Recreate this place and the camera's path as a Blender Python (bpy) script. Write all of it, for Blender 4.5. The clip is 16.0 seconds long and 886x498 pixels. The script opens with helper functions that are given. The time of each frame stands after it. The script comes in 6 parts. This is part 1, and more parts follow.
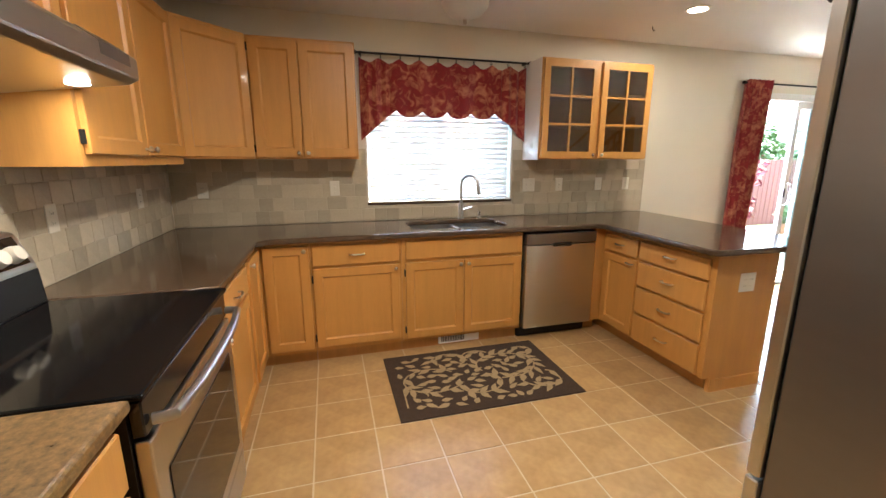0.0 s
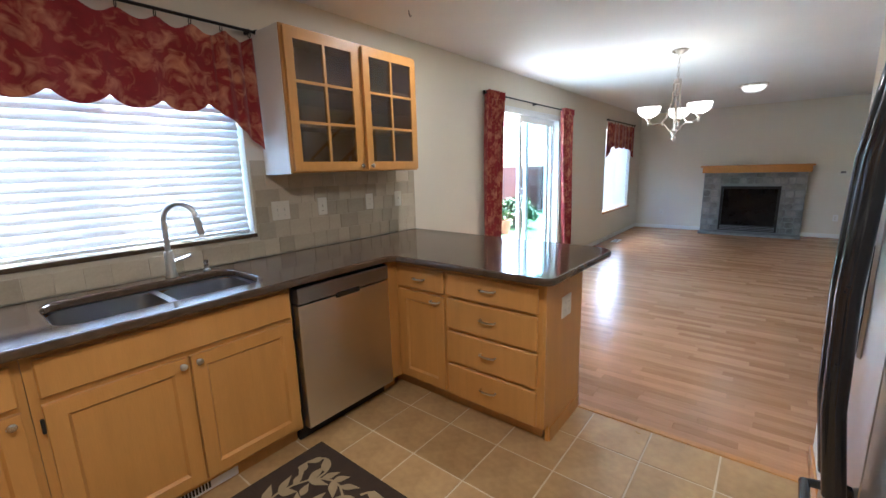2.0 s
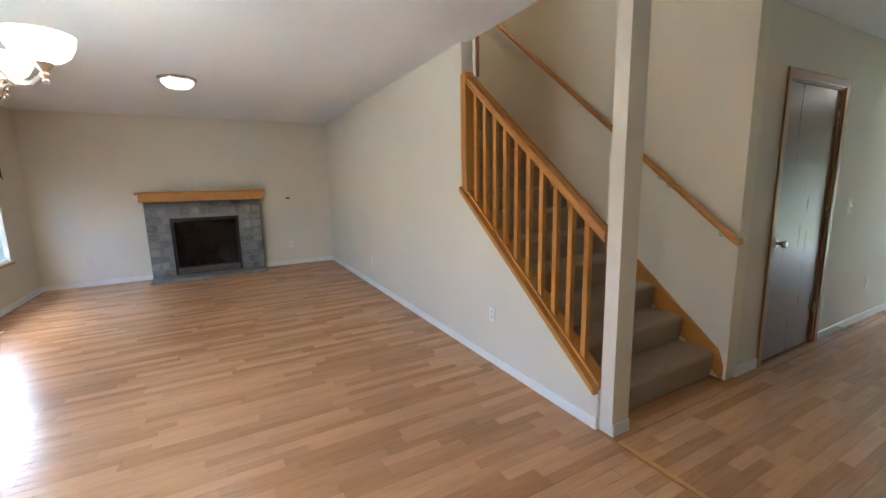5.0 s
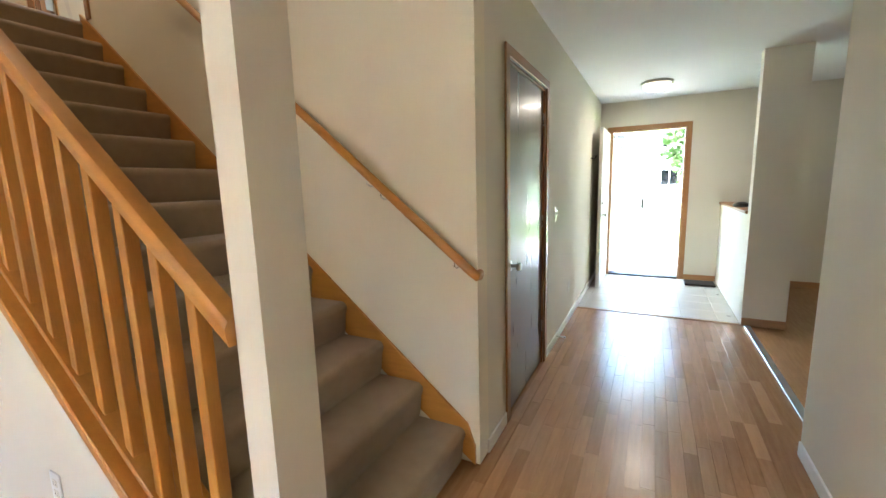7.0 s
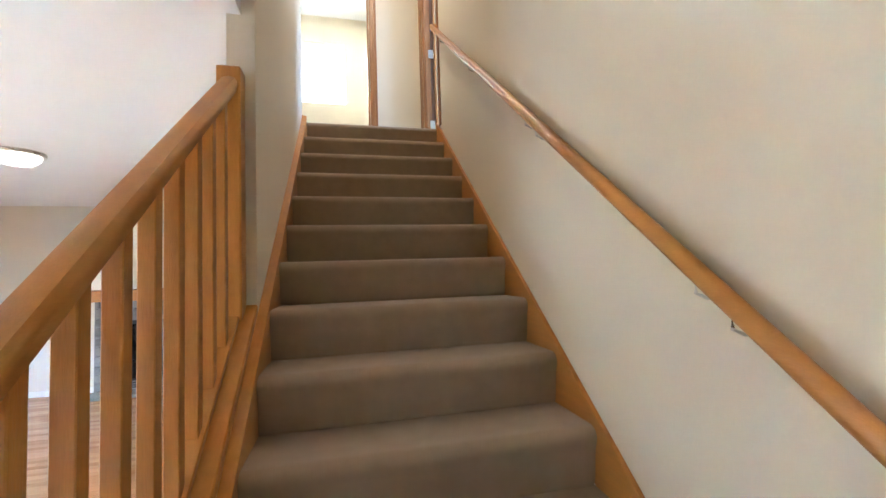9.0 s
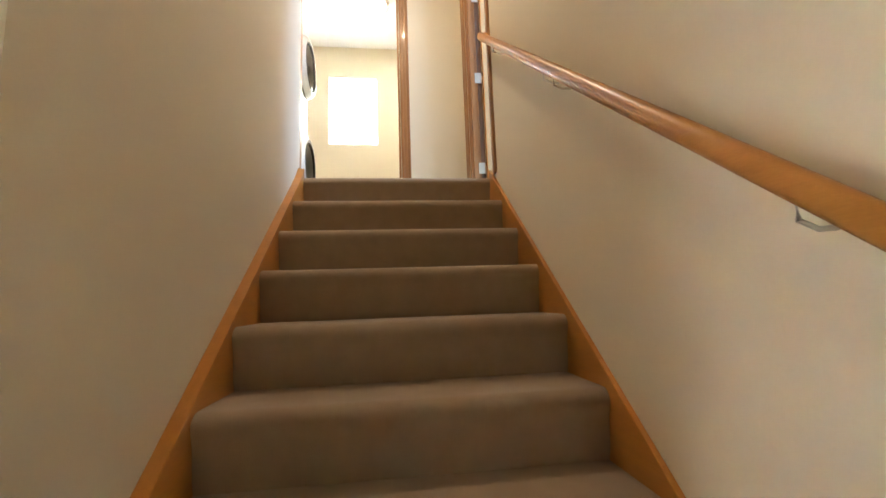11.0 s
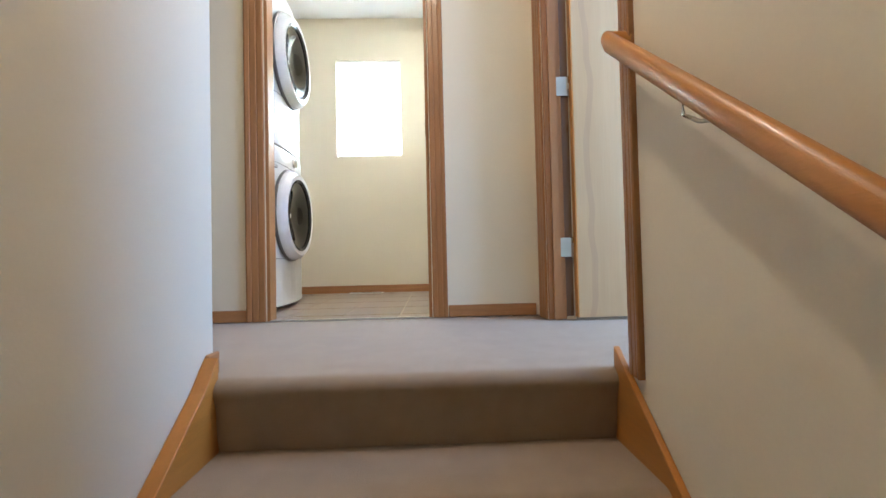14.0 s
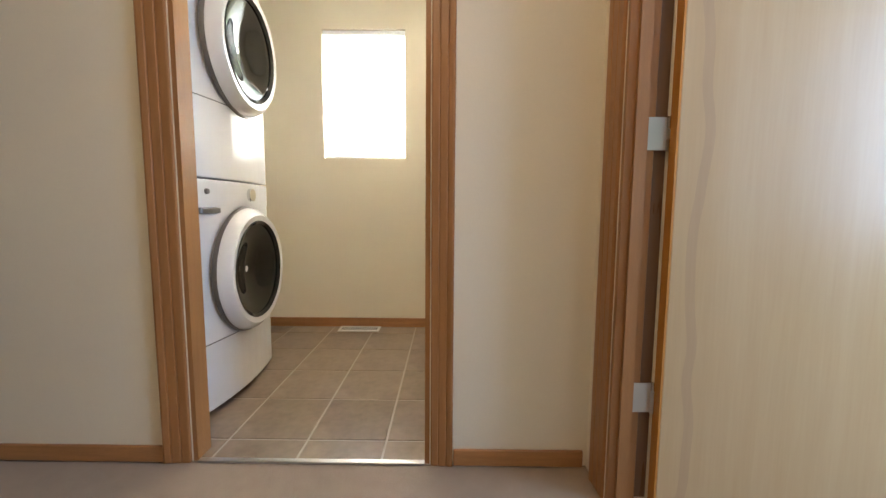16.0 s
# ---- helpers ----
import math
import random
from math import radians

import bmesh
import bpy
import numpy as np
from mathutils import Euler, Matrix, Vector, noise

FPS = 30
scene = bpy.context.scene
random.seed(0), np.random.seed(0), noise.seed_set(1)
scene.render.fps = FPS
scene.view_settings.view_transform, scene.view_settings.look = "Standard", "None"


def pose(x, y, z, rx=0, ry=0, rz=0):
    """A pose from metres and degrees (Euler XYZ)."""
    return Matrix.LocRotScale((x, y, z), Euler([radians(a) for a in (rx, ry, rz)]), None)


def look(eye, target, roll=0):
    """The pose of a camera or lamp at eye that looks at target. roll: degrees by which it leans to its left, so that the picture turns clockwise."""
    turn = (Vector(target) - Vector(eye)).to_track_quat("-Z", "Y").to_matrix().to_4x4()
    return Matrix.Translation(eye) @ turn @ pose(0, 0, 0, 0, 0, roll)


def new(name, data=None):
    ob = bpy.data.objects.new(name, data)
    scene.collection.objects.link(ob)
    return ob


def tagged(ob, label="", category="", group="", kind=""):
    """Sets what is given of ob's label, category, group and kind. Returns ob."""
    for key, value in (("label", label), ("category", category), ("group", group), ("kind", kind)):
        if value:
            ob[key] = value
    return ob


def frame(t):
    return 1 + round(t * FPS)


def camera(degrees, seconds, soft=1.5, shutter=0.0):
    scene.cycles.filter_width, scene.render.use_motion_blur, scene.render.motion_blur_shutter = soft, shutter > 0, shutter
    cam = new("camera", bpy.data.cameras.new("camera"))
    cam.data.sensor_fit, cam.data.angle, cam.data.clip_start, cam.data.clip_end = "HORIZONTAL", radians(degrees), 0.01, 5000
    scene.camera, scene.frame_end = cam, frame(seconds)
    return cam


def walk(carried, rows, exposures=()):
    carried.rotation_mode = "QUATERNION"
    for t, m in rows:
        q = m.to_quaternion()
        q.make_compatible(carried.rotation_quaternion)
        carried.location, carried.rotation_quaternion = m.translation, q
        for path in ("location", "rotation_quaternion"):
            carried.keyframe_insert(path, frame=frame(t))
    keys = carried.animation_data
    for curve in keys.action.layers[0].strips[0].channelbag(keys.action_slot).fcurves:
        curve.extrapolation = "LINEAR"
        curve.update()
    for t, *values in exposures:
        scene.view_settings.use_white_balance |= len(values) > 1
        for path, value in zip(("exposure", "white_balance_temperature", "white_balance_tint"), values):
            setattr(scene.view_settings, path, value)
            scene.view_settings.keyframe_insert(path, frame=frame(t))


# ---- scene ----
cam = camera(94.9, 16.0)
EXPOSURE = [(0.0, 5.35, 5900, 10), (1.0, 5.35, 5900, 10), (1.5, 5.15, 6000, 10), (2.0, 4.9, 5100, 10), (2.5, 4.85, 5700, 10), (3.0, 4.75, 5700, 10), (4.0, 4.5, 5400, 10), (5.0, 5.3, 5600, 10),
            (7.3, 5.9, 6000, 10), (8.0, 6.05, 6000, 10), (8.5, 6.45, 5200, 10), (9.0, 6.35, 5200, 10), (9.5, 6.2, 5400, 10), (12.0, 6.15, 6100, 12), (12.7, 6.05, 5800, 12), (13.5, 5.9, 5400, 10),
            (14.0, 5.85, 5100, 10), (14.5, 5.65, 4950, 10), (15.2, 5.48, 5900, 14), (16.0, 5.36, 6000, 14)]
PATH = [
    (0, (-0.315, 0.636, 1.412), (0.211, 2.518, 0.985), 0.0),
    (0.5, (-0.354, 0.741, 1.405), (0.07, 2.647, 0.974), 0.5),
    (1, (-0.349, 0.997, 1.412), (0.3, 2.838, 0.978), -0.1),
    (1.5, (-0.182, 1.304, 1.409), (0.846, 2.961, 0.966), -0.3),
    (2, (0.075, 1.606, 1.422), (1.6, 2.84, 1.035), -1.6),
    (2.5, (0.413, 1.827, 1.434), (2.26, 2.486, 1.041), -2.4),
    (3, (0.835, 1.962, 1.438), (2.787, 2.194, 1.073), -1.8),
    (3.5, (1.272, 1.966, 1.414), (3.238, 1.909, 1.047), -2.5),
    (4, (1.724, 1.912, 1.405), (3.679, 1.697, 1.04), -1.5),
    (4.5, (2.165, 1.835, 1.398), (4.045, 1.266, 1.018), -2.1),
    (5, (2.543, 1.685, 1.405), (4.279, 0.75, 1.075), -1.3),
    (5.2, (2.675, 1.616, 1.401), (4.28, 0.471, 1.065), -1.9),
    (7.3, (3.248, 0.236, 1.383), (4.146, -1.524, 1.072), -1.5),
    (7.5, (3.266, 0.103, 1.381), (4.406, -1.51, 1.066), -1.8),
    (8, (3.429, -0.169, 1.343), (5.015, -1.372, 1.151), -2.1),
    (8.5, (3.567, -0.376, 1.423), (5.419, -1.102, 1.213), -0.6),
    (9, (3.768, -0.473, 1.465), (5.712, -0.936, 1.566), -1.8),
    (9.5, (4.107, -0.579, 1.534), (6.071, -0.861, 1.785), -2.4),
    (11.8, (5.102, -0.705, 2.258), (7.077, -0.902, 2.5), -1.3),
    (12, (5.18, -0.718, 2.334), (7.163, -0.854, 2.556), -1.1),
    (12.5, (5.379, -0.717, 2.491), (7.368, -0.784, 2.689), -1.2),
    (13, (5.612, -0.729, 2.632), (7.6, -0.849, 2.821), -1.4),
    (13.5, (5.77, -0.717, 2.792), (7.761, -0.765, 2.973), -0.6),
    (14, (5.998, -0.749, 2.961), (7.996, -0.81, 3.006), -1.3),
    (14.5, (6.201, -0.819, 3.158), (8.197, -0.696, 3.121), 0.4),
    (15, (6.411, -0.818, 3.319), (8.409, -0.729, 3.293), -1.5),
    (15.5, (6.606, -0.829, 3.454), (8.599, -0.705, 3.342), -0.8),
    (16, (6.738, -0.806, 3.56), (8.728, -0.789, 3.358), 0.4),
]
walk(cam, [(t, look(eye, target, roll)) for t, eye, target, roll in PATH], EXPOSURE)

# ---- world, sun, exposure ----
ZC = 2.455          # ground floor ceiling
Z2 = 2.66           # upper floor
ZU = 5.2            # upper ceiling
NX = 4.0            # inner face of the garden wall (y)
EX = 10.10          # inner face of the fireplace wall (x)
WX = -1.42          # inner face of the kitchen's range wall (x)
SY = -0.050          # living room side of the stair wall (y)
SI = -0.150         # stair side of the stair wall (y)
SR = -1.253         # stair side wall with the handrail (y)
SB = -1.303         # the same wall past the upper doorway (y)
HX = 3.93           # hall face of the closet wall (x)
FY = -5.95          # inner face of the street wall (y)
RISE, RUN, X1 = 0.19, 0.235, 4.0

world = bpy.data.worlds.new("sky")
scene.world = world
world.use_nodes = True
wn = world.node_tree
sky = wn.nodes.new("ShaderNodeTexSky")
sky.sky_type, sky.sun_disc = "NISHITA", False
sky.sun_elevation, sky.sun_rotation = radians(58), radians(80)
sky.air_density, sky.dust_density = 1.0, 4.0
wn.links.new(sky.outputs[0], wn.nodes["Background"].inputs[0])
wn.nodes["Background"].inputs[1].default_value = 0.15

sun = new("sun", bpy.data.lights.new("sun", "SUN"))
sun.data.energy, sun.data.angle, sun.data.color = 2.0, radians(0.5), (1.0, 0.95, 0.88)
el, az = radians(58), radians(80)
sun.matrix_world = look((0, 0, 20), Vector((0, 0, 20)) - Vector((math.sin(az) * math.cos(el), math.cos(az) * math.cos(el), math.sin(el))))


def lamp(name, x, y, z, watts, radius=0.05, colour=(1.0, 0.87, 0.70), kind="POINT"):
    ob = new(name, bpy.data.lights.new(name, kind))
    ob.location = (x, y, z)
    ob.data.energy, ob.data.color = watts, colour
    if kind == "AREA":
        ob.data.shape, ob.data.size = "DISK", radius
    else:
        ob.data.shadow_soft_size = radius
    return ob


# ---- materials ----
def mat(name, colour, rough=0.5, metal=0.0, vary=0.12, scale=6.0, fine=60.0, bump=0.0, stretch=(1, 1, 1), second=None, coat=0.0,
        spec=0.5, pieces=0.0, rough_vary=0.08, bump_scale=None, sheen=0.0):
    m = bpy.data.materials.new(name)
    m.use_nodes = True
    nt = m.node_tree
    n, l = nt.nodes, nt.links
    b = n["Principled BSDF"]
    b.inputs["Roughness"].default_value, b.inputs["Metallic"].default_value = rough, metal
    b.inputs["Coat Weight"].default_value = coat
    b.inputs["Coat Roughness"].default_value = 0.08
    b.inputs["Specular IOR Level"].default_value = spec
    if sheen:
        b.inputs["Sheen Weight"].default_value = sheen
    tc = n.new("ShaderNodeTexCoord")
    mp = n.new("ShaderNodeMapping")
    mp.inputs["Scale"].default_value = stretch
    l.new(tc.outputs["Object"], mp.inputs["Vector"])
    big, small = n.new("ShaderNodeTexNoise"), n.new("ShaderNodeTexNoise")
    big.inputs["Scale"].default_value, small.inputs["Scale"].default_value = scale, fine
    big.inputs["Detail"].default_value = 4
    l.new(mp.outputs[0], big.inputs["Vector"])
    l.new(mp.outputs[0], small.inputs["Vector"])
    add = n.new("ShaderNodeMath")
    add.operation = "MULTIPLY_ADD"
    l.new(small.outputs["Fac"], add.inputs[0])
    add.inputs[1].default_value = 0.45
    l.new(big.outputs["Fac"], add.inputs[2])
    level = add.outputs[0]
    if pieces:
        oi, ge = n.new("ShaderNodeObjectInfo"), n.new("ShaderNodeNewGeometry")
        s, fr, k = n.new("ShaderNodeMath"), n.new("ShaderNodeMath"), n.new("ShaderNodeMath")
        s.operation, fr.operation, k.operation = "ADD", "FRACT", "MULTIPLY_ADD"
        l.new(oi.outputs["Random"], s.inputs[0])
        l.new(ge.outputs["Random Per Island"], s.inputs[1])
        l.new(s.outputs[0], fr.inputs[0])
        l.new(fr.outputs[0], k.inputs[0])
        k.inputs[1].default_value = pieces
        l.new(level, k.inputs[2])
        level = k.outputs[0]
    mid = 0.725 + pieces / 2
    ramp = n.new("ShaderNodeMapRange")
    ramp.inputs["From Min"].default_value, ramp.inputs["From Max"].default_value = mid - 0.3 - pieces / 2, mid + 0.3 + pieces / 2
    l.new(level, ramp.inputs["Value"])
    mix = n.new("ShaderNodeMix")
    mix.data_type = "RGBA"
    low = tuple(c * (1 - vary) for c in colour)
    high = second or tuple(min(1.0, c * (1 + vary)) for c in colour)
    mix.inputs["A"].default_value, mix.inputs["B"].default_value = (*low, 1), (*high, 1)
    l.new(ramp.outputs[0], mix.inputs["Factor"])
    l.new(mix.outputs["Result"], b.inputs["Base Color"])
    rr = n.new("ShaderNodeMapRange")
    rr.inputs["To Min"].default_value, rr.inputs["To Max"].default_value = max(0.02, rough - rough_vary), min(1, rough + rough_vary)
    l.new(big.outputs["Fac"], rr.inputs["Value"])
    l.new(rr.outputs[0], b.inputs["Roughness"])
    if bump:
        bp = n.new("ShaderNodeBump")
        bp.inputs["Strength"].default_value, bp.inputs["Distance"].default_value = min(1.0, bump), 0.002 * max(1.0, bump)
        src = small
        if bump_scale:
            src = n.new("ShaderNodeTexNoise")
            src.inputs["Scale"].default_value = bump_scale
            src.inputs["Detail"].default_value = 3
            l.new(tc.outputs["Object"], src.inputs["Vector"])
        l.new(src.outputs["Fac"], bp.inputs["Height"])
        l.new(bp.outputs[0], b.inputs["Normal"])
    return m


def emit(name, colour, strength):
    m = bpy.data.materials.new(name)
    m.use_nodes = True
    b = m.node_tree.nodes["Principled BSDF"]
    b.inputs["Base Color"].default_value = (0.85, 0.82, 0.75, 1)
    b.inputs["Roughness"].default_value = 0.25
    b.inputs["Emission Color"].default_value = (*colour, 1)
    b.inputs["Emission Strength"].default_value = strength
    return m


def glass(name, tint=(0.95, 0.98, 0.97), rough=0.0, gloss=0.05):
    m = bpy.data.materials.new(name)
    m.use_nodes = True
    n, l = m.node_tree.nodes, m.node_tree.links
    n.remove(n["Principled BSDF"])
    tr, gl, mx = n.new("ShaderNodeBsdfTransparent"), n.new("ShaderNodeBsdfGlossy"), n.new("ShaderNodeMixShader")
    tr.inputs[0].default_value = (*tint, 1)
    gl.inputs["Roughness"].default_value = rough
    mx.inputs[0].default_value = gloss
    l.new(tr.outputs[0], mx.inputs[1])
    l.new(gl.outputs[0], mx.inputs[2])
    l.new(mx.outputs[0], n["Material Output"].inputs[0])
    return m


PAINT = mat("beige_wall_paint", (0.715, 0.66, 0.545), 0.75, vary=0.03, scale=1.2, fine=160, bump=0.14, bump_scale=170)
PAINT_UP = mat("cream_wall_paint", (0.78, 0.705, 0.545), 0.75, vary=0.03, scale=1.2, fine=160, bump=0.14, bump_scale=170)
CEIL = mat("ceiling_paint", (0.78, 0.77, 0.74), 0.9, vary=0.03, scale=1.5, fine=120, bump=0.3, bump_scale=120)
WHITE = mat("white_trim_paint", (0.80, 0.79, 0.75), 0.4, vary=0.03, scale=3, fine=80)
VINYL = mat("white_vinyl", (0.78, 0.78, 0.77), 0.35, vary=0.02)
MAPLE = mat("honey_maple", (0.54, 0.265, 0.062), 0.38, vary=0.10, scale=3.0, fine=26, stretch=(9, 9, 0.8), bump=0.12, coat=0.15, rough_vary=0.06, pieces=0.12)
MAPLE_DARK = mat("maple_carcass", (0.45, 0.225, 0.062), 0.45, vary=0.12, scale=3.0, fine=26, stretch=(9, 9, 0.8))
OAK = mat("golden_oak", (0.50, 0.215, 0.036), 0.35, vary=0.2, scale=4.0, fine=40, stretch=(9, 9, 0.9), bump=0.25, coat=0.2, pieces=0.15)
OAK_X = mat("golden_oak_along", (0.50, 0.215, 0.036), 0.38, vary=0.16, scale=4.0, fine=40, stretch=(0.9, 9, 9), bump=0.2, coat=0.12, pieces=0.15)
TRIM = mat("stained_trim", (0.335, 0.155, 0.05), 0.4, vary=0.14, scale=4.0, fine=40, stretch=(12, 12, 0.9), bump=0.25, coat=0.1)
TRIM_X = mat("stained_base", (0.38, 0.18, 0.062), 0.4, vary=0.2, scale=4.0, fine=40, stretch=(0.9, 0.9, 12), bump=0.25, coat=0.1)
COUNTER = mat("dark_speckled_solid_surface", (0.078, 0.050, 0.030), 0.09, vary=0.35, scale=25, fine=420, coat=0.0, spec=0.5, rough_vary=0.03)
STEEL = mat("brushed_steel", (0.55, 0.54, 0.52), 0.3, 1.0, vary=0.02, scale=3, fine=160, stretch=(1, 1, 10), rough_vary=0.03)
STEEL_D = mat("dark_steel", (0.20, 0.19, 0.185), 0.32, 0.9, vary=0.03, scale=3, fine=160, stretch=(1, 1, 10), rough_vary=0.03)
NICKEL = mat("satin_nickel", (0.62, 0.58, 0.52), 0.28, 1.0, vary=0.05)
BLACK = mat("black_enamel", (0.012, 0.012, 0.013), 0.12, vary=0.2, scale=8)
BLACK_M = mat("black_metal", (0.010, 0.0095, 0.009), 0.45, vary=0.25, scale=12, spec=0.3)
# Matte black that holds the shade inside the refrigerator's dispenser.
DISPENSER_SHADE = mat("dispenser_shade_black", (0.006, 0.006, 0.006), 0.8, vary=0.2, spec=0.15)
DARK_GLASS = mat("dark_glass", (0.006, 0.006, 0.007), 0.04, vary=0.1, rough_vary=0.02)
COOKTOP = mat("black_ceramic_cooktop", (0.006, 0.006, 0.0065), 0.07, vary=0.2, spec=0.22, rough_vary=0.03)
GLASS = glass("window_glass")
CAB_GLASS = glass("cabinet_glass", (0.72, 0.72, 0.74), gloss=0.12)
TINT_GLASS = glass("tinted_door_glass", (0.82, 0.91, 0.92), gloss=0.06)
TILE = mat("tan_floor_tile", (0.45, 0.262, 0.096), 0.32, vary=0.28, scale=7, fine=30, bump=0.15, pieces=0.25, second=(0.56, 0.365, 0.155), rough_vary=0.1)
GROUT = mat("sand_grout", (0.62, 0.50, 0.33), 0.85, vary=0.1, fine=200)
TILE_L = mat("brown_laundry_tile", (0.22, 0.16, 0.108), 0.35, vary=0.25, scale=7, fine=30, bump=0.15, pieces=0.2, second=(0.36, 0.27, 0.185))
GROUT_L = mat("pale_grout", (0.50, 0.44, 0.36), 0.85, vary=0.1, fine=200)
SPLASH = mat("tumbled_stone_tile", (0.36, 0.30, 0.21), 0.6, vary=0.12, scale=9, fine=90, bump=0.4, pieces=1.1, second=(0.60, 0.515, 0.37))
GROUT_S = mat("stone_grout", (0.50, 0.44, 0.325), 0.85, vary=0.1, fine=200)
LAMINATE = mat("oak_laminate", (0.42, 0.195, 0.080), 0.24, vary=0.24, scale=5, fine=36, stretch=(10, 0.9, 1), pieces=0.9, second=(0.62, 0.345, 0.165), rough_vary=0.06)
CARPET = mat("taupe_carpet", (0.33, 0.245, 0.16), 0.95, vary=0.10, scale=16, fine=500, bump=1.0, bump_scale=420, sheen=0.2)
MAT_BROWN = mat("dark_brown_rug", (0.045, 0.026, 0.015), 0.95, vary=0.25, scale=20, fine=500, bump=0.8, bump_scale=500)
MAT_BEIGE = mat("beige_rug_pile", (0.36, 0.27, 0.145), 0.95, vary=0.15, scale=30, fine=500, bump=0.8, bump_scale=500)
STONE = mat("grey_field_stone", (0.13, 0.125, 0.115), 0.75, vary=0.3, scale=9, fine=70, bump=0.9, bump_scale=40, pieces=0.5, second=(0.36, 0.345, 0.31))
MORTAR = mat("grey_mortar", (0.24, 0.235, 0.225), 0.9, vary=0.15, fine=120, bump=0.6)
BLIND = mat("white_blind_slat", (0.82, 0.82, 0.80), 0.45, vary=0.02)
DOOR_BROWN = mat("brown_door_veneer", (0.155, 0.085, 0.045), 0.3, vary=0.12, scale=3, fine=30, stretch=(9, 9, 0.8), coat=0.2)
PLATE = mat("ivory_plastic", (0.72, 0.68, 0.58), 0.35, vary=0.02)
APPLIANCE = mat("white_appliance", (0.78, 0.78, 0.78), 0.22, vary=0.02, coat=0.2)
CHROME = mat("chrome", (0.75, 0.75, 0.75), 0.08, 1.0, vary=0.03)
SHADE = emit("lit_alabaster_shade", (1.0, 0.86, 0.62), 0.16)
BOWL = emit("lit_frosted_bowl", (1.0, 0.88, 0.66), 0.045)
SHADE_OFF = mat("unlit_frosted_glass", (0.62, 0.62, 0.60), 0.3, vary=0.04)
BULB = emit("lit_bulb", (1.0, 0.85, 0.6), 1.2)


def fabric():
    """Red toile: pale flowers on a wine ground."""
    m = mat("red_floral_cotton", (0.24, 0.016, 0.020), 0.9, vary=0.2, scale=20, fine=300, bump=0.3, sheen=0.3)
    n, l = m.node_tree.nodes, m.node_tree.links
    b = n["Principled BSDF"]
    tc = n.new("ShaderNodeTexCoord")
    a, v = n.new("ShaderNodeTexNoise"), n.new("ShaderNodeTexVoronoi")
    a.inputs["Scale"].default_value, a.inputs["Detail"].default_value, a.inputs["Distortion"].default_value = 14, 6, 1.2
    v.inputs["Scale"].default_value = 8
    l.new(tc.outputs["Object"], a.inputs["Vector"])
    l.new(tc.outputs["Object"], v.inputs["Vector"])
    s = n.new("ShaderNodeMath")
    s.operation = "SUBTRACT"
    l.new(a.outputs["Fac"], s.inputs[0])
    k = n.new("ShaderNodeMath")
    k.operation = "MULTIPLY"
    k.inputs[1].default_value = 0.30
    l.new(v.outputs["Distance"], k.inputs[0])
    l.new(k.outputs[0], s.inputs[1])
    r = n.new("ShaderNodeMapRange")
    r.inputs["From Min"].default_value, r.inputs["From Max"].default_value = 0.30, 0.56
    l.new(s.outputs[0], r.inputs["Value"])
    mix = n.new("ShaderNodeMix")
    mix.data_type = "RGBA"
    old = b.inputs["Base Color"].links[0].from_socket
    l.new(r.outputs[0], mix.inputs["Factor"])
    l.new(old, mix.inputs["A"])
    mix.inputs["B"].default_value = (0.52, 0.21, 0.11, 1)
    l.new(mix.outputs["Result"], b.inputs["Base Color"])
    return m


FABRIC = fabric()


# ---- building helpers ----
def box(bm, x0, y0, z0, x1, y1, z1):
    x0, x1, y0, y1, z0, z1 = min(x0, x1), max(x0, x1), min(y0, y1), max(y0, y1), min(z0, z1), max(z0, z1)
    v = [bm.verts.new(p) for p in ((x0, y0, z0), (x1, y0, z0), (x1, y1, z0), (x0, y1, z0), (x0, y0, z1), (x1, y0, z1), (x1, y1, z1), (x0, y1, z1))]
    for f in ((0, 3, 2, 1), (4, 5, 6, 7), (0, 1, 5, 4), (1, 2, 6, 5), (2, 3, 7, 6), (3, 0, 4, 7)):
        bm.faces.new([v[i] for i in f])
    return bm


def bx(x0, y0, z0, x1, y1, z1, bevel=0.0, segments=1):
    bm = box(bmesh.new(), x0, y0, z0, x1, y1, z1)
    if bevel:
        bmesh.ops.bevel(bm, geom=bm.edges[:], offset=bevel, segments=segments, affect="EDGES", profile=0.5)
    return bm


def lathe(profile, x=0, y=0, z=0, n=24, axis="Z"):
    """A turned shape from rows of radius and height."""
    bm = bmesh.new()
    rings = []
    for r, h in profile:
        ring = []
        for i in range(n):
            a = 2 * math.pi * i / n
            c, s = r * math.cos(a), r * math.sin(a)
            p = {"Z": (c, s, h), "Y": (c, h, s), "X": (h, c, s)}[axis]
            ring.append(bm.verts.new((p[0] + x, p[1] + y, p[2] + z)))
        rings.append(ring)
    for a, b in zip(rings, rings[1:]):
        for i in range(n):
            bm.faces.new((a[i], a[(i + 1) % n], b[(i + 1) % n], b[i]))
    for ring, (r, _) in ((rings[0], profile[0]), (rings[-1], profile[-1])):
        if r < 0.05:
            bm.faces.new(ring)
    bmesh.ops.remove_doubles(bm, verts=bm.verts[:], dist=1e-5)
    bmesh.ops.recalc_face_normals(bm, faces=bm.faces[:])
    return bm


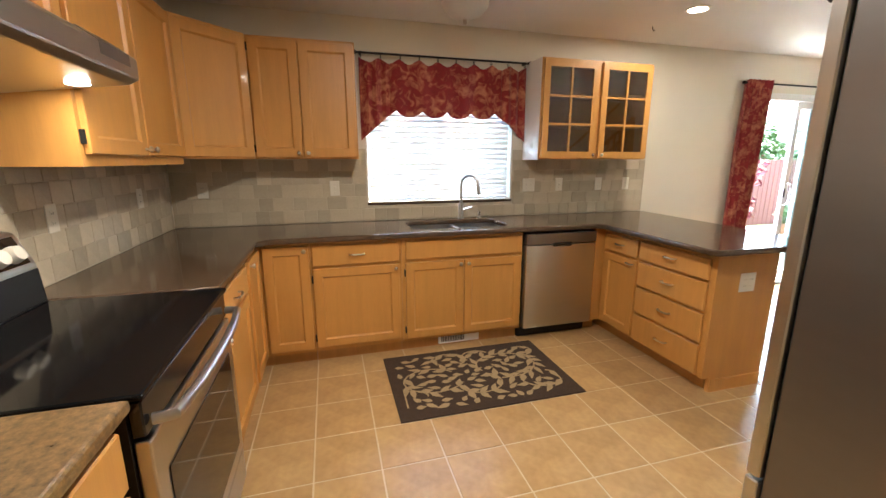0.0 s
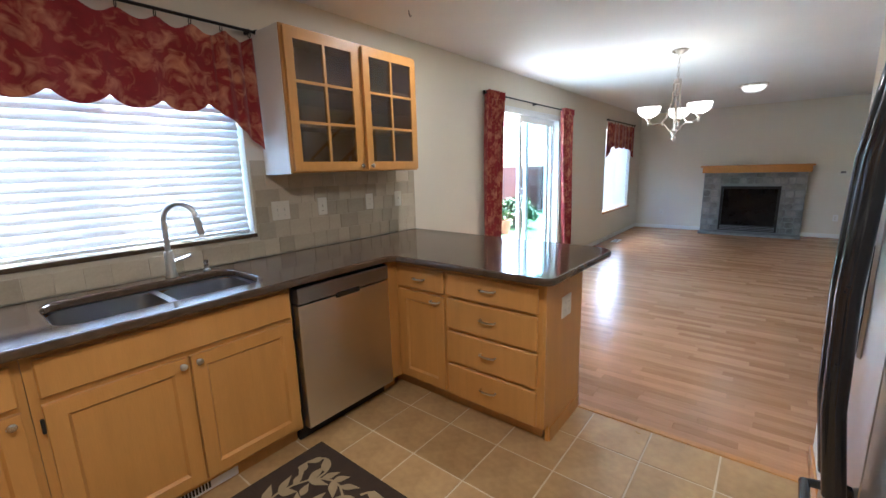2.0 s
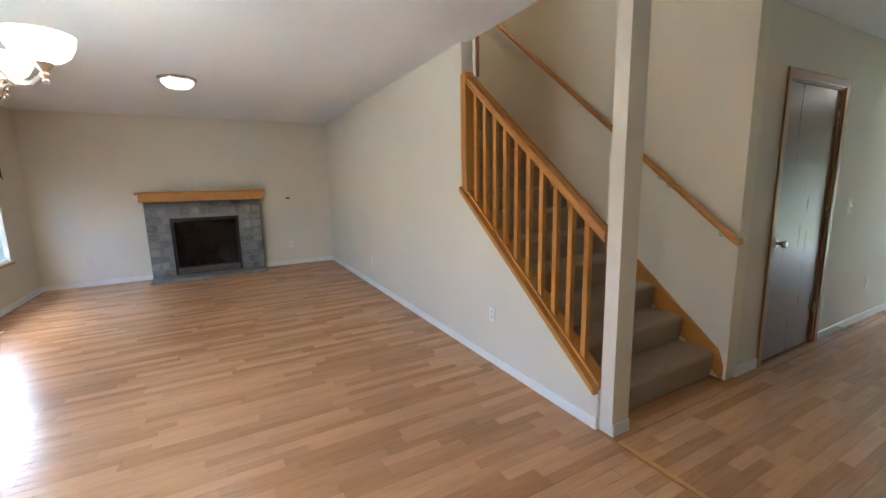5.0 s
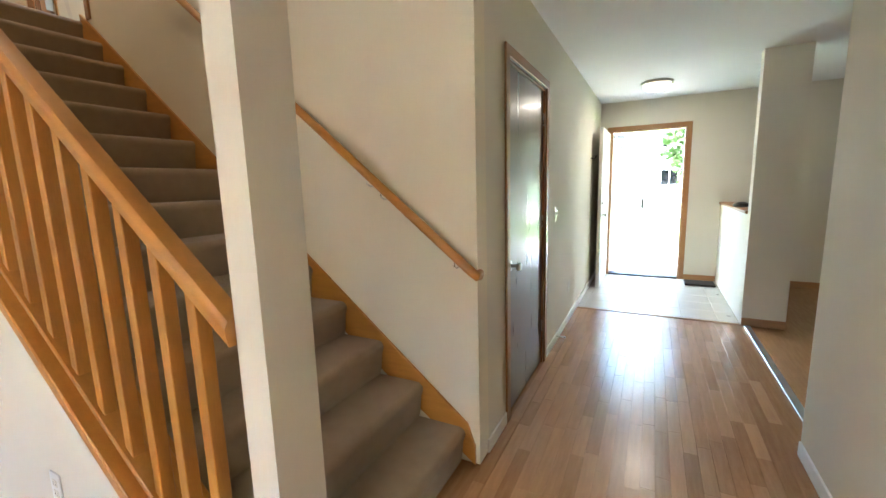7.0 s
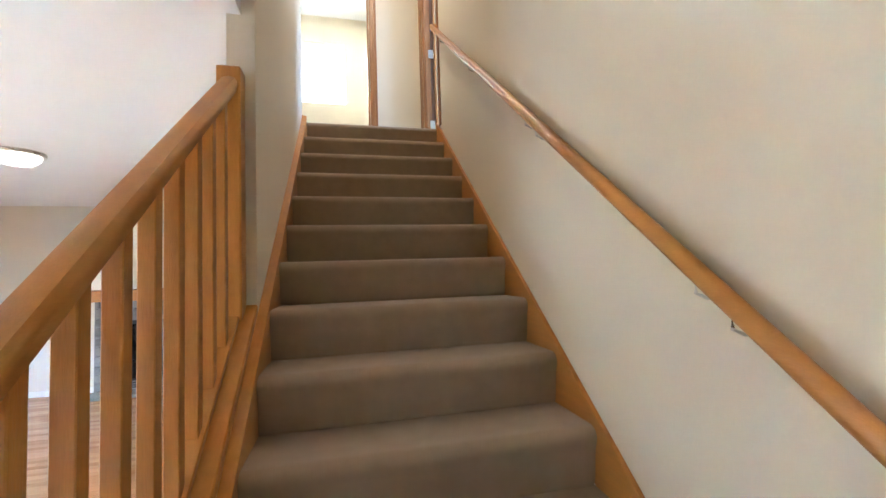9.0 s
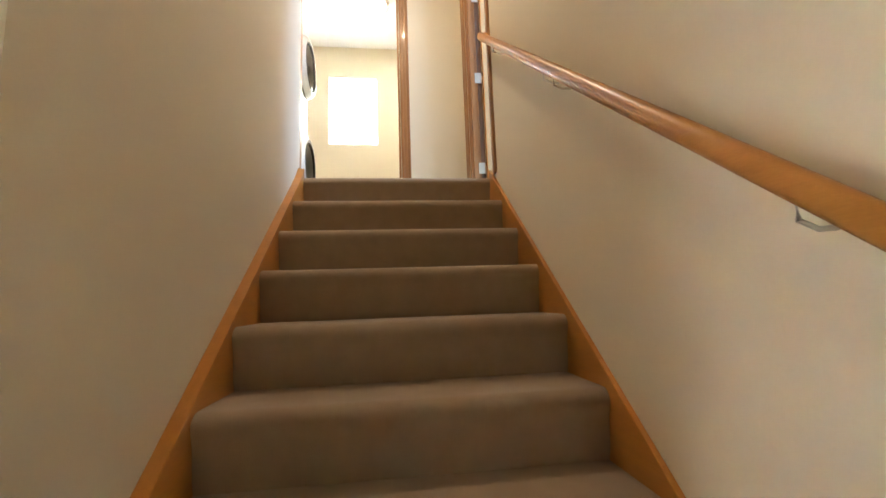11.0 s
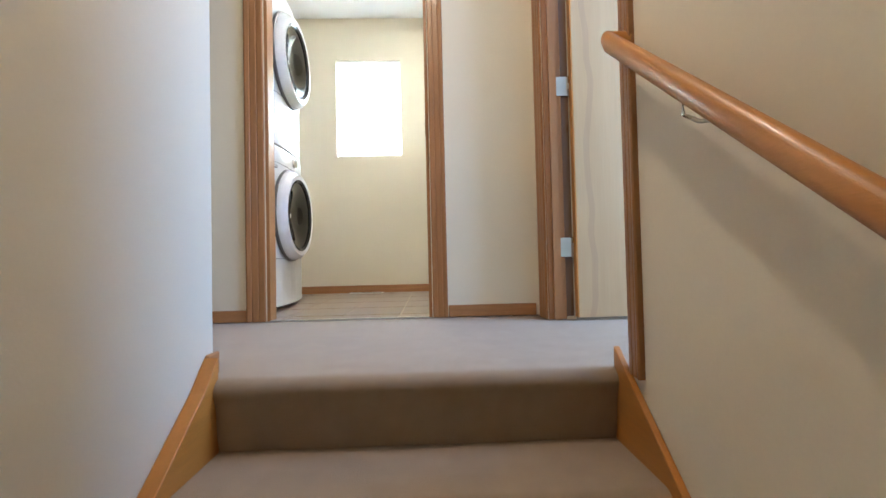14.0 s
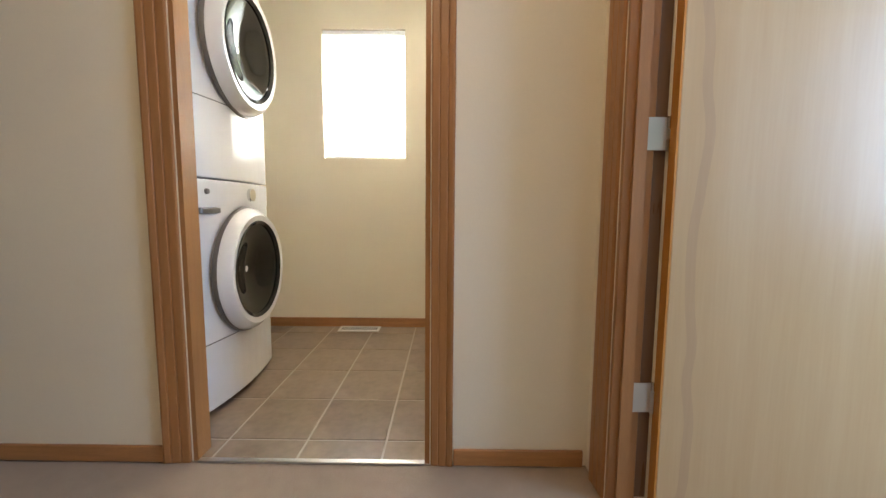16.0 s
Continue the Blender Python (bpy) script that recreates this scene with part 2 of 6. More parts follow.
def tube(points, r, n=10, flat=1.0):
    """A bar of round section along points; flat squeezes its height."""
    bm = bmesh.new()
    pts = [Vector(p) for p in points]
    rings = []
    for i, p in enumerate(pts):
        d = (pts[min(i + 1, len(pts) - 1)] - pts[max(i - 1, 0)]).normalized()
        up = Vector((0, 0, 1)) if abs(d.z) < 0.97 else Vector((0, 1, 0))
        side = d.cross(up).normalized()
        top = side.cross(d).normalized()
        rings.append([bm.verts.new(p + r * math.cos(2 * math.pi * k / n) * side + flat * r * math.sin(2 * math.pi * k / n) * top) for k in range(n)])
    for a, b in zip(rings, rings[1:]):
        for k in range(n):
            bm.faces.new((a[k], a[(k + 1) % n], b[(k + 1) % n], b[k]))
    bm.faces.new(rings[0])
    bm.faces.new(rings[-1])
    bmesh.ops.recalc_face_normals(bm, faces=bm.faces[:])
    return bm


def prism(outline, axis, a, b, bevel=0.0):
    """An outline of two coordinates drawn out along the third axis from a to b."""
    bm = bmesh.new()
    put = {"X": lambda u, v, w: (w, u, v), "Y": lambda u, v, w: (u, w, v), "Z": lambda u, v, w: (u, v, w)}[axis]
    lo = [bm.verts.new(put(u, v, a)) for u, v in outline]
    hi = [bm.verts.new(put(u, v, b)) for u, v in outline]
    bm.faces.new(lo)
    bm.faces.new(hi)
    for i in range(len(lo)):
        j = (i + 1) % len(lo)
        bm.faces.new((lo[i], lo[j], hi[j], hi[i]))
    bmesh.ops.recalc_face_normals(bm, faces=bm.faces[:])
    if bevel:
        bmesh.ops.bevel(bm, geom=bm.edges[:], offset=bevel, segments=1, affect="EDGES", profile=0.5)
    return bm


def cells(us, vs, gone, put, a, b):
    """A slab on a grid of lines us, vs, without the cells that gone(u, v) names."""
    bm = bmesh.new()
    seen = {}

    def vert(u, v, w):
        p = put(u, v, w)
        if p not in seen:
            seen[p] = bm.verts.new(p)
        return seen[p]

    us, vs = sorted(set(us)), sorted(set(vs))
    full = {(i, j) for i in range(len(us) - 1) for j in range(len(vs) - 1) if not gone((us[i] + us[i + 1]) / 2, (vs[j] + vs[j + 1]) / 2)}
    for i, j in full:
        u0, u1, v0, v1 = us[i], us[i + 1], vs[j], vs[j + 1]
        for w in (a, b):
            bm.faces.new([vert(u, v, w) for u, v in ((u0, v0), (u1, v0), (u1, v1), (u0, v1))])
        for (di, dj), (p, q) in {(-1, 0): ((u0, v0), (u0, v1)), (1, 0): ((u1, v0), (u1, v1)), (0, -1): ((u0, v0), (u1, v0)), (0, 1): ((u0, v1), (u1, v1))}.items():
            if (i + di, j + dj) not in full:
                bm.faces.new([vert(*p, a), vert(*q, a), vert(*q, b), vert(*p, b)])
    bmesh.ops.recalc_face_normals(bm, faces=bm.faces[:])
    return bm


ORIGIN = {}


def link(name, bm, material, at=(0, 0, 0), smooth=False):
    me = bpy.data.meshes.new(name)
    bmesh.ops.translate(bm, verts=bm.verts[:], vec=[-c for c in at])
    bm.to_mesh(me)
    bm.free()
    me.materials.append(material)
    if smooth:
        me.polygons.foreach_set("use_smooth", [True] * len(me.polygons))
        me.set_sharp_from_angle(angle=radians(38))
    ob = new(name, me)
    return ob


def thing(name, x, y, z, label, category, group="", kind=""):
    """The base point of a thing whose parts follow."""
    ob = tagged(new(name), label, category, group, kind)
    ob.location = (x, y, z)
    ORIGIN[ob.name] = Vector((x, y, z))
    return ob


def part(name, bm, material, parent, label="", smooth=False):
    """One mesh, drawn in world metres, under a thing or a part."""
    at = ORIGIN[parent.name]
    ob = link(name, bm, material, at, smooth)
    ob.parent = parent
    ORIGIN[ob.name] = at
    return tagged(ob, label)


def solo(name, bm, material, label, category, group="", kind="", smooth=False):
    """A thing of one mesh."""
    lo = [min(v.co[i] for v in bm.verts) for i in range(3)]
    hi = [max(v.co[i] for v in bm.verts) for i in range(3)]
    at = Vector(((lo[0] + hi[0]) / 2, (lo[1] + hi[1]) / 2, lo[2]))
    ob = link(name, bm, material, at, smooth)
    ob.location = at
    ORIGIN[ob.name] = at
    return tagged(ob, label, category, group, kind)


def setting(name, bm, material, label, category="wall", smooth=False):
    ob = link(name, bm, material, (0, 0, 0), smooth)
    ORIGIN[ob.name] = Vector((0, 0, 0))
    return tagged(ob, label, category, kind="structure")


def wall_x(name, x0, x1, y0, y1, z0, z1, holes, material, label):
    """A wall that runs along x; holes are (x0, x1, z0, z1)."""
    us, vs = [x0, x1] + [h[i] for h in holes for i in (0, 1)], [z0, z1] + [h[i] for h in holes for i in (2, 3)]
    gone = lambda u, v: any(h[0] < u < h[1] and h[2] < v < h[3] for h in holes)
    return setting(name, cells(us, vs, gone, lambda u, v, w: (u, w, v), y0, y1), material, label)


def wall_y(name, y0, y1, x0, x1, z0, z1, holes, material, label):
    """A wall that runs along y; holes are (y0, y1, z0, z1)."""
    us, vs = [y0, y1] + [h[i] for h in holes for i in (0, 1)], [z0, z1] + [h[i] for h in holes for i in (2, 3)]
    gone = lambda u, v: any(h[0] < u < h[1] and h[2] < v < h[3] for h in holes)
    return setting(name, cells(us, vs, gone, lambda u, v, w: (w, u, v), x0, x1), material, label)


def slab(name, x0, x1, y0, y1, z0, z1, holes, material, label, category):
    """A floor or ceiling; holes are (x0, x1, y0, y1)."""
    us, vs = [x0, x1] + [h[i] for h in holes for i in (0, 1)], [y0, y1] + [h[i] for h in holes for i in (2, 3)]
    gone = lambda u, v: any(h[0] < u < h[1] and h[2] < v < h[3] for h in holes)
    return setting(name, cells(us, vs, gone, lambda u, v, w: (u, v, w), z0, z1), material, label, category)


# ---- walls, floors, ceilings ----
KWIN = (0.0, 1.245, 1.075, 2.10)       # kitchen window
SLIDE = (4.05, 5.72, 0.03, 2.07)       # garden door
LWIN = (7.72, 9.32, 0.56, 2.10)        # living room window
FDOOR = (2.86, 3.78, 0.0, 2.06)        # front door
LDOOR = (-0.752, 0.085, Z2, Z2 + 2.105)  # laundry door
LAUW = (-0.503, 0.090, 3.912, 4.808)     # laundry window
BDOOR = (7.022, 7.926, Z2, Z2 + 2.05)    # upper doorway beside the stair
BWIN = (6.35, 7.85, Z2 + 0.75, Z2 + 2.15)  # bedroom window

wall_x("wall_north", WX - 0.15, EX + 0.15, NX, NX + 0.15, -0.2, 5.6, [KWIN, SLIDE, LWIN], PAINT, "beige painted wall with window and garden door openings")
wall_y("wall_west", -0.8, NX, WX - 0.15, WX, -0.2, ZC + 0.1, [], PAINT, "beige painted kitchen wall behind the range")
wall_y("wall_east", FY, NX, EX, EX + 0.15, -0.2, 5.6, [LAUW], PAINT, "beige painted wall behind the fireplace")
wall_x("wall_switch", 1.80, 2.51, 1.20, 1.33, 0, ZC, [], PAINT, "beige painted wall end beside the refrigerator")
wall_y("wall_hall_west", -2.0, 1.20, 2.38, 2.51, 0, ZC, [], PAINT, "beige painted hall wall")
wall_x("wall_pantry", 0.80, 2.38, 0.45, 0.57, 0, ZC, [], PAINT, "beige painted wall behind the refrigerator")
wall_y("wall_kitchen_side", -0.8, 0.45, 0.80, 0.92, 0, ZC, [], PAINT, "beige painted side wall of the kitchen")
wall_x("wall_kitchen_south", WX, 0.80, -0.92, -0.8, 0, ZC, [], PAINT, "beige painted wall at the kitchen's back")
wall_x("wall_dining_north", WX, 2.38, -2.12, -2.0, 0, ZC, [], PAINT, "beige painted wall of the front room")
wall_y("wall_dining_west", FY, -2.12, WX - 0.15, WX, -0.2, ZC, [], PAINT, "beige painted side wall of the front room")
wall_x("wall_street", WX - 0.15, EX, FY - 0.15, FY, -0.2, 5.6, [FDOOR], PAINT, "beige painted street wall with the front door")
wall_y("wall_closet", FY, SR - 0.12, HX, HX + 0.12, 0, ZC, [(-2.557, -1.704, 0.0, 2.03)], PAINT, "beige painted hall wall with the closet door")
wall_x("wall_stair_south", HX, BDOOR[1], SR - 0.12, SR, 0, ZU, [(BDOOR[0], BDOOR[1], Z2 - 0.09, BDOOR[3])], PAINT_UP, "cream painted stair wall with the handrail")
wall_x("wall_landing_south", BDOOR[1], EX, SB - 0.135, SB, 0, ZU, [], PAINT_UP, "cream painted landing wall beside the open door")
wall_y("wall_stair_top_west", SR, SI, HX - 0.12, HX, ZC + 0.004, ZU, [], PAINT_UP, "cream painted wall above the stair foot")

# The stair wall: full height past the opening, low and sloped under the balustrade, with a square post at its end.
OX0, OX1 = 4.03, 5.395
slope = lambda x: 0.27 + (x - OX0) * (1.335 - 0.27) / (OX1 - OX0)
bm = prism([(3.985, 0), (EX, 0), (EX, ZC + 0.1), (OX1, ZC + 0.1), (OX1, slope(OX1)), (3.985, slope(3.985))], "Y", SI, SY)
setting("wall_south", bm, PAINT, "beige painted stair wall with a sloped opening")
setting("post_stair", bx(3.900, -0.199, 0, 3.984, -0.068, ZC + 0.05), PAINT, "beige painted square post at the stair foot")
wall_x("wall_stair_upper", 3.81, 7.13, SI, SY, ZC + 0.1002, ZU, [], PAINT, "cream painted upper stair wall")
wall_y("wall_laundry", SB, 2.6, 8.09, 8.17, Z2, ZU, [LDOOR], PAINT_UP, "cream painted landing wall with the laundry doorway")
wall_y("wall_laundry_back", -1.05, 1.05, 9.74, EX - 0.002, Z2, ZU, [LAUW], PAINT_UP, "cream painted laundry wall with a window")
wall_x("wall_laundry_south", 8.17, 9.74, -1.05, -0.93, Z2, ZU, [], PAINT_UP, "cream painted laundry wall")
wall_x("wall_laundry_north", 8.17, 9.74, 0.93, 1.05, Z2, ZU, [], PAINT_UP, "cream painted laundry wall behind the appliances")
wall_x("wall_landing_north", 7.13, 8.21, 2.6, 2.7, Z2, ZU, [], PAINT_UP, "cream painted end wall of the upper hall")
wall_y("wall_landing_west", SY, 2.6, 7.01, 7.13, Z2, ZU, [], PAINT_UP, "cream painted upper hall wall")
wall_x("wall_bedroom", 4.6, 9.6, -3.6, -3.5, Z2, ZU, [BWIN], PAINT_UP, "cream painted bedroom wall")
wall_y("wall_bedroom_east", -3.5, SR - 0.12, 9.5, 9.6, Z2, ZU, [], PAINT_UP, "cream painted bedroom wall")
wall_y("wall_bedroom_west", -3.5, SR - 0.12, 4.6, 4.7, Z2, ZU, [], PAINT_UP, "cream painted bedroom wall")

slab("ceiling", WX, EX, FY, NX, ZC, ZC + 0.1, [(HX - 0.06, EX, SR - 0.05, SI + 0.05)], CEIL, "off-white textured ceiling", "ceiling")
slab("ceiling_upper", HX - 0.12, EX, FY, NX, ZU, ZU + 0.1, [], CEIL, "off-white ceiling above stair and landing", "ceiling")
slab("roof", WX - 0.4, EX + 0.4, FY - 0.5, NX + 0.55, 5.6, 5.75, [], BLACK_M, "dark roof above the house", "roof")
slab("floor_landing", 7.10, 8.09, SB + 0.001, 2.6, Z2 - 0.105, Z2 - 0.004, [], CARPET, "beige carpeted landing", "floor")
slab("floor_bedroom", 4.7, 9.5, -3.5, SB + 0.0008, Z2 - 0.105, Z2 - 0.004, [], CARPET, "beige carpeted bedroom floor", "floor")
slab("floor_laundry", 8.09, 9.74, -0.93, 0.93, Z2 - 0.105, Z2 + 0.0005, [], GROUT_L, "laundry floor with pale grout under the tiles", "floor")
slab("floor_kitchen", WX, 2.29, -0.8, NX, -0.15, 0.001, [], GROUT, "kitchen floor with sand grout under the tiles", "floor")
slab("floor_living", 2.29, EX, FY, NX, -0.15, -0.006, [(2.29, 2.38, FY, 1.2)], LAMINATE, "wooden laminate floor of the living room and hall", "floor")
slab("floor_front_room", WX, 2.38, FY, -2.0, -0.15, -0.002, [], LAMINATE, "wooden laminate floor of the front room", "floor")

# ---- kitchen: cabinets ----
def panel_door(name, parent, face, a0, a1, z0, z1, at, label="", material=None, thick=0.02, rail=0.055):
    """A door with a raised frame and a recessed panel. face: 'y' faces -y at y=at, 'x' faces -x at x=at, 'X' faces +x."""
    material = material or MAPLE
    put = {"y": lambda a, z, d: (a, at + d, z), "x": lambda a, z, d: (at + d, a, z), "X": lambda a, z, d: (at - d, a, z)}[face]
    bm = bmesh.new()
    loops = []
    for inset, depth in ((0.0, thick), (0.0, 0.003), (0.003, 0.0), (rail, 0.0), (rail + 0.003, 0.003), (rail + 0.010, 0.012), (rail + 0.012, 0.0125)):
        loops.append([bm.verts.new(put(a, z, depth)) for a, z in ((a0 + inset, z0 + inset), (a1 - inset, z0 + inset), (a1 - inset, z1 - inset), (a0 + inset, z1 - inset))])
    for p, q in zip(loops, loops[1:]):
        for i in range(4):
            bm.faces.new((p[i], p[(i + 1) % 4], q[(i + 1) % 4], q[i]))
    bm.faces.new(loops[0])
    bm.faces.new(loops[-1])
    bmesh.ops.recalc_face_normals(bm, faces=bm.faces[:])
    return part(name, bm, material, parent, label)


def drawer_front(parent, face, a0, a1, z0, z1, at):
    put = {"y": (a0, at, z0, a1, at + 0.02, z1), "x": (at, a0, z0, at + 0.02, a1, z1), "X": (at - 0.02, a0, z0, at, a1, z1)}[face]
    return part("drawer_front", bx(*put, bevel=0.005), MAPLE, parent)


def knob(parent, face, a, z, at):
    prof = [(0.006, 0.0), (0.005, 0.012), (0.013, 0.018), (0.014, 0.024), (0.009, 0.029), (0.001, 0.030)]
    if face == "y":
        bm = lathe([(r, -h) for r, h in prof], a, at, z, 12, "Y")
    elif face == "x":
        bm = lathe([(r, -h) for r, h in prof], at, a, z, 12, "X")
    else:
        bm = lathe(prof, at, a, z, 12, "X")
    return part("knob", bm, NICKEL, parent, "satin nickel knob", smooth=True)


def pull(parent, face, a, z, at, w=0.05):
    out = {"y": lambda u, d: (a + u, at - d, z), "x": lambda u, d: (at - d, a + u, z), "X": lambda u, d: (at + d, a + u, z)}[face]
    pts = [out(-w, 0.0), out(-w, 0.018), out(-w * 0.6, 0.027), out(0, 0.030), out(w * 0.6, 0.027), out(w, 0.018), out(w, 0.0)]
    return part("handle", tube(pts, 0.0055, 8), NICKEL, parent, "arched nickel pull", smooth=True)


def hinge_pair(parent, face, a, z0, z1, at):
    for z in (z0 + 0.07, z1 - 0.07):
        d = {"y": (a - 0.005, at - 0.004, z - 0.025, a + 0.005, at + 0.012, z + 0.025), "x": (at - 0.004, a - 0.005, z - 0.025, at + 0.012, a + 0.005, z + 0.025),
             "X": (at - 0.012, a - 0.005, z - 0.025, at + 0.004, a + 0.005, z + 0.025)}[face]
        part("hinge", bx(*d, bevel=0.002), BLACK_M, parent, "dark bronze hinge")


BASE, KICK = 0.885, 0.10
BY, PX = 3.39, 1.80          # faces of the doors of the sink run and of the peninsula

# Sink run
c = thing("corner_base_cabinet", -0.75, 3.6, 0, "honey maple corner base cabinet with two narrow doors", "cabinet")
part("body", prism([(-1.415, 3.995), (-1.415, 2.98), (-0.785, 2.98), (-0.785, 3.412), (-0.457, 3.412), (-0.457, 3.995)], "Z", KICK, BASE), MAPLE, c)
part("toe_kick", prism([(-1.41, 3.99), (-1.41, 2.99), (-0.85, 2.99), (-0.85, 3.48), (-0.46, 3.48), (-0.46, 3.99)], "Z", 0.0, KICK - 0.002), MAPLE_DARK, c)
d = panel_door("door", c, "y", -0.752, -0.468, 0.13, 0.86, BY)
knob(d, "y", -0.495, 0.83, BY)
d = panel_door("door", c, "X", 3.02, 3.36, 0.13, 0.86, -0.763)
knob(d, "X", 3.05, 0.83, -0.763)

c = thing("drawer_base_cabinet", -0.15, 3.6, 0, "honey maple base cabinet with one drawer above one wide door", "cabinet")
part("body", bx(-0.455, 3.412, KICK, 0.155, 3.995, BASE), MAPLE, c)
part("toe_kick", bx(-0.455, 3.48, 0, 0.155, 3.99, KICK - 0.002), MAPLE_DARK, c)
d = drawer_front(c, "y", -0.447, 0.135, 0.717, 0.857, BY)
pull(d, "y", -0.155, 0.79, BY)
d = panel_door("door", c, "y", -0.447, 0.135, 0.135, 0.697, BY)
knob(d, "y", 0.108, 0.67, BY)
hinge_pair(d, "y", -0.452, 0.135, 0.697, BY)

c = thing("sink_base_cabinet", 0.62, 3.6, 0, "honey maple sink base cabinet with a false drawer and two doors", "cabinet")
bm = cells([0.157, 0.20, 1.05, 1.093], [3.412, 3.45, 3.95, 3.995], lambda u, v: 0.2 < u < 1.05 and 3.45 < v < 3.95, lambda u, v, w: (u, v, w), KICK, BASE)
box(bm, 0.2, 3.45, KICK, 1.05, 3.95, KICK + 0.02)
part("body", bm, MAPLE, c)
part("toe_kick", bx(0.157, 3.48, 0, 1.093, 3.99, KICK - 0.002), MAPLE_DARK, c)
drawer_front(c, "y", 0.182, 1.080, 0.722, 0.857, BY)
for a0, a1, k in ((0.182, 0.614, 0.588), (0.622, 1.080, 0.648)):
    d = panel_door("door", c, "y", a0, a1, 0.125, 0.698, BY)
    knob(d, "y", k, 0.672, BY)
    hinge_pair(d, "y", a0 - 0.006 if k < 0.6 else a1 + 0.006, 0.125, 0.698, BY)

v = thing("toe_kick_register", 0.6, 3.47, 0.02, "white metal heating register in the toe kick under the sink", "vent")
part("frame", bx(0.44, 3.462, 0.018, 0.77, 3.479, 0.092, 0.003), WHITE, v)
for i in range(14):
    part("slot", bx(0.462 + i * 0.0135, 3.4605, 0.032, 0.470 + i * 0.0135, 3.463, 0.078), BLACK_M, v)

c = thing("dishwasher", 1.41, 3.65, 0, "stainless steel dishwasher under the dark counter", "dishwasher")
part("body", bx(1.10, 3.42, 0.10, 1.715, 3.98, 0.872), BLACK_M, c)
part("toe_panel", bx(1.10, 3.46, 0.0, 1.715, 3.97, 0.098), BLACK_M, c)
part("door", bx(1.105, 3.365, 0.105, 1.712, 3.418, 0.775, 0.006, 2), STEEL, c, "brushed stainless door")
p = part("control_panel", bx(1.105, 3.360, 0.781, 1.712, 3.418, 0.866, 0.006, 2), STEEL_D, c, "dark steel control panel")
part("handle_pocket", bx(1.33, 3.3585, 0.760, 1.49, 3.372, 0.793, 0.006, 2), BLACK, p)

c = thing("filler_panel", 1.76, 3.4, 0, "narrow maple filler between dishwasher and peninsula", "panel")
part("panel", bx(1.72, 3.395, KICK, 1.818, 3.99, BASE), MAPLE, c)
part("toe_kick", bx(1.72, 3.47, 0, 1.818, 3.98, KICK - 0.002), MAPLE_DARK, c)

# Peninsula
c = thing("peninsula_door_cabinet", 2.05, 3.18, 0, "honey maple peninsula cabinet with a drawer above a door", "cabinet")
part("body", bx(1.822, 2.995, KICK, 2.288, 3.99, BASE), MAPLE, c)
part("toe_kick", bx(1.89, 2.995, 0, 2.285, 3.99, KICK - 0.002), MAPLE_DARK, c)
d = drawer_front(c, "x", 3.01, 3.365, 0.717, 0.850, PX)
pull(d, "x", 3.19, 0.785, PX, 0.04)
d = panel_door("door", c, "x", 3.01, 3.365, 0.12, 0.697, PX)
pull(d, "x", 3.07, 0.665, PX, 0.03)

c = thing("peninsula_drawer_cabinet", 2.05, 2.7, 0, "honey maple peninsula cabinet with four drawers", "cabinet")
part("body", bx(1.822, 2.412, KICK, 2.288, 2.993, BASE), MAPLE, c)
part("toe_kick", bx(1.89, 2.43, 0, 2.285, 2.993, KICK - 0.002), MAPLE_DARK, c)
part("end_panel", prism([(1.822, BASE), (1.822, KICK), (1.875, KICK), (1.875, 0.0), (2.29, 0.0), (2.29, BASE)], "Y", 2.392, 2.411), MAPLE, c)
part("base_strip", bx(1.88, 2.384, 0.0, 2.285, 2.3915, 0.085, 0.002), MAPLE, c)
for z0, z1 in ((0.717, 0.850), (0.525, 0.700), (0.322, 0.508), (0.110, 0.305)):
    d = drawer_front(c, "x", 2.43, 2.985, z0, z1, PX)
    pull(d, "x", 2.71, (z0 + z1) / 2 + 0.01, PX, 0.045)

# Range side
c = thing("west_base_cabinet", -1.05, 2.6, 0, "honey maple base cabinet with drawer and door beside the range", "cabinet")
part("body", bx(-1.415, 2.352, KICK, -0.787, 2.978, BASE), MAPLE, c)
part("toe_kick", bx(-1.41, 2.352, 0, -0.85, 2.978, KICK - 0.002), MAPLE_DARK, c)
d = drawer_front(c, "X", 2.37, 2.965, 0.717, 0.857, -0.765)
pull(d, "X", 2.66, 0.79, -0.765)
d = panel_door("door", c, "X", 2.37, 2.965, 0.13, 0.697, -0.765)
knob(d, "X", 2.40, 0.665, -0.765)

c = thing("near_base_cabinet", -1.05, 1.0, 0, "honey maple base cabinet beside the range", "cabinet")
part("body", bx(-1.415, 0.2, KICK, -0.787, 1.55, BASE), MAPLE, c)
part("toe_kick", bx(-1.41, 0.2, 0, -0.85, 1.55, KICK - 0.002), MAPLE_DARK, c)
drawer_front(c, "X", 0.95, 1.54, 0.717, 0.857, -0.765)
panel_door("door", c, "X", 0.95, 1.54, 0.13, 0.697, -0.765)


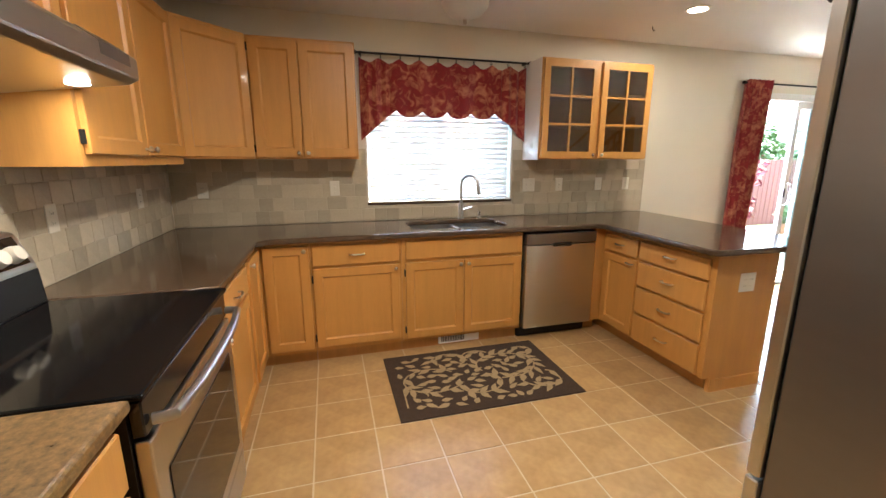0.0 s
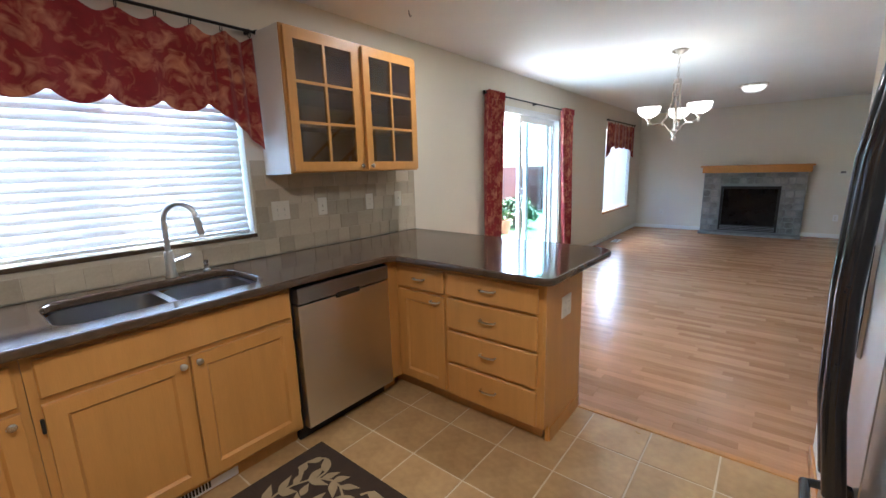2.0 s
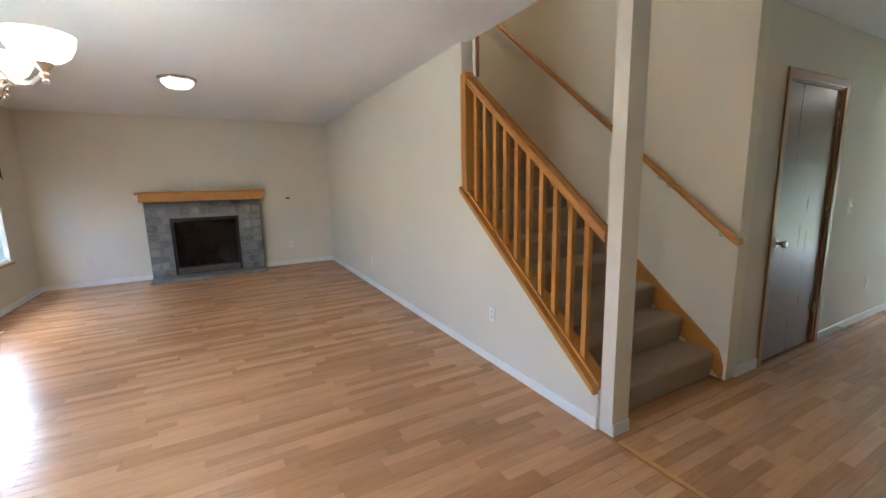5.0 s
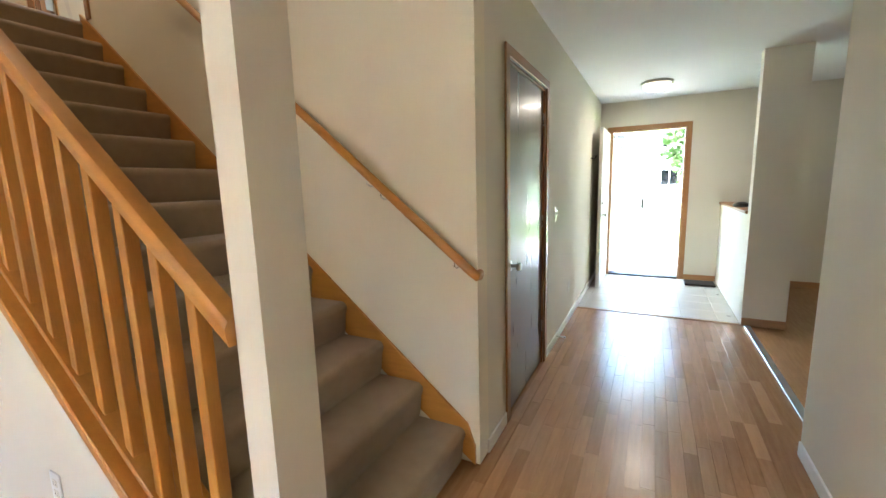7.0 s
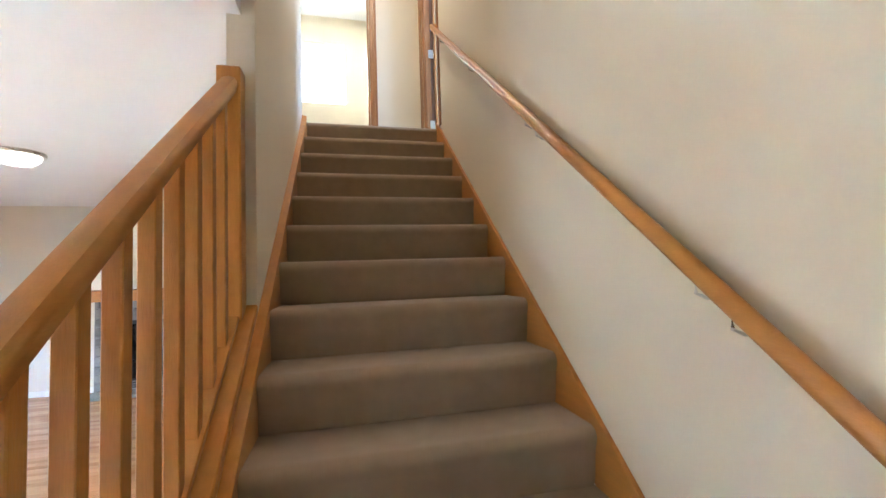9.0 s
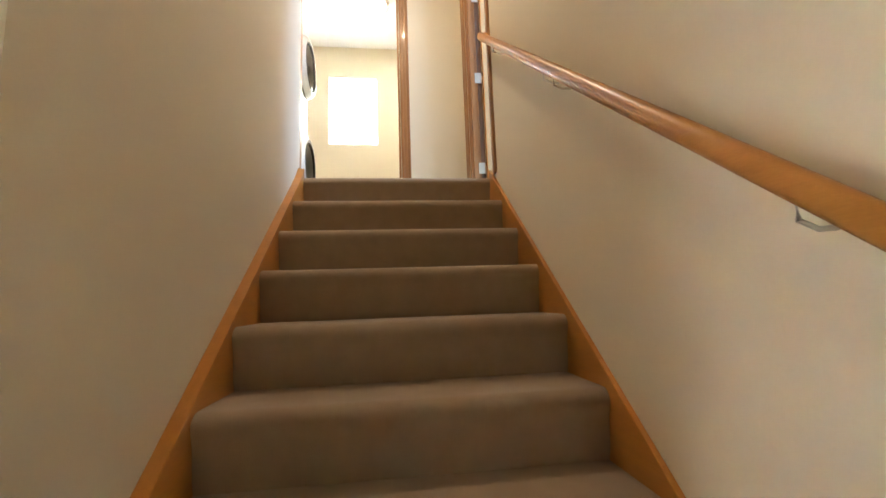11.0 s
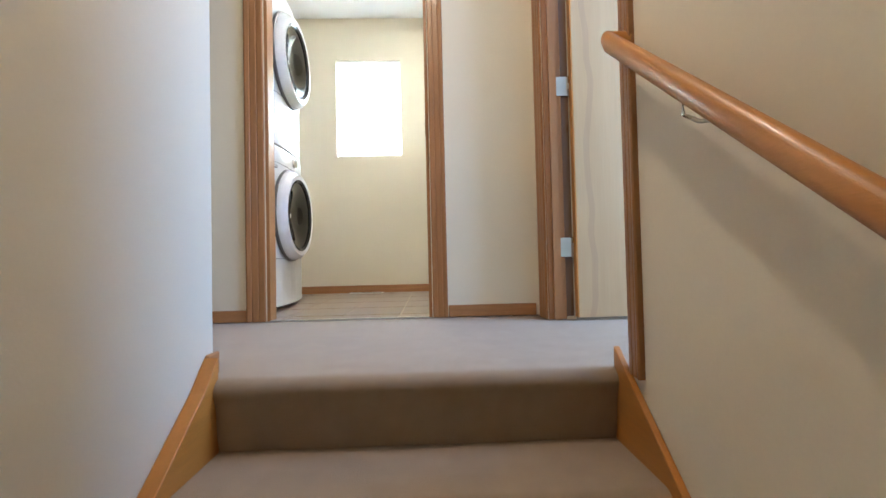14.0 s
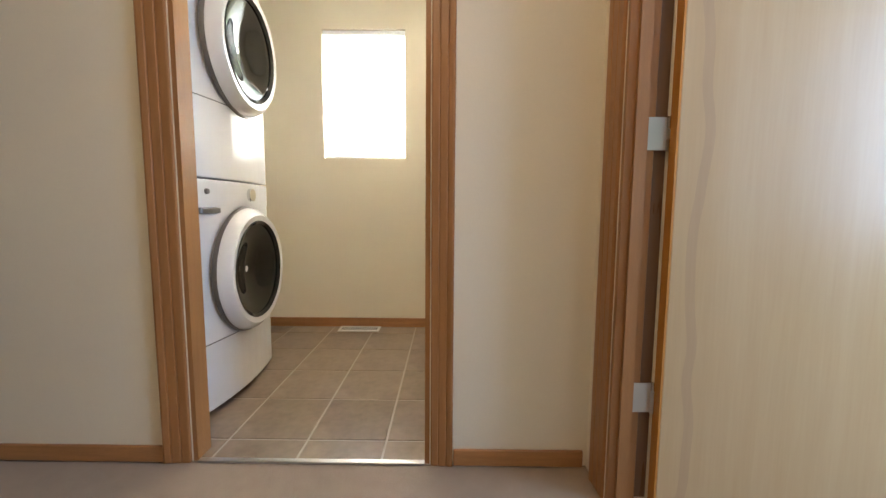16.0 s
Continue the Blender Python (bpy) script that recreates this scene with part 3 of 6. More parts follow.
def counter(name, outline, holes, label, material=None):
    bm = bmesh.new()
    edges = []
    for loop in [outline] + holes:
        vs = [bm.verts.new((x, y, 0.888)) for x, y in loop]
        edges += [bm.edges.new((vs[i], vs[(i + 1) % len(vs)])) for i in range(len(vs))]
    got = bmesh.ops.triangle_fill(bm, edges=edges, use_beauty=True, use_dissolve=False)
    faces = [g for g in got["geom"] if isinstance(g, bmesh.types.BMFace)]
    top = bmesh.ops.extrude_face_region(bm, geom=faces)
    bmesh.ops.translate(bm, verts=[g for g in top["geom"] if isinstance(g, bmesh.types.BMVert)], vec=(0, 0, 0.036))
    bmesh.ops.recalc_face_normals(bm, faces=bm.faces[:])
    rim = [e for e in bm.edges if len(e.link_faces) == 2 and e.calc_face_angle(0) > 1.2 and abs(e.verts[0].co.z - e.verts[1].co.z) < 1e-4]
    bmesh.ops.bevel(bm, geom=rim, offset=0.011, segments=3, affect="EDGES", profile=0.5)
    return solo(name, bm, material or COUNTER, label, "counter")


def arc(cx, cy, r, a0, a1, n=8):
    return [(cx + r * math.cos(radians(a0 + (a1 - a0) * i / n)), cy + r * math.sin(radians(a0 + (a1 - a0) * i / n))) for i in range(n + 1)]


def rounded(x0, y0, x1, y1, r, n=5):
    return arc(x1 - r, y0 + r, r, -90, 0, n) + arc(x1 - r, y1 - r, r, 0, 90, n) + arc(x0 + r, y1 - r, r, 90, 180, n) + arc(x0 + r, y0 + r, r, 180, 270, n)


BOWLS = [(0.275, 3.475, 0.640, 3.865), (0.672, 3.475, 1.000, 3.845)]
out = [(WX + 0.002, 2.350), (-0.752, 2.350), (-0.752, 3.27), (-0.70, 3.335)] + [(1.69, 3.335), (1.725, 3.30), (1.72, 2.40)] + arc(1.77, 2.375, 0.05, 180, 270, 5) + arc(2.475, 2.415, 0.115, -90, 0, 9) + [(2.655, NX - 0.002), (WX + 0.002, NX - 0.002)]
counter("countertop", out, [rounded(0.262, 3.465, 1.012, 3.875, 0.09)], "dark brown polished countertop that turns along the peninsula")
GRANITE = mat("brown_speckled_granite", (0.125, 0.070, 0.024), 0.3, vary=0.6, scale=60, fine=260, second=(0.28, 0.17, 0.066), rough_vary=0.05)
counter("near_countertop", [(WX + 0.002, 0.2), (-0.745, 0.2), (-0.745, 1.552), (WX + 0.002, 1.552)], [], "brown speckled granite countertop beside the range", GRANITE)

s = thing("sink", 0.63, 3.66, 0.70, "double bowl stainless steel sink set under the counter", "sink")
bm = cells([0.25, 0.275, 0.640, 0.672, 1.0, 1.025], [3.452, 3.475, 3.865, 3.89], lambda u, v: 3.475 < v < 3.865 and (0.275 < u < 0.64 or 0.672 < u < 1.0), lambda u, v, w: (u, v, w), 0.880, 0.8875)
part("rim", bm, STEEL, s)
for x0, y0, x1, y1 in BOWLS:
    bm = bmesh.new()
    lo, hi = rounded(x0 + 0.02, y0 + 0.02, x1 - 0.02, y1 - 0.02, 0.06), rounded(x0, y0, x1, y1, 0.07)
    a = [bm.verts.new((x, y, 0.884)) for x, y in hi]
    b = [bm.verts.new((x, y, 0.715)) for x, y in lo]
    for i in range(len(a)):
        bm.faces.new((a[i], a[(i + 1) % len(a)], b[(i + 1) % len(a)], b[i]))
    bm.faces.new(b)
    g = bmesh.ops.solidify(bm, geom=bm.faces[:], thickness=0.002)
    bowl = part("bowl", bm, STEEL, s, smooth=True)
    part("drain", lathe([(0.001, 0.717), (0.04, 0.717), (0.045, 0.720), (0.04, 0.722), (0.001, 0.719)], (x0 + x1) / 2, (y0 + y1) / 2, 0, 16), CHROME, bowl)

f = thing("kitchen_faucet", 0.765, 3.93, 0.924, "brushed gooseneck kitchen faucet with a pull-down head", "faucet")
part("base", lathe([(0.027, 0.924), (0.027, 0.932), (0.022, 0.945), (0.021, 1.04), (0.017, 1.055), (0.001, 1.056)], 0.765, 3.93, 0, 16), STEEL, f, smooth=True)
pts = [(0.765, 3.93, 1.05), (0.765, 3.93, 1.20)] + [(0.765 + 0.055 - 0.055 * math.cos(radians(a)), 3.93 - 0.055 + 0.055 * math.cos(radians(a)), 1.21 + 0.080 * math.sin(radians(a))) for a in range(0, 171, 17)]
part("neck", tube(pts, 0.013, 12), STEEL, f, smooth=True)
part("spray_head", tube([(0.874, 3.821, 1.22), (0.880, 3.815, 1.165), (0.884, 3.811, 1.13)], 0.016, 10), STEEL, f, smooth=True)
part("lever", tube([(0.785, 3.93, 1.0), (0.83, 3.925, 1.01), (0.86, 3.92, 1.02)], 0.009, 8), STEEL, f, smooth=True)
s = thing("soap_dispenser", 0.93, 3.93, 0.924, "small brushed soap dispenser beside the sink", "dispenser")
part("pump", lathe([(0.018, 0.924), (0.018, 0.93), (0.011, 0.935), (0.011, 0.965), (0.014, 0.967), (0.014, 0.98), (0.001, 0.982)], 0.93, 3.93, 0, 12), NICKEL, s, smooth=True)

# Wall cabinets
UB, UT, UY = 1.42, 2.20, 3.69
c = thing("wall_cabinet", -0.44, 3.85, UB, "honey maple wall cabinet with two panel doors", "cabinet")
part("body", bx(-0.78, UY + 0.022, UB, -0.09, 3.996, UT), MAPLE, c)
for a0, a1, k in ((-0.768, -0.468, -0.495), (-0.46, -0.10, -0.432)):
    d = panel_door("door", c, "y", a0, a1, UB + 0.012, UT - 0.02, UY)
    knob(d, "y", k, UB + 0.04, UY)
hinge_pair(c, "y", -0.774, UB, UT, UY + 0.012)
c = thing("corner_wall_cabinet", -1.1, 3.7, UB, "honey maple corner wall cabinet with a slanted door", "cabinet")
part("body", prism([(-1.418, 3.998), (-1.418, 3.36), (-1.112, 3.36), (-0.782, 3.69), (-0.782, 3.998)], "Z", UB, UT), MAPLE, c)
d = panel_door("door", c, "y", -0.455 / 2, 0.455 / 2, UB + 0.012, UT - 0.02, 0.0)
ORIGIN[d.name] = Vector((0, 0, 0))
knob(d, "y", 0.19, UB + 0.04, 0.0)
d.matrix_basis = Matrix.Translation(Vector((-0.934, 3.512, 0)) - ORIGIN[c.name]) @ Matrix.Rotation(radians(45), 4, "Z") @ Matrix.Translation(ORIGIN[c.name])
c = thing("west_wall_cabinet", -1.25, 2.85, UB, "honey maple wall cabinet with two doors beside the range hood", "cabinet")
part("body", bx(-1.418, 2.325, UB - 0.03, -1.112, 3.358, UT), MAPLE, c)
for a0, a1, k in ((2.345, 2.825, 2.795), (2.835, 3.345, 2.865)):
    d = panel_door("door", c, "X", a0, a1, UB + 0.012, UT - 0.02, -1.09)
    knob(d, "X", k, UB + 0.04, -1.09)
hinge_pair(c, "X", 2.335, UB, UT, -1.10)
hinge_pair(c, "X", 3.352, UB, UT, -1.10)
c = thing("hood_cabinet", -1.25, 1.95, 1.78, "short honey maple cabinet above the range hood", "cabinet")
part("body", bx(-1.418, 1.552, 1.775, -1.112, 2.323, UT), MAPLE, c)
for a0, a1 in ((1.565, 1.935), (1.942, 2.312)):
    panel_door("door", c, "X", a0, a1, 1.79, UT - 0.02, -1.09)
c = thing("near_wall_cabinet", -1.25, 1.0, UB, "honey maple wall cabinet on the near side of the hood", "cabinet")
part("body", bx(-1.418, 0.5, UB, -1.112, 1.55, UT), MAPLE, c)
for a0, a1 in ((0.51, 1.02), (1.03, 1.54)):
    panel_door("door", c, "X", a0, a1, UB + 0.012, UT - 0.02, -1.09)

h = thing("range_hood", -1.15, 1.93, 1.6, "stainless range hood with a lit lamp underneath", "hood")
part("shell", prism([(-1.418, 1.772), (-0.955, 1.772), (-0.900, 1.735), (-0.900, 1.672), (-0.93, 1.655), (-1.418, 1.60)], "Y", 1.556, 2.300, 0.004), STEEL, h)
part("control_plate", prism([(-0.952, 1.7725), (-0.951, 1.7735), (-0.8985, 1.7365), (-0.8985, 1.70), (-0.9005, 1.70)], "Y", 2.06, 2.24), STEEL_D, h)
for yy in (1.68, 2.20):
    part("lamp_lens", lathe([(0.03, 0.0), (0.03, -0.005), (0.02, -0.007), (0.001, -0.008)], -1.03, yy, 1.642, 16), BULB, h, "lit round lens")
lamp("hood_lamp", -1.03, 2.20, 1.633, 0.06, 0.05, kind="AREA")
lamp("hood_lamp", -1.03, 1.68, 1.633, 0.06, 0.05, kind="AREA")

r = thing("range", -1.05, 1.95, 0, "stainless electric range with a black glass cooktop", "range")
part("body", bx(-1.41, 1.568, 0.06, -0.765, 2.342, 0.905), BLACK_M, r)
part("cooktop", bx(-1.36, 1.563, 0.906, -0.725, 2.347, 0.922, 0.006, 2), COOKTOP, r, "black glass cooktop")
g = part("backguard", prism([(-1.412, 0.92), (-1.30, 0.92), (-1.31, 1.06), (-1.355, 1.17), (-1.412, 1.185)], "Y", 1.566, 2.344, 0.005), STEEL, r)
part("lower_panel", prism([(-1.3065, 0.926), (-1.2985, 0.926), (-1.3065, 1.045), (-1.3125, 1.045)], "Y", 1.572, 2.338), BLACK_M, g, "black lower panel")
part("glass_panel", prism([(-1.3157, 1.0684), (-1.3109, 1.0702), (-1.3486, 1.1620), (-1.3532, 1.1602)], "Y", 1.592, 2.318), DARK_GLASS, g, "dark glass control panel")
for yy in (1.66, 1.74, 2.19, 2.26):
    bm = lathe([(0.030, 0.0), (0.030, 0.012), (0.025, 0.032), (0.001, 0.033)], 0, 0, 0, 16, "X")
    bmesh.ops.rotate(bm, cent=(0, 0, 0), matrix=Matrix.Rotation(radians(-22), 3, "Y"), verts=bm.verts[:])
    bmesh.ops.translate(bm, verts=bm.verts[:], vec=(-1.328, yy, 1.105))
    part("knob", bm, PLATE, g, "pale ivory knob", smooth=True)
d = part("oven_door", bx(-0.764, 1.575, 0.22, -0.728, 2.335, 0.80, 0.006, 2), STEEL, r, "stainless oven door")
part("window", bx(-0.7275, 1.64, 0.28, -0.725, 2.27, 0.68), DARK_GLASS, d)
part("handle", tube([(-0.728, 1.60, 0.84), (-0.685, 1.61, 0.84), (-0.668, 1.75, 0.84), (-0.662, 1.955, 0.84), (-0.668, 2.16, 0.84), (-0.685, 2.30, 0.84), (-0.728, 2.31, 0.84)], 0.014, 10), STEEL, d, smooth=True)
part("vent_strip", bx(-0.764, 1.575, 0.81, -0.735, 2.335, 0.90, 0.004), BLACK, r)
part("storage_drawer", bx(-0.764, 1.575, 0.07, -0.73, 2.335, 0.21, 0.006), STEEL, r)

# Refrigerator
f = thing("refrigerator", 1.4, 1.05, 0, "stainless french-door refrigerator with a dark ice dispenser", "refrigerator")
FX0, FX1, FZ, FF = 0.82, 1.73, 1.78, 1.39
part("cabinet", bx(FX0 + 0.01, 0.60, 0.02, FX1 - 0.01, 1.35, FZ - 0.01, 0.008), STEEL_D, f, "dark grey steel cabinet")
FMID = 1.235


def fridge_door(x0, x1, z0, z1):
    n = 8
    pts = [(x0, 1.352), (x0, FF - 0.015)] + [(x0 + (x1 - x0) * i / n, FF + 0.012 * math.sin(math.pi * i / n)) for i in range(n + 1)] + [(x1, FF - 0.015), (x1, 1.352)]
    return part("door", prism(pts, "Z", z0, z1, 0.004), STEEL, f, "brushed stainless door")


dl = fridge_door(FX0, FMID - 0.004, 0.52, FZ)
dr = fridge_door(FMID + 0.004, FX1, 0.52, FZ)
dz = fridge_door(FX0, FX1, 0.06, 0.508)
for x, dd in ((FMID - 0.045, dl), (FMID + 0.045, dr)):
    part("handle", tube([(x, FF + 0.01, 0.66), (x, FF + 0.045, 0.70), (x, FF + 0.068, 0.9), (x, FF + 0.075, 1.15), (x, FF + 0.068, 1.42), (x, FF + 0.045, 1.62), (x, FF + 0.01, 1.66)], 0.021, 12), BLACK, dd, "dark bowed handle", smooth=True)
part("handle", tube([(0.94, FF + 0.01, 0.45), (0.95, FF + 0.05, 0.45), (1.275, FF + 0.06, 0.45), (1.60, FF + 0.05, 0.45), (1.61, FF + 0.01, 0.45)], 0.014, 10), BLACK, dz, "dark bowed handle", smooth=True)
dp = part("dispenser", bx(1.395, FF - 0.01, 0.945, 1.632, FF + 0.018, 1.362, 0.006), STEEL, dr, "steel dispenser surround")
# No recess is cut: this flat panel's black stands for its shade.
part("dispenser_dark_panel", bx(1.405, FF + 0.0165, 0.957, 1.622, FF + 0.0195, 1.222), DISPENSER_SHADE, dp, "flat black panel for the shaded dispenser recess")
part("dispenser_panel", bx(1.405, FF + 0.0165, 1.232, 1.622, FF + 0.0195, 1.350), STEEL, dp, "brushed control panel")
part("dispenser_paddle", prism([(1.46, 1.06), (1.57, 1.06), (1.55, 1.14), (1.48, 1.14)], "Y", FF + 0.0196, FF + 0.023, 0.001), DISPENSER_SHADE, dp, "dark dispenser paddle")
for x in (FX0 + 0.05, FX1 - 0.05):
    part("hinge_cap", bx(x - 0.04, 1.30, FZ - 0.009, x + 0.04, 1.41, FZ + 0.02, 0.006), BLACK_M, f)

# Glass-front cabinet
c = thing("glass_wall_cabinet", 1.88, 3.85, UB, "honey maple wall cabinet with two six-pane glass doors", "cabinet")
GX0, GX1 = 1.355, 2.395
bm = cells([GX0, GX0 + 0.018, GX1 - 0.018, GX1], [UB, UB + 0.02, UT - 0.02, UT], lambda u, v: GX0 + 0.018 < u < GX1 - 0.018 and UB + 0.02 < v < UT - 0.02, lambda u, v, w: (u, w, v), UY + 0.022, 3.98)
part("body", bm, MAPLE, c)
part("back", bx(GX0, 3.98, UB, GX1, 3.997, UT), MAPLE_DARK, c)
part("side_panel", bx(GX0 - 0.004, UY + 0.03, UB - 0.005, GX0 - 0.0005, 3.997, UT), WHITE, c, "cream painted side panel")
part("stile", bx(1.862, UY + 0.0215, UB, 1.898, UY + 0.04, UT), MAPLE, c)
for z in (1.68, 1.94):
    part("shelf", bx(GX0 + 0.02, UY + 0.05, z, GX1 - 0.02, 3.978, z + 0.016), MAPLE_DARK, c)
for a0, a1, k in ((1.367, 1.862, 1.838), (1.900, 2.385, 1.925)):
    z0, z1, w = UB + 0.01, UT - 0.015, 0.052
    am = (a0 + a1) / 2
    zs = [z0 + w + (z1 - z0 - 2 * w) * i / 3 for i in (1, 2)]
    us = [a0, a0 + w, am - 0.008, am + 0.008, a1 - w, a1]
    vs = [z0, z0 + w, zs[0] - 0.008, zs[0] + 0.008, zs[1] - 0.008, zs[1] + 0.008, z1 - w, z1]
    solid = lambda u, v: u < a0 + w or u > a1 - w or v < z0 + w or v > z1 - w or abs(u - am) < 0.008 or min(abs(v - q) for q in zs) < 0.008
    d = part("door", cells(us, vs, lambda u, v: not solid(u, v), lambda u, v, w_: (u, w_, v), UY, UY + 0.02), MAPLE, c)
    for i in range(2):
        for j in range(3):
            x0, x1 = ((a0 + w, am - 0.008), (am + 0.008, a1 - w))[i]
            y0, y1 = ((z0 + w, zs[0] - 0.008), (zs[0] + 0.008, zs[1] - 0.008), (zs[1] + 0.008, z1 - w))[j]
            part("pane", bx(x0 + 0.0005, UY + 0.008, y0 + 0.0005, x1 - 0.0005, UY + 0.012, y1 - 0.0005), CAB_GLASS, d)
    knob(d, "y", k, UB + 0.035, UY)

# ---- living room: fireplace ----
f = thing("fireplace", 9.98, 1.92, 0, "gas fireplace with a grey stone surround and a black firebox", "fireplace")
FA, FB, FT = 1.125, 2.705, 1.19
BA, BB, BT = 1.475, 2.40, 0.93
part("surround", cells([FA, BA, BB, FB], [0, 0.06, BT, FT], lambda u, v: BA < u < BB and 0.06 < v < BT, lambda u, v, w: (w, u, v), 9.955, EX - 0.001), MORTAR, f)
rs = random.Random(4)
z = 0.045
row = 0
while z < FT - 0.02:
    hgt = min(rs.uniform(0.09, 0.15), FT - z)
    y = FA + 0.004
    while y < FB - 0.03:
        wdt = min(rs.uniform(0.09, 0.19), FB - y - 0.004)
        if FB - y - wdt < 0.06:
            wdt = FB - y - 0.004
        spans = [(y, y + wdt)]
        if z < BT - 0.01 and z + hgt > 0.06:
            spans = [(max(a, p), min(b, q)) for a, b in spans for p, q in ((FA, BA - 0.004), (BB + 0.004, FB)) if min(b, q) - max(a, p) > 0.03]
        for a, b in spans:
            top = min(z + hgt, FT)
            cy, cz, ry, rz = (a + b) / 2, (z + top) / 2, (b - a) / 2 - 0.005, (top - z) / 2 - 0.005
            bm = bmesh.new()
            n = 9
            ph = rs.uniform(0, 6)
            ang = [2 * math.pi * i / n + rs.uniform(-0.12, 0.12) for i in range(n)]
            sq = lambda t: (max(-1, min(1, 1.32 * math.cos(t))), max(-1, min(1, 1.32 * math.sin(t))))
            ring0 = [bm.verts.new((9.956, cy + ry * sq(t)[0], cz + rz * sq(t)[1])) for t in ang]
            d_ = rs.uniform(0.012, 0.028)
            ring1 = [bm.verts.new((9.956 - d_ * 0.7, cy + ry * sq(t)[0] * 0.95, cz + rz * sq(t)[1] * 0.95)) for t in ang]
            ring2 = [bm.verts.new((9.956 - d_, cy + ry * sq(t)[0] * 0.62, cz + rz * sq(t)[1] * 0.62)) for t in ang]
            for p, q in ((ring0, ring1), (ring1, ring2)):
                for i in range(n):
                    bm.faces.new((p[i], p[(i + 1) % n], q[(i + 1) % n], q[i]))
            bm.faces.new(ring2)
            bmesh.ops.recalc_face_normals(bm, faces=bm.faces[:])
            if not (cz > 0.06 and cz < BT and BA < cy < BB):
                part("stone", bm, STONE, f, smooth=True)
            else:
                bm.free()
        y += wdt
    z += hgt
    row += 1
part("hearth", bx(9.64, FA, 0.0, 9.954, FB, 0.04, 0.006), STONE, f, "low grey stone hearth")
fb = part("firebox", cells([BA, BA + 0.04, BB - 0.04, BB], [0.06, 0.17, BT - 0.05, BT], lambda u, v: BA + 0.04 < u < BB - 0.04 and 0.17 < v < BT - 0.05, lambda u, v, w: (w, u, v), 9.925, 9.954), BLACK_M, f, "black metal firebox frame")
part("inner_box", bx(9.962, BA + 0.01, 0.07, 10.05, BB - 0.01, BT - 0.01), BLACK_M, fb)
part("glass_front", bx(9.94, BA + 0.041, 0.171, 9.944, BB - 0.041, BT - 0.051), COOKTOP, fb)
for i in range(3):
    part("louver", bx(9.915, BA + 0.03, 0.075 + i * 0.03, 9.924, BB - 0.03, 0.092 + i * 0.03, 0.002), STEEL_D, fb)
m = thing("mantel", 9.84, 1.9, 1.195, "honey oak mantel shelf above the fireplace", "mantel")
part("shelf", bx(9.60, 1.06, 1.30, EX - 0.002, 2.745, 1.335, 0.006), OAK_X, m)
part("beam", bx(9.66, 1.09, 1.195, EX - 0.002, 2.715, 1.2995, 0.004), OAK_X, m)

# ---- chandelier, ceiling lights ----
CX, CY = 4.69, 2.41
ch = thing("chandelier", CX, CY, 1.62, "brushed nickel chandelier with three lit alabaster bowls", "chandelier")
part("canopy", lathe([(0.001, ZC), (0.07, ZC), (0.068, ZC - 0.012), (0.04, ZC - 0.03), (0.012, ZC - 0.04), (0.001, ZC - 0.041)], CX, CY, 0, 24), NICKEL, ch, smooth=True)
for i in range(6):
    zz = ZC - 0.055 - i * 0.040
    bm = tube([(CX + 0.010 * math.cos(a) * (1 if i % 2 else 0), CY + 0.010 * math.cos(a) * (0 if i % 2 else 1), zz + 0.026 * math.sin(a)) for a in [k * math.pi / 5 for k in range(11)]], 0.003, 6)
    part("chain_link", bm, NICKEL, ch, smooth=True)
part("stem", lathe([(0.001, 2.195), (0.032, 2.195), (0.036, 2.175), (0.03, 2.155), (0.012, 2.15), (0.012, 1.75), (0.03, 1.72), (0.026, 1.69), (0.014, 1.675), (0.022, 1.65), (0.012, 1.63), (0.001, 1.622)], CX, CY, 0, 20), NICKEL, ch, smooth=True)
for i in range(3):
    a = radians(120 * i + 2)
    ux, uy = math.cos(a), math.sin(a)
    P = lambda r_, z_: (CX + ux * r_, CY + uy * r_, z_)
    arm = part("arm", tube([P(0.03, 2.16), P(0.034, 2.05), P(0.044, 1.95), P(0.075, 1.85), P(0.125, 1.79), P(0.19, 1.785), P(0.242, 1.815)], 0.009, 8), NICKEL, ch, smooth=True)
    part("lower_arm", tube([P(0.014, 1.70), P(0.05, 1.725), P(0.09, 1.775), P(0.14, 1.79)], 0.007, 8), NICKEL, ch, smooth=True)
    bx_, by_ = CX + ux * 0.242, CY + uy * 0.242
    part("cup", lathe([(0.001, 1.775), (0.008, 1.778), (0.012, 1.792), (0.007, 1.80), (0.016, 1.812), (0.010, 1.822), (0.03, 1.845), (0.032, 1.852), (0.001, 1.853)], bx_, by_, 0, 16), NICKEL, ch, smooth=True)
    sh = part("shade", lathe([(0.02, 1.854), (0.052, 1.860), (0.080, 1.880), (0.097, 1.913), (0.103, 1.948), (0.098, 1.948), (0.091, 1.913), (0.073, 1.886), (0.047, 1.868), (0.02, 1.864)], bx_, by_, 0, 28), SHADE, ch, "lit alabaster glass bowl", smooth=True)
    sh.visible_shadow = False
    lamp("chandelier_lamp", bx_, by_, 1.905, 0.035, 0.06)


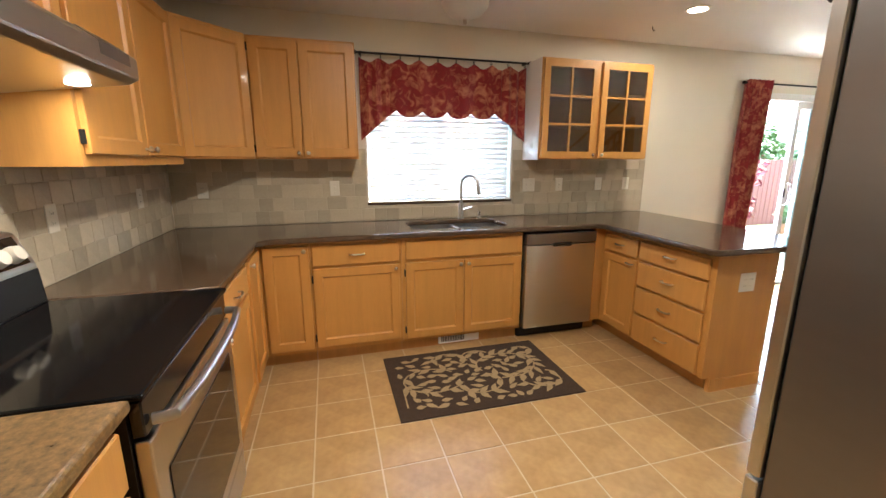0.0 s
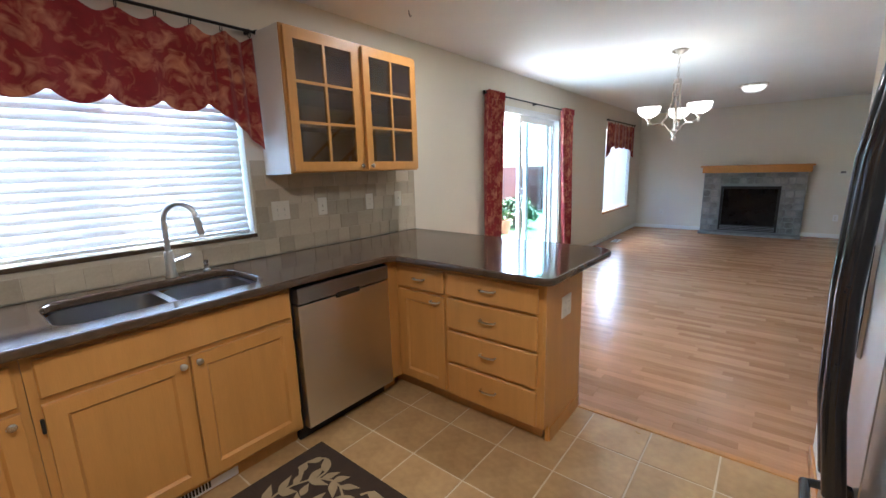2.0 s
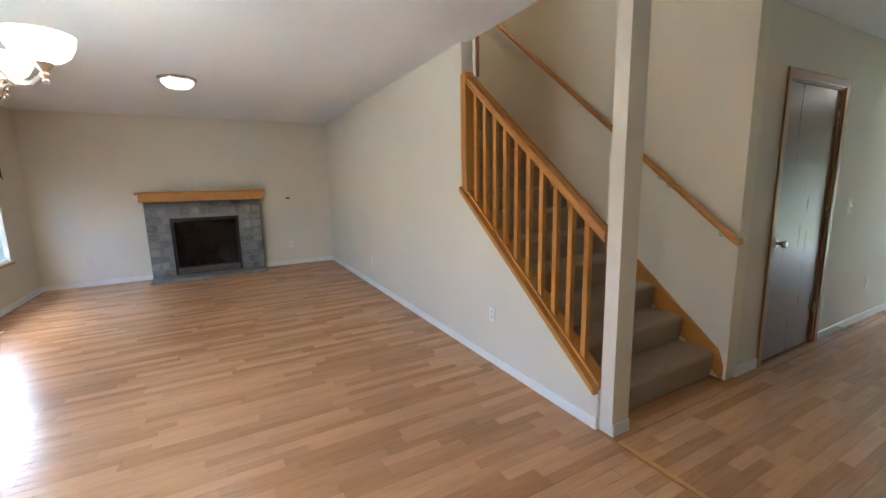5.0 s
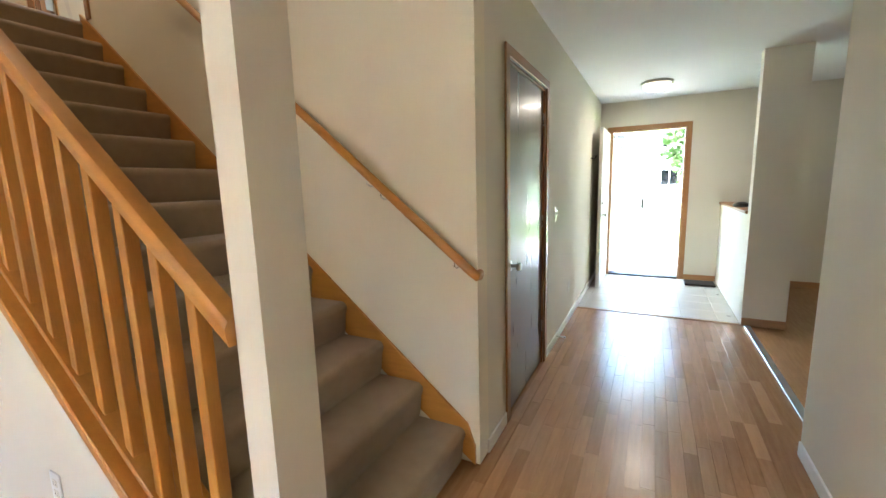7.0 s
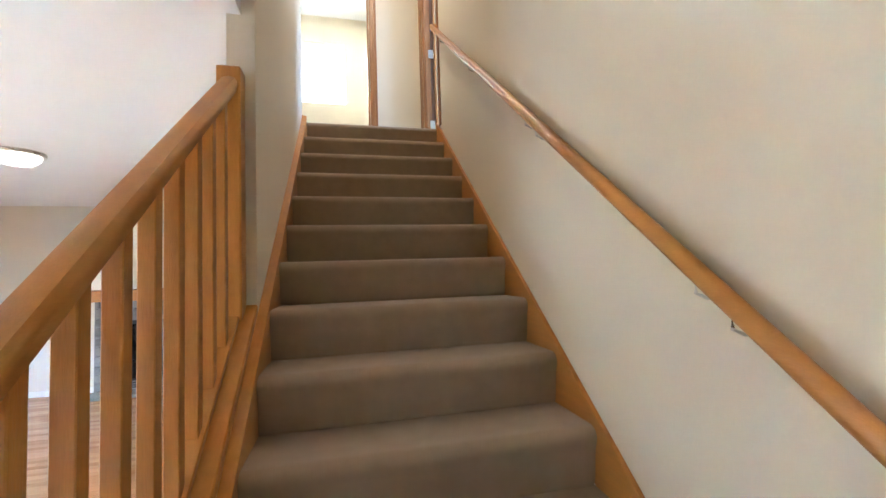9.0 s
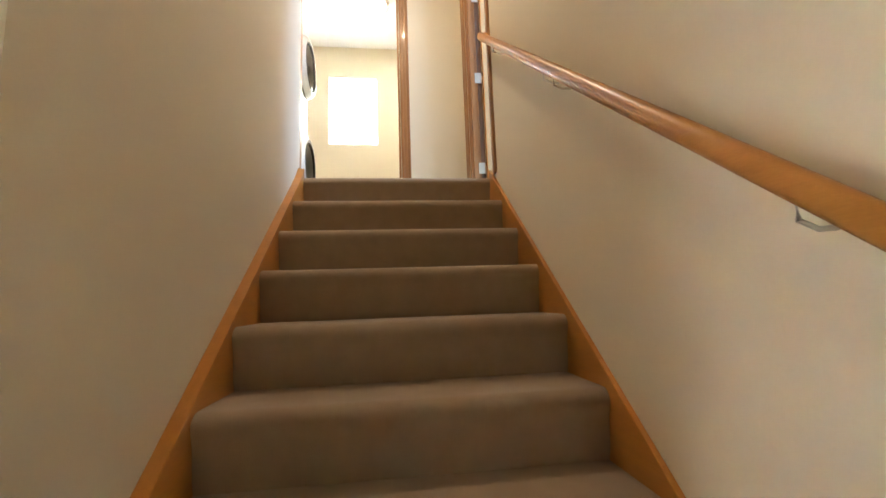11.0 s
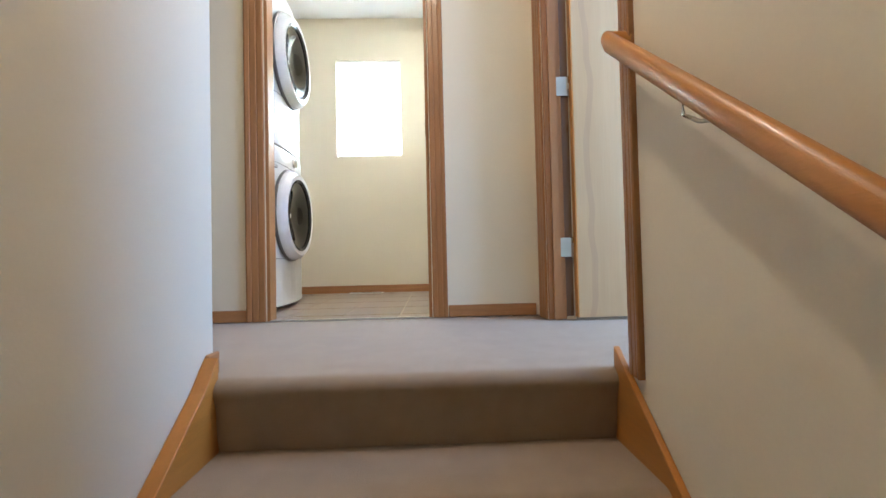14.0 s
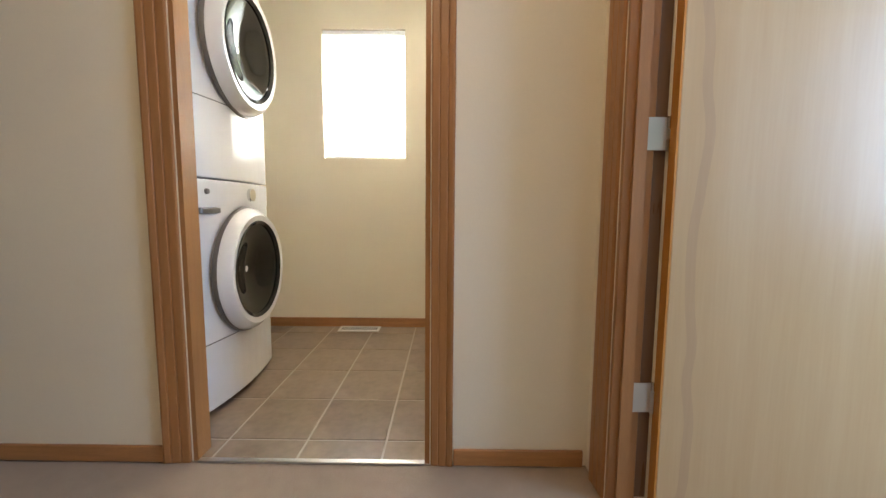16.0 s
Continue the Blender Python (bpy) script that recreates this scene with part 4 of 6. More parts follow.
def flush_light(x, y, zc, watts, rad=0.165, colour=(1.0, 0.87, 0.70)):
    t = thing("ceiling_light", x, y, zc - 0.11, "flush ceiling light with a bronze rim and lit bowl", "ceiling light", "flush ceiling lights")
    part("pan", lathe([(0.001, zc), (rad, zc), (rad + 0.005, zc - 0.01), (rad, zc - 0.028), (rad - 0.02, zc - 0.030), (0.001, zc - 0.030)], x, y, 0, 32), NICKEL, t, smooth=True)
    part("bowl", lathe([(rad - 0.022, zc - 0.031), (rad - 0.03, zc - 0.055), (rad * 0.6, zc - 0.088), (rad * 0.25, zc - 0.103), (0.001, zc - 0.105)], x, y, 0, 32), BOWL, t, "lit frosted glass bowl", smooth=True)
    lamp("ceiling_lamp", x, y, zc - 0.112, watts, 0.12, colour, "AREA")
    return t


flush_light(7.47, 1.945, ZC, 0.13)
flush_light(3.24, -4.9, ZC, 0.22)
flush_light(8.925, -0.51, ZU, 0.20)
flush_light(6.9, -0.62, ZU, 0.33, colour=(1.0, 0.74, 0.46))
t = thing("kitchen_ceiling_light", 0.6, 3.38, 2.28, "hanging frosted bowl ceiling light with a nickel finial", "ceiling light")
part("pan", lathe([(0.001, ZC), (0.10, ZC), (0.095, ZC - 0.02), (0.02, ZC - 0.03), (0.014, ZC - 0.06), (0.001, ZC - 0.06)], 0.6, 3.38, 0, 28), NICKEL, t, smooth=True)
kb = part("bowl", lathe([(0.155, 2.40), (0.15, 2.375), (0.11, 2.33), (0.05, 2.305), (0.015, 2.30), (0.015, 2.305), (0.05, 2.31), (0.105, 2.336), (0.144, 2.378), (0.149, 2.40)], 0.6, 3.38, 0, 28), SHADE_OFF, t, "frosted glass bowl", smooth=True)
part("finial", lathe([(0.001, 2.302), (0.014, 2.30), (0.010, 2.288), (0.014, 2.28), (0.001, 2.268)], 0.6, 3.38, 0, 14), NICKEL, t, smooth=True)
# Only the first is in view; the second is assumed, to light the kitchen.
for x, y, watts in ((2.27, 3.2, 0.4), (0.2, 1.7, 1.25)):
    t = thing("recessed_light", x, y, ZC - 0.006, "round recessed ceiling light with a white ring", "ceiling light", "recessed lights")
    part("ring", lathe([(0.062, ZC - 0.0005), (0.085, ZC - 0.0005), (0.083, ZC - 0.006), (0.064, ZC - 0.008)], x, y, 0, 28), WHITE, t, smooth=True)
    part("lens", lathe([(0.001, ZC - 0.002), (0.061, ZC - 0.002), (0.061, ZC - 0.004), (0.001, ZC - 0.005)], x, y, 0, 28), BULB, t, "lit lens")
    lamp("recessed_lamp", x, y, ZC - 0.0065, watts, 0.115, kind="AREA")

# ---- windows and their dressing ----
def window(name, x0, x1, z0, z1, label, slider=True):
    """A white vinyl window in the garden wall, with panes and a mullion."""
    w = tagged(thing(name, (x0 + x1) / 2, NX + 0.1, z0, label, "window"), kind="structure")
    xm = (x0 + x1) / 2
    us, vs = [x0, x0 + 0.045, xm - 0.03, xm + 0.03, x1 - 0.045, x1], [z0, z0 + 0.045, z1 - 0.045, z1]
    gone = lambda u, v: z0 + 0.045 < v < z1 - 0.045 and (x0 + 0.045 < u < xm - 0.03 or xm + 0.03 < u < x1 - 0.045)
    part("window_frame", cells(us, vs, gone, lambda u, v, d: (u, d, v), NX + 0.085, NX + 0.14), VINYL, w)
    for a, b in ((x0 + 0.045, xm - 0.03), (xm + 0.03, x1 - 0.045)):
        p = part("pane", bx(a, NX + 0.108, z0 + 0.045, b, NX + 0.113, z1 - 0.045), GLASS, w)
        p.visible_shadow = False
    return w


def blind(x0, x1, z0, z1, y, tilt, label):
    b = thing("window_blind", (x0 + x1) / 2, y, z0, label, "blind", "window blinds")
    part("head_rail", bx(x0, y - 0.025, z1 - 0.045, x1, y + 0.025, z1, 0.004), BLIND, b)
    part("bottom_rail", bx(x0, y - 0.022, z0, x1, y + 0.022, z0 + 0.018, 0.004), BLIND, b)
    n = int((z1 - z0 - 0.07) / 0.043)
    bm = bx(x0, -0.024, -0.0014, x1, 0.024, 0.0014)
    bmesh.ops.rotate(bm, cent=(0, 0, 0), matrix=Matrix.Rotation(radians(tilt), 3, "X"), verts=bm.verts[:])
    first = None
    for i in range(n):
        if first is None:
            ob = link("slat", bm, BLIND, (0, 0, 0))
            first = ob.data
        else:
            ob = new("slat", first)
        ob.parent = b
        ob.location = Vector((0, y, z0 + 0.045 + i * 0.043)) - ORIGIN[b.name]
    for x in (x0 + 0.14, (x0 + x1) / 2, x1 - 0.14):
        part("ladder_cord", bx(x - 0.0015, y - 0.001, z0 + 0.01, x + 0.0015, y + 0.001, z1 - 0.04), BLIND, b)
    return b


def sheet(rows, thick=0.004):
    """A cloth surface from rows of points, given a thickness."""
    bm = bmesh.new()
    vs = [[bm.verts.new(p) for p in row] for row in rows]
    for a, b in zip(vs, vs[1:]):
        for i in range(len(a) - 1):
            bm.faces.new((a[i], a[i + 1], b[i + 1], b[i]))
    bmesh.ops.recalc_face_normals(bm, faces=bm.faces[:])
    bmesh.ops.solidify(bm, geom=bm.faces[:], thickness=thick)
    return bm


def rod(x0, x1, z, y, posts, label):
    r = thing("curtain_rod", (x0 + x1) / 2, y, z, label, "curtain rod", "curtain rods")
    part("bar", tube([(x0, y, z), (x1, y, z)], 0.008, 10), BLACK_M, r, smooth=True)
    for x, s in ((x0, -1), (x1, 1)):
        part("finial", lathe([(0.008, 0.0), (0.016, 0.01 * s), (0.016, 0.03 * s), (0.001, 0.036 * s)], x, y, z, 10, "X"), BLACK_M, r, smooth=True)
    for x in posts:
        part("bracket", bx(x - 0.008, y, z - 0.012, x + 0.008, NX - 0.001, z + 0.012, 0.003), BLACK_M, r)
    return r


def valance(x0, x1, ztop, zlow, zmid, y, waves, label, seed):
    rs = random.Random(seed)
    n = 90
    ph = [rs.uniform(0, 6.28) for _ in range(4)]
    rows = []
    for j in range(13):
        f = j / 12
        row = []
        for i in range(n + 1):
            u = i / n
            edge = min(u, 1 - u)
            tail = max(0.0, 1 - edge / 0.20)
            scal = abs(math.sin(math.pi * (u - 0.2) / 0.6 * waves)) if edge > 0.2 else 0.0
            low = zmid - 0.05 * scal ** 0.8 - (zmid - zlow) * (tail ** 1.1)
            top = ztop - 0.035 * abs(math.sin(math.pi * u * 9)) ** 1.5
            fold = (0.012 + 0.012 * f) * math.sin(u * 46 + ph[0]) + 0.010 * math.sin(u * 23 + ph[1]) + 0.02 * math.sin(u * 9 + ph[2]) * f
            if edge < 0.17:
                fold += 0.018 * math.sin(u * 120)
            row.append((x0 + (x1 - x0) * u, y + 0.55 * fold, top + (low - top) * f))
        rows.append(row)
    v = thing("valance", (x0 + x1) / 2, y, zlow, label, "valance", "red window valances")
    part("cloth", sheet(rows), FABRIC, v, smooth=True)
    for i in range(10):
        x = x0 + (x1 - x0) * (0.012 + i * 0.976 / 9)
        part("clip_ring", tube([(x + 0.0005, y + 0.014 * math.cos(a), ztop + 0.012 + 0.016 * math.sin(a)) for a in [k * math.pi / 4 for k in range(9)]], 0.0025, 6), BLACK_M, v)
    return v


def curtain(tx0, tx1, bx0, bx1, z0, z1, y, label, seed):
    rs = random.Random(seed)
    ph = rs.uniform(0, 6)
    n = 60
    rows = []
    for j in range(17):
        f = j / 16
        row = []
        for i in range(n + 1):
            u = i / n
            a, b = tx0 + (bx0 - tx0) * f, tx1 + (bx1 - tx1) * f
            w = (0.030 - 0.006 * f) * math.sin(u * 34 + ph + 0.6 * math.sin(f * 4)) + 0.008 * math.sin(u * 71 + f * 3)
            row.append((a + (b - a) * u, y + w, z1 + (z0 - z1) * f))
        rows.append(row)
    c = thing("curtain", (tx0 + tx1) / 2, y, z0, label, "curtain", "red garden door curtains")
    part("cloth", sheet(rows), FABRIC, c, smooth=True)
    part("heading", sheet([[(tx0 + (tx1 - tx0) * i / 40, y - 0.012 + 0.034 * math.sin(i * 0.9 + ph), z1 + 0.035 - 0.08 * k) for i in range(41)] for k in (0, 0.5, 1)]), FABRIC, c, smooth=True)
    return c


window("window_1", KWIN[0], KWIN[1], KWIN[2], KWIN[3], "white vinyl kitchen window above the sink")
setting("window_sill", bx(-0.012, NX - 0.012, 1.052, 1.257, NX + 0.085, 1.0745, 0.003), COUNTER, "dark stone window sill", "sill")
blind(0.012, 1.233, 1.085, 2.09, NX + 0.045, 62, "white slatted blind lowered over the kitchen window")
rod(-0.057, 1.345, 2.197, NX - 0.05, (-0.03, 1.32), "thin black curtain rod over the kitchen window")
valance(-0.045, 1.335, 2.165, 1.56, 1.79, NX - 0.05, 4, "red floral cotton valance with a scalloped hem", 3)

window("window_2", LWIN[0], LWIN[1], LWIN[2], LWIN[3], "white vinyl living room window")
setting("window_sill_living", bx(LWIN[0] - 0.03, NX - 0.03, 0.527, LWIN[1] + 0.03, NX + 0.085, 0.5595, 0.004), OAK_X, "wooden living room window sill", "sill")
blind(LWIN[0] + 0.012, LWIN[1] - 0.012, 0.575, 2.09, NX + 0.045, 62, "white slatted blind lowered over the living room window")
rod(7.68, 9.40, 2.185, NX - 0.04, (7.72, 9.36), "thin black curtain rod over the living room window")
valance(7.70, 9.38, 2.165, 1.53, 1.75, NX - 0.04, 3, "dark red floral valance with a scalloped hem", 8)

# Garden door
w = tagged(thing("door_1", 4.9, NX + 0.1, 0.0, "white vinyl sliding garden door, partly open", "door"), kind="structure")
X0, X1s, ZT = SLIDE[0], SLIDE[1], SLIDE[3]
part("frame", cells([X0, X0 + 0.04, X1s - 0.04, X1s], [0.03, 0.05, ZT - 0.045, ZT], lambda u, v: X0 + 0.04 < u < X1s - 0.04 and 0.05 < v < ZT - 0.045, lambda u, v, d: (u, d, v), NX + 0.005, NX + 0.148), VINYL, w)
part("sill_track", bx(X0, NX - 0.03, 0.0, X1s, NX + 0.16, 0.0295, 0.004), STEEL, w, "aluminium sill track")


def leaf(name, a, b, y):
    lf = part(name, cells([a, a + 0.065, b - 0.065, b], [0.055, 0.14, ZT - 0.12, ZT - 0.05], lambda u, v: a + 0.065 < u < b - 0.065 and 0.14 < v < ZT - 0.12, lambda u, v, d: (u, d, v), y, y + 0.038), VINYL, w)
    p = part("pane", bx(a + 0.065, y + 0.015, 0.14, b - 0.065, y + 0.021, ZT - 0.12), TINT_GLASS, lf)
    p.visible_shadow = False
    return lf


leaf("fixed_leaf", 4.87, X1s - 0.042, NX + 0.09)
lf = leaf("sliding_leaf", 4.60, 5.44, NX + 0.04)
part("pull_handle", tube([(4.632, NX + 0.04, 0.92), (4.632, NX + 0.0, 0.93), (4.632, NX - 0.012, 1.0), (4.632, NX - 0.012, 1.08), (4.632, NX + 0.0, 1.15), (4.632, NX + 0.04, 1.16)], 0.009, 8), VINYL, lf, "white loop handle", smooth=True)
part("latch", bx(4.603, NX + 0.03, 1.0, 4.622, NX + 0.0395, 1.10, 0.003), BLACK_M, lf)
setting("trim_garden_door", cells([X0 - 0.02, X0, X1s, X1s + 0.02], [0.0, ZT, ZT + 0.02], lambda u, v: X0 < u < X1s and v < ZT, lambda u, v, d: (u, d, v), NX - 0.006, NX - 0.0005), VINYL, "white trim round the garden door", "trim")
rod(3.715, 5.985, 2.162, NX - 0.055, (3.76, 4.86, 5.94), "thin black curtain rod over the garden door")
curtain(3.70, 4.03, 3.66, 3.95, 0.03, 2.15, NX - 0.065, "red floral curtain gathered beside the garden door", 5)
curtain(5.60, 5.96, 5.80, 6.02, 0.03, 2.15, NX - 0.065, "red floral curtain hanging beside the garden door", 6)

# ---- stair ----
st = thing("staircase", 5.5, -0.7, 0, "taupe carpeted staircase between oak skirt boards", "staircase")
NL, NR = -0.188, SR + 0.018
for i in range(1, 15):
    xn, z1, z0 = X1 + RUN * (i - 1), RISE * i, RISE * (i - 1)
    xr, xe = xn + 0.028, xn + RUN + 0.030
    if i == 14:
        xe = xn + 0.05
    prof = [(xr, z0 + 0.0005), (xn + 0.020, z0 + 0.03), (xn + 0.012, z1 - 0.075), (xn + 0.004, z1 - 0.050)]
    prof += [(xn + 0.034 - 0.034 * math.cos(radians(q)), z1 - 0.034 + 0.034 * math.sin(radians(q))) for q in range(0, 91, 15)] + [(xe, z1), (xe, z0 + 0.0005)]
    part("step", prism(prof, "Y", NR + 0.001, NL - 0.001), CARPET, st, smooth=True)
up = lambda x, d: RISE + (x - X1) * RISE / RUN + d
for name, y0, y1, d in (("skirt_board", SR + 0.001, NR, 0.03), ("skirt_board", NL, SI - 0.001, 0.012)):
    part(name, prism([(3.95, 0.0), (7.085, 2.35), (7.085, Z2 + 0.055), (7.02, up(7.02, d)), (3.99, up(3.99, d)), (3.95, 0.10)], "Y", y0, y1, 0.002), OAK_X, st, "golden oak skirt board")
setting("subfloor_stair", prism([(4.06, -0.002), (7.05, 2.36), (7.05, -0.002)], "Y", SR + 0.03, SI - 0.03), PAINT, "closed space under the stair", "wall")

# Balustrade in the sloped opening
b = thing("balustrade", 4.7, -0.11, 0.25, "golden oak balustrade with square balusters", "balustrade")
OA = 3.986
cap = [(OA, slope(OA) - 0.02), (OX1 - 0.0, slope(OX1) - 0.02), (OX1 - 0.0, slope(OX1) + 0.025), (OA, slope(OA) + 0.025)]
part("cap", prism(cap, "Y", SI - 0.022, SY + 0.022, 0.004), OAK_X, b)
part("shoe", prism([(OA, slope(OA) + 0.026), (OX1, slope(OX1) + 0.026), (OX1, slope(OX1) + 0.05), (OA, slope(OA) + 0.05)], "Y", -0.125, -0.065, 0.003), OAK_X, b)
rl = lambda x: 1.115 + (x - OX0) * (2.135 - 1.115) / (5.32 - OX0)
hr = part("handrail", prism([(y_, z_) for y_, z_ in ((-0.119, -0.045), (-0.071, -0.045), (-0.066, -0.02), (-0.066, -0.004), (-0.074, 0.010), (-0.095, 0.015), (-0.116, 0.010), (-0.124, -0.004), (-0.124, -0.02))], "X", 0, 1), OAK_X, b, smooth=True)
me = hr.data
for v_ in me.vertices:
    w_ = v_.co + ORIGIN[b.name]
    t_ = w_.x
    x_ = OA + t_ * (5.321 - OA)
    v_.co = Vector((x_, w_.y, w_.z + rl(x_) + 0.03)) - ORIGIN[b.name]
part("newel_post", bx(5.32, -0.134, slope(5.32) + 0.03, 5.394, -0.054, 2.22, 0.005), OAK, b)
for i in range(10):
    x = 4.115 + i * 0.1235
    part("baluster", prism([(x - 0.017, slope(x - 0.017) + 0.045), (x + 0.017, slope(x + 0.017) + 0.045), (x + 0.017, rl(x + 0.017) - 0.005), (x - 0.017, rl(x - 0.017) - 0.005)], "Y", -0.112, -0.078, 0.002), OAK, b)

b.location.y += 0.02

# Wall handrail
h = thing("wall_handrail", 5.4, SR + 0.07, 1.0, "golden oak handrail on brackets along the stair wall", "handrail")
hy = SR + 0.058
rz = lambda x: 1.494 + (x - 4.546) * 0.82
part("rail", tube([(3.915, SR + 0.003, rz(3.915)), (3.910, hy - 0.03, rz(3.910)), (3.910, hy - 0.008, rz(3.910)), (3.935, hy, rz(3.935)), (4.6, hy, rz(4.6)), (5.4, hy, rz(5.4)), (6.2, hy, rz(6.2)), (6.955, hy, rz(6.955)), (6.982, hy - 0.006, rz(6.982)), (6.98, hy - 0.03, rz(6.98)), (6.972, SR + 0.003, rz(6.972))], 0.0188, 14, 1.2), OAK_X, h, smooth=True)
for x in (4.02, 4.41, 4.49, 5.19, 5.28, 6.00, 6.08, 6.69):
    part("bracket", tube([(x, SR + 0.002, rz(x) - 0.06), (x, SR + 0.03, rz(x) - 0.062), (x, hy, rz(x) - 0.05), (x, hy, rz(x) - 0.018)], 0.004, 8), NICKEL, h, "nickel handrail bracket", smooth=True)

# ---- doors ----
def casing(name, axis, a0, a1, z0, z1, at, out, material, w=0.06, t=0.015):
    """Casing round an opening a0..a1, z0..z1 on the face at; out is the side that it stands proud of."""
    us, vs = [a0 - w, a0, a1, a1 + w], [z0, z1, z1 + w]
    put = (lambda u, v, d: (d, u, v)) if axis == "y" else (lambda u, v, d: (u, d, v))
    bm = cells(us, vs, lambda u, v: a0 < u < a1 and v < z1, put, at + out * 0.0005, at + out * t)
    bmesh.ops.bevel(bm, geom=[e for e in bm.edges if len(e.link_faces) == 2 and e.calc_face_angle(0) > 1.2], offset=0.004, segments=1, affect="EDGES")
    return setting(name, bm, material, "stained wooden door casing", "trim")


def jamb(name, axis, a0, a1, z0, z1, d0, d1, material, t=0.016):
    us, vs = [a0, a0 + t, a1 - t, a1], [z0, z1 - t, z1]
    put = (lambda u, v, d: (d, u, v)) if axis == "y" else (lambda u, v, d: (u, d, v))
    return setting(name, cells(us, vs, lambda u, v: a0 + t < u < a1 - t and v < z1 - t, put, d0, d1), material, "stained wooden door jamb", "trim")


def lever_knob(parent, x, y, z, axis, s):
    prof = [(0.030, 0.0), (0.030, 0.006 * s), (0.012, 0.010 * s), (0.011, 0.035 * s), (0.024, 0.042 * s), (0.027, 0.055 * s), (0.020, 0.066 * s), (0.001, 0.068 * s)]
    return part("door_knob", lathe(prof, x, y, z, 18, axis), NICKEL, parent, "satin nickel knob", smooth=True)


def hinge(parent, x, y, z):
    k = part("hinge", bx(x - 0.004, y - 0.030, z - 0.045, x + 0.0, y + 0.030, z + 0.045, 0.001), NICKEL, parent, "nickel hinge")
    return k


# Closet under the stair
d = tagged(thing("door_2", HX + 0.03, -2.04, 0, "closed brown flush closet door in the hall", "door"), kind="structure")
part("leaf", bx(HX + 0.012, -2.539, 0.012, HX + 0.047, -1.722, 2.012, 0.002), DOOR_BROWN, d)
lever_knob(d, HX + 0.012, -1.775, 0.91, "X", -1)
for z in (0.30, 1.10, 1.82):
    part("hinge", bx(HX + 0.004, -2.549, z - 0.045, HX + 0.014, -2.533, z + 0.045, 0.002), NICKEL, d)
casing("casing_closet", "y", -2.557, -1.704, 0.0, 2.03, HX, -1, TRIM)
jamb("jamb_closet", "y", -2.5565, -1.7045, 0.0, 2.0295, HX + 0.0005, HX + 0.119, TRIM)

# Front door, open inwards
d = tagged(thing("door_3", 3.8, -5.8, 0, "white panelled front door standing open into the hall", "door"), kind="structure")
lf = part("leaf", bx(3.795, -5.935, 0.012, 3.838, -5.025, 2.03, 0.003), WHITE, d)
for z0, z1 in ((0.22, 0.95), (1.12, 1.85)):
    for y0, y1 in ((-5.820, -5.530), (-5.430, -5.140)):
        part("panel", bx(3.788, y0, z0, 3.7945, y1, z1, 0.003), WHITE, lf)
lever_knob(d, 3.795, -5.100, 0.95, "X", -1)
part("dead_bolt", lathe([(0.028, 0.0), (0.026, -0.014), (0.001, -0.016)], 3.795, -5.100, 1.10, 14, "X"), NICKEL, d)
SX, SYY = 3.76, FY - 0.17
sd = tagged(thing("storm_door", SX, SYY, 0, "white framed glass storm door standing half open outside", "door"), kind="structure")
part("frame", cells([SX - 0.87, SX - 0.79, SX - 0.08, SX], [0.0, 0.14, 0.98, 1.06, 1.88, 1.98], lambda u, v: SX - 0.79 < u < SX - 0.08 and (0.14 < v < 0.98 or 1.06 < v < 1.88), lambda u, v, w_: (u, w_, v), SYY - 0.035, SYY), WHITE, sd)
for z0, z1 in ((0.14, 0.98), (1.06, 1.88)):
    part("pane", bx(SX - 0.79, SYY - 0.02, z0, SX - 0.08, SYY - 0.015, z1), TINT_GLASS, sd)
part("handle", bx(SX - 0.85, SYY + 0.0005, 0.92, SX - 0.81, SYY + 0.02, 1.08, 0.004), BLACK_M, sd)
sd.rotation_euler = (0, 0, radians(62))
casing("casing_front", "x", FDOOR[0], FDOOR[1], 0.0, 2.06, FY, 1, TRIM)
jamb("jamb_front", "x", FDOOR[0] + 0.0005, FDOOR[1] - 0.0005, 0.0, 2.0595, FY - 0.149, FY - 0.0005, TRIM)
setting("threshold_front", bx(FDOOR[0] + 0.017, FY - 0.16, 0.0, FDOOR[1] - 0.017, FY + 0.02, 0.025, 0.004), BLACK_M, "dark metal threshold", "threshold")
# Pony wall and post beside the entry
setting("column_entry", bx(2.10, -4.21, 0, 2.43, -4.09, ZC), PAINT, "beige painted wall end beside the entry", "wall")
setting("pony_wall", bx(2.31, FY, 0, 2.43, -4.212, 1.04), PAINT, "low beige painted wall beside the entry", "wall")
setting("pony_cap", bx(2.29, FY + 0.001, 1.0405, 2.45, -4.213, 1.065, 0.003), TRIM_X, "stained cap on the low wall", "trim")
o = thing("small_ornament", 2.37, -4.900, 1.0655, "small dark object lying on the low wall's cap", "ornament")
part("body", lathe([(0.06, 1.0655), (0.085, 1.075), (0.07, 1.10), (0.03, 1.115), (0.001, 1.117)], 2.37, -4.900, 0, 14), BLACK_M, o, smooth=True)
o = thing("shoe_tray", 2.62, -5.700, 0.004, "dark boot tray on the entry floor", "tray")
part("tray", bx(2.46, -5.820, 0.005, 2.80, -5.560, 0.03, 0.006), BLACK_M, o)
h = thing("coat_hook", 3.9, -4.6, 1.62, "small dark wall hook in the hall", "hook")
part("peg", tube([(HX - 0.001, -4.95, 1.66), (HX - 0.05, -4.95, 1.65), (HX - 0.065, -4.95, 1.69)], 0.008, 8), BLACK_M, h)

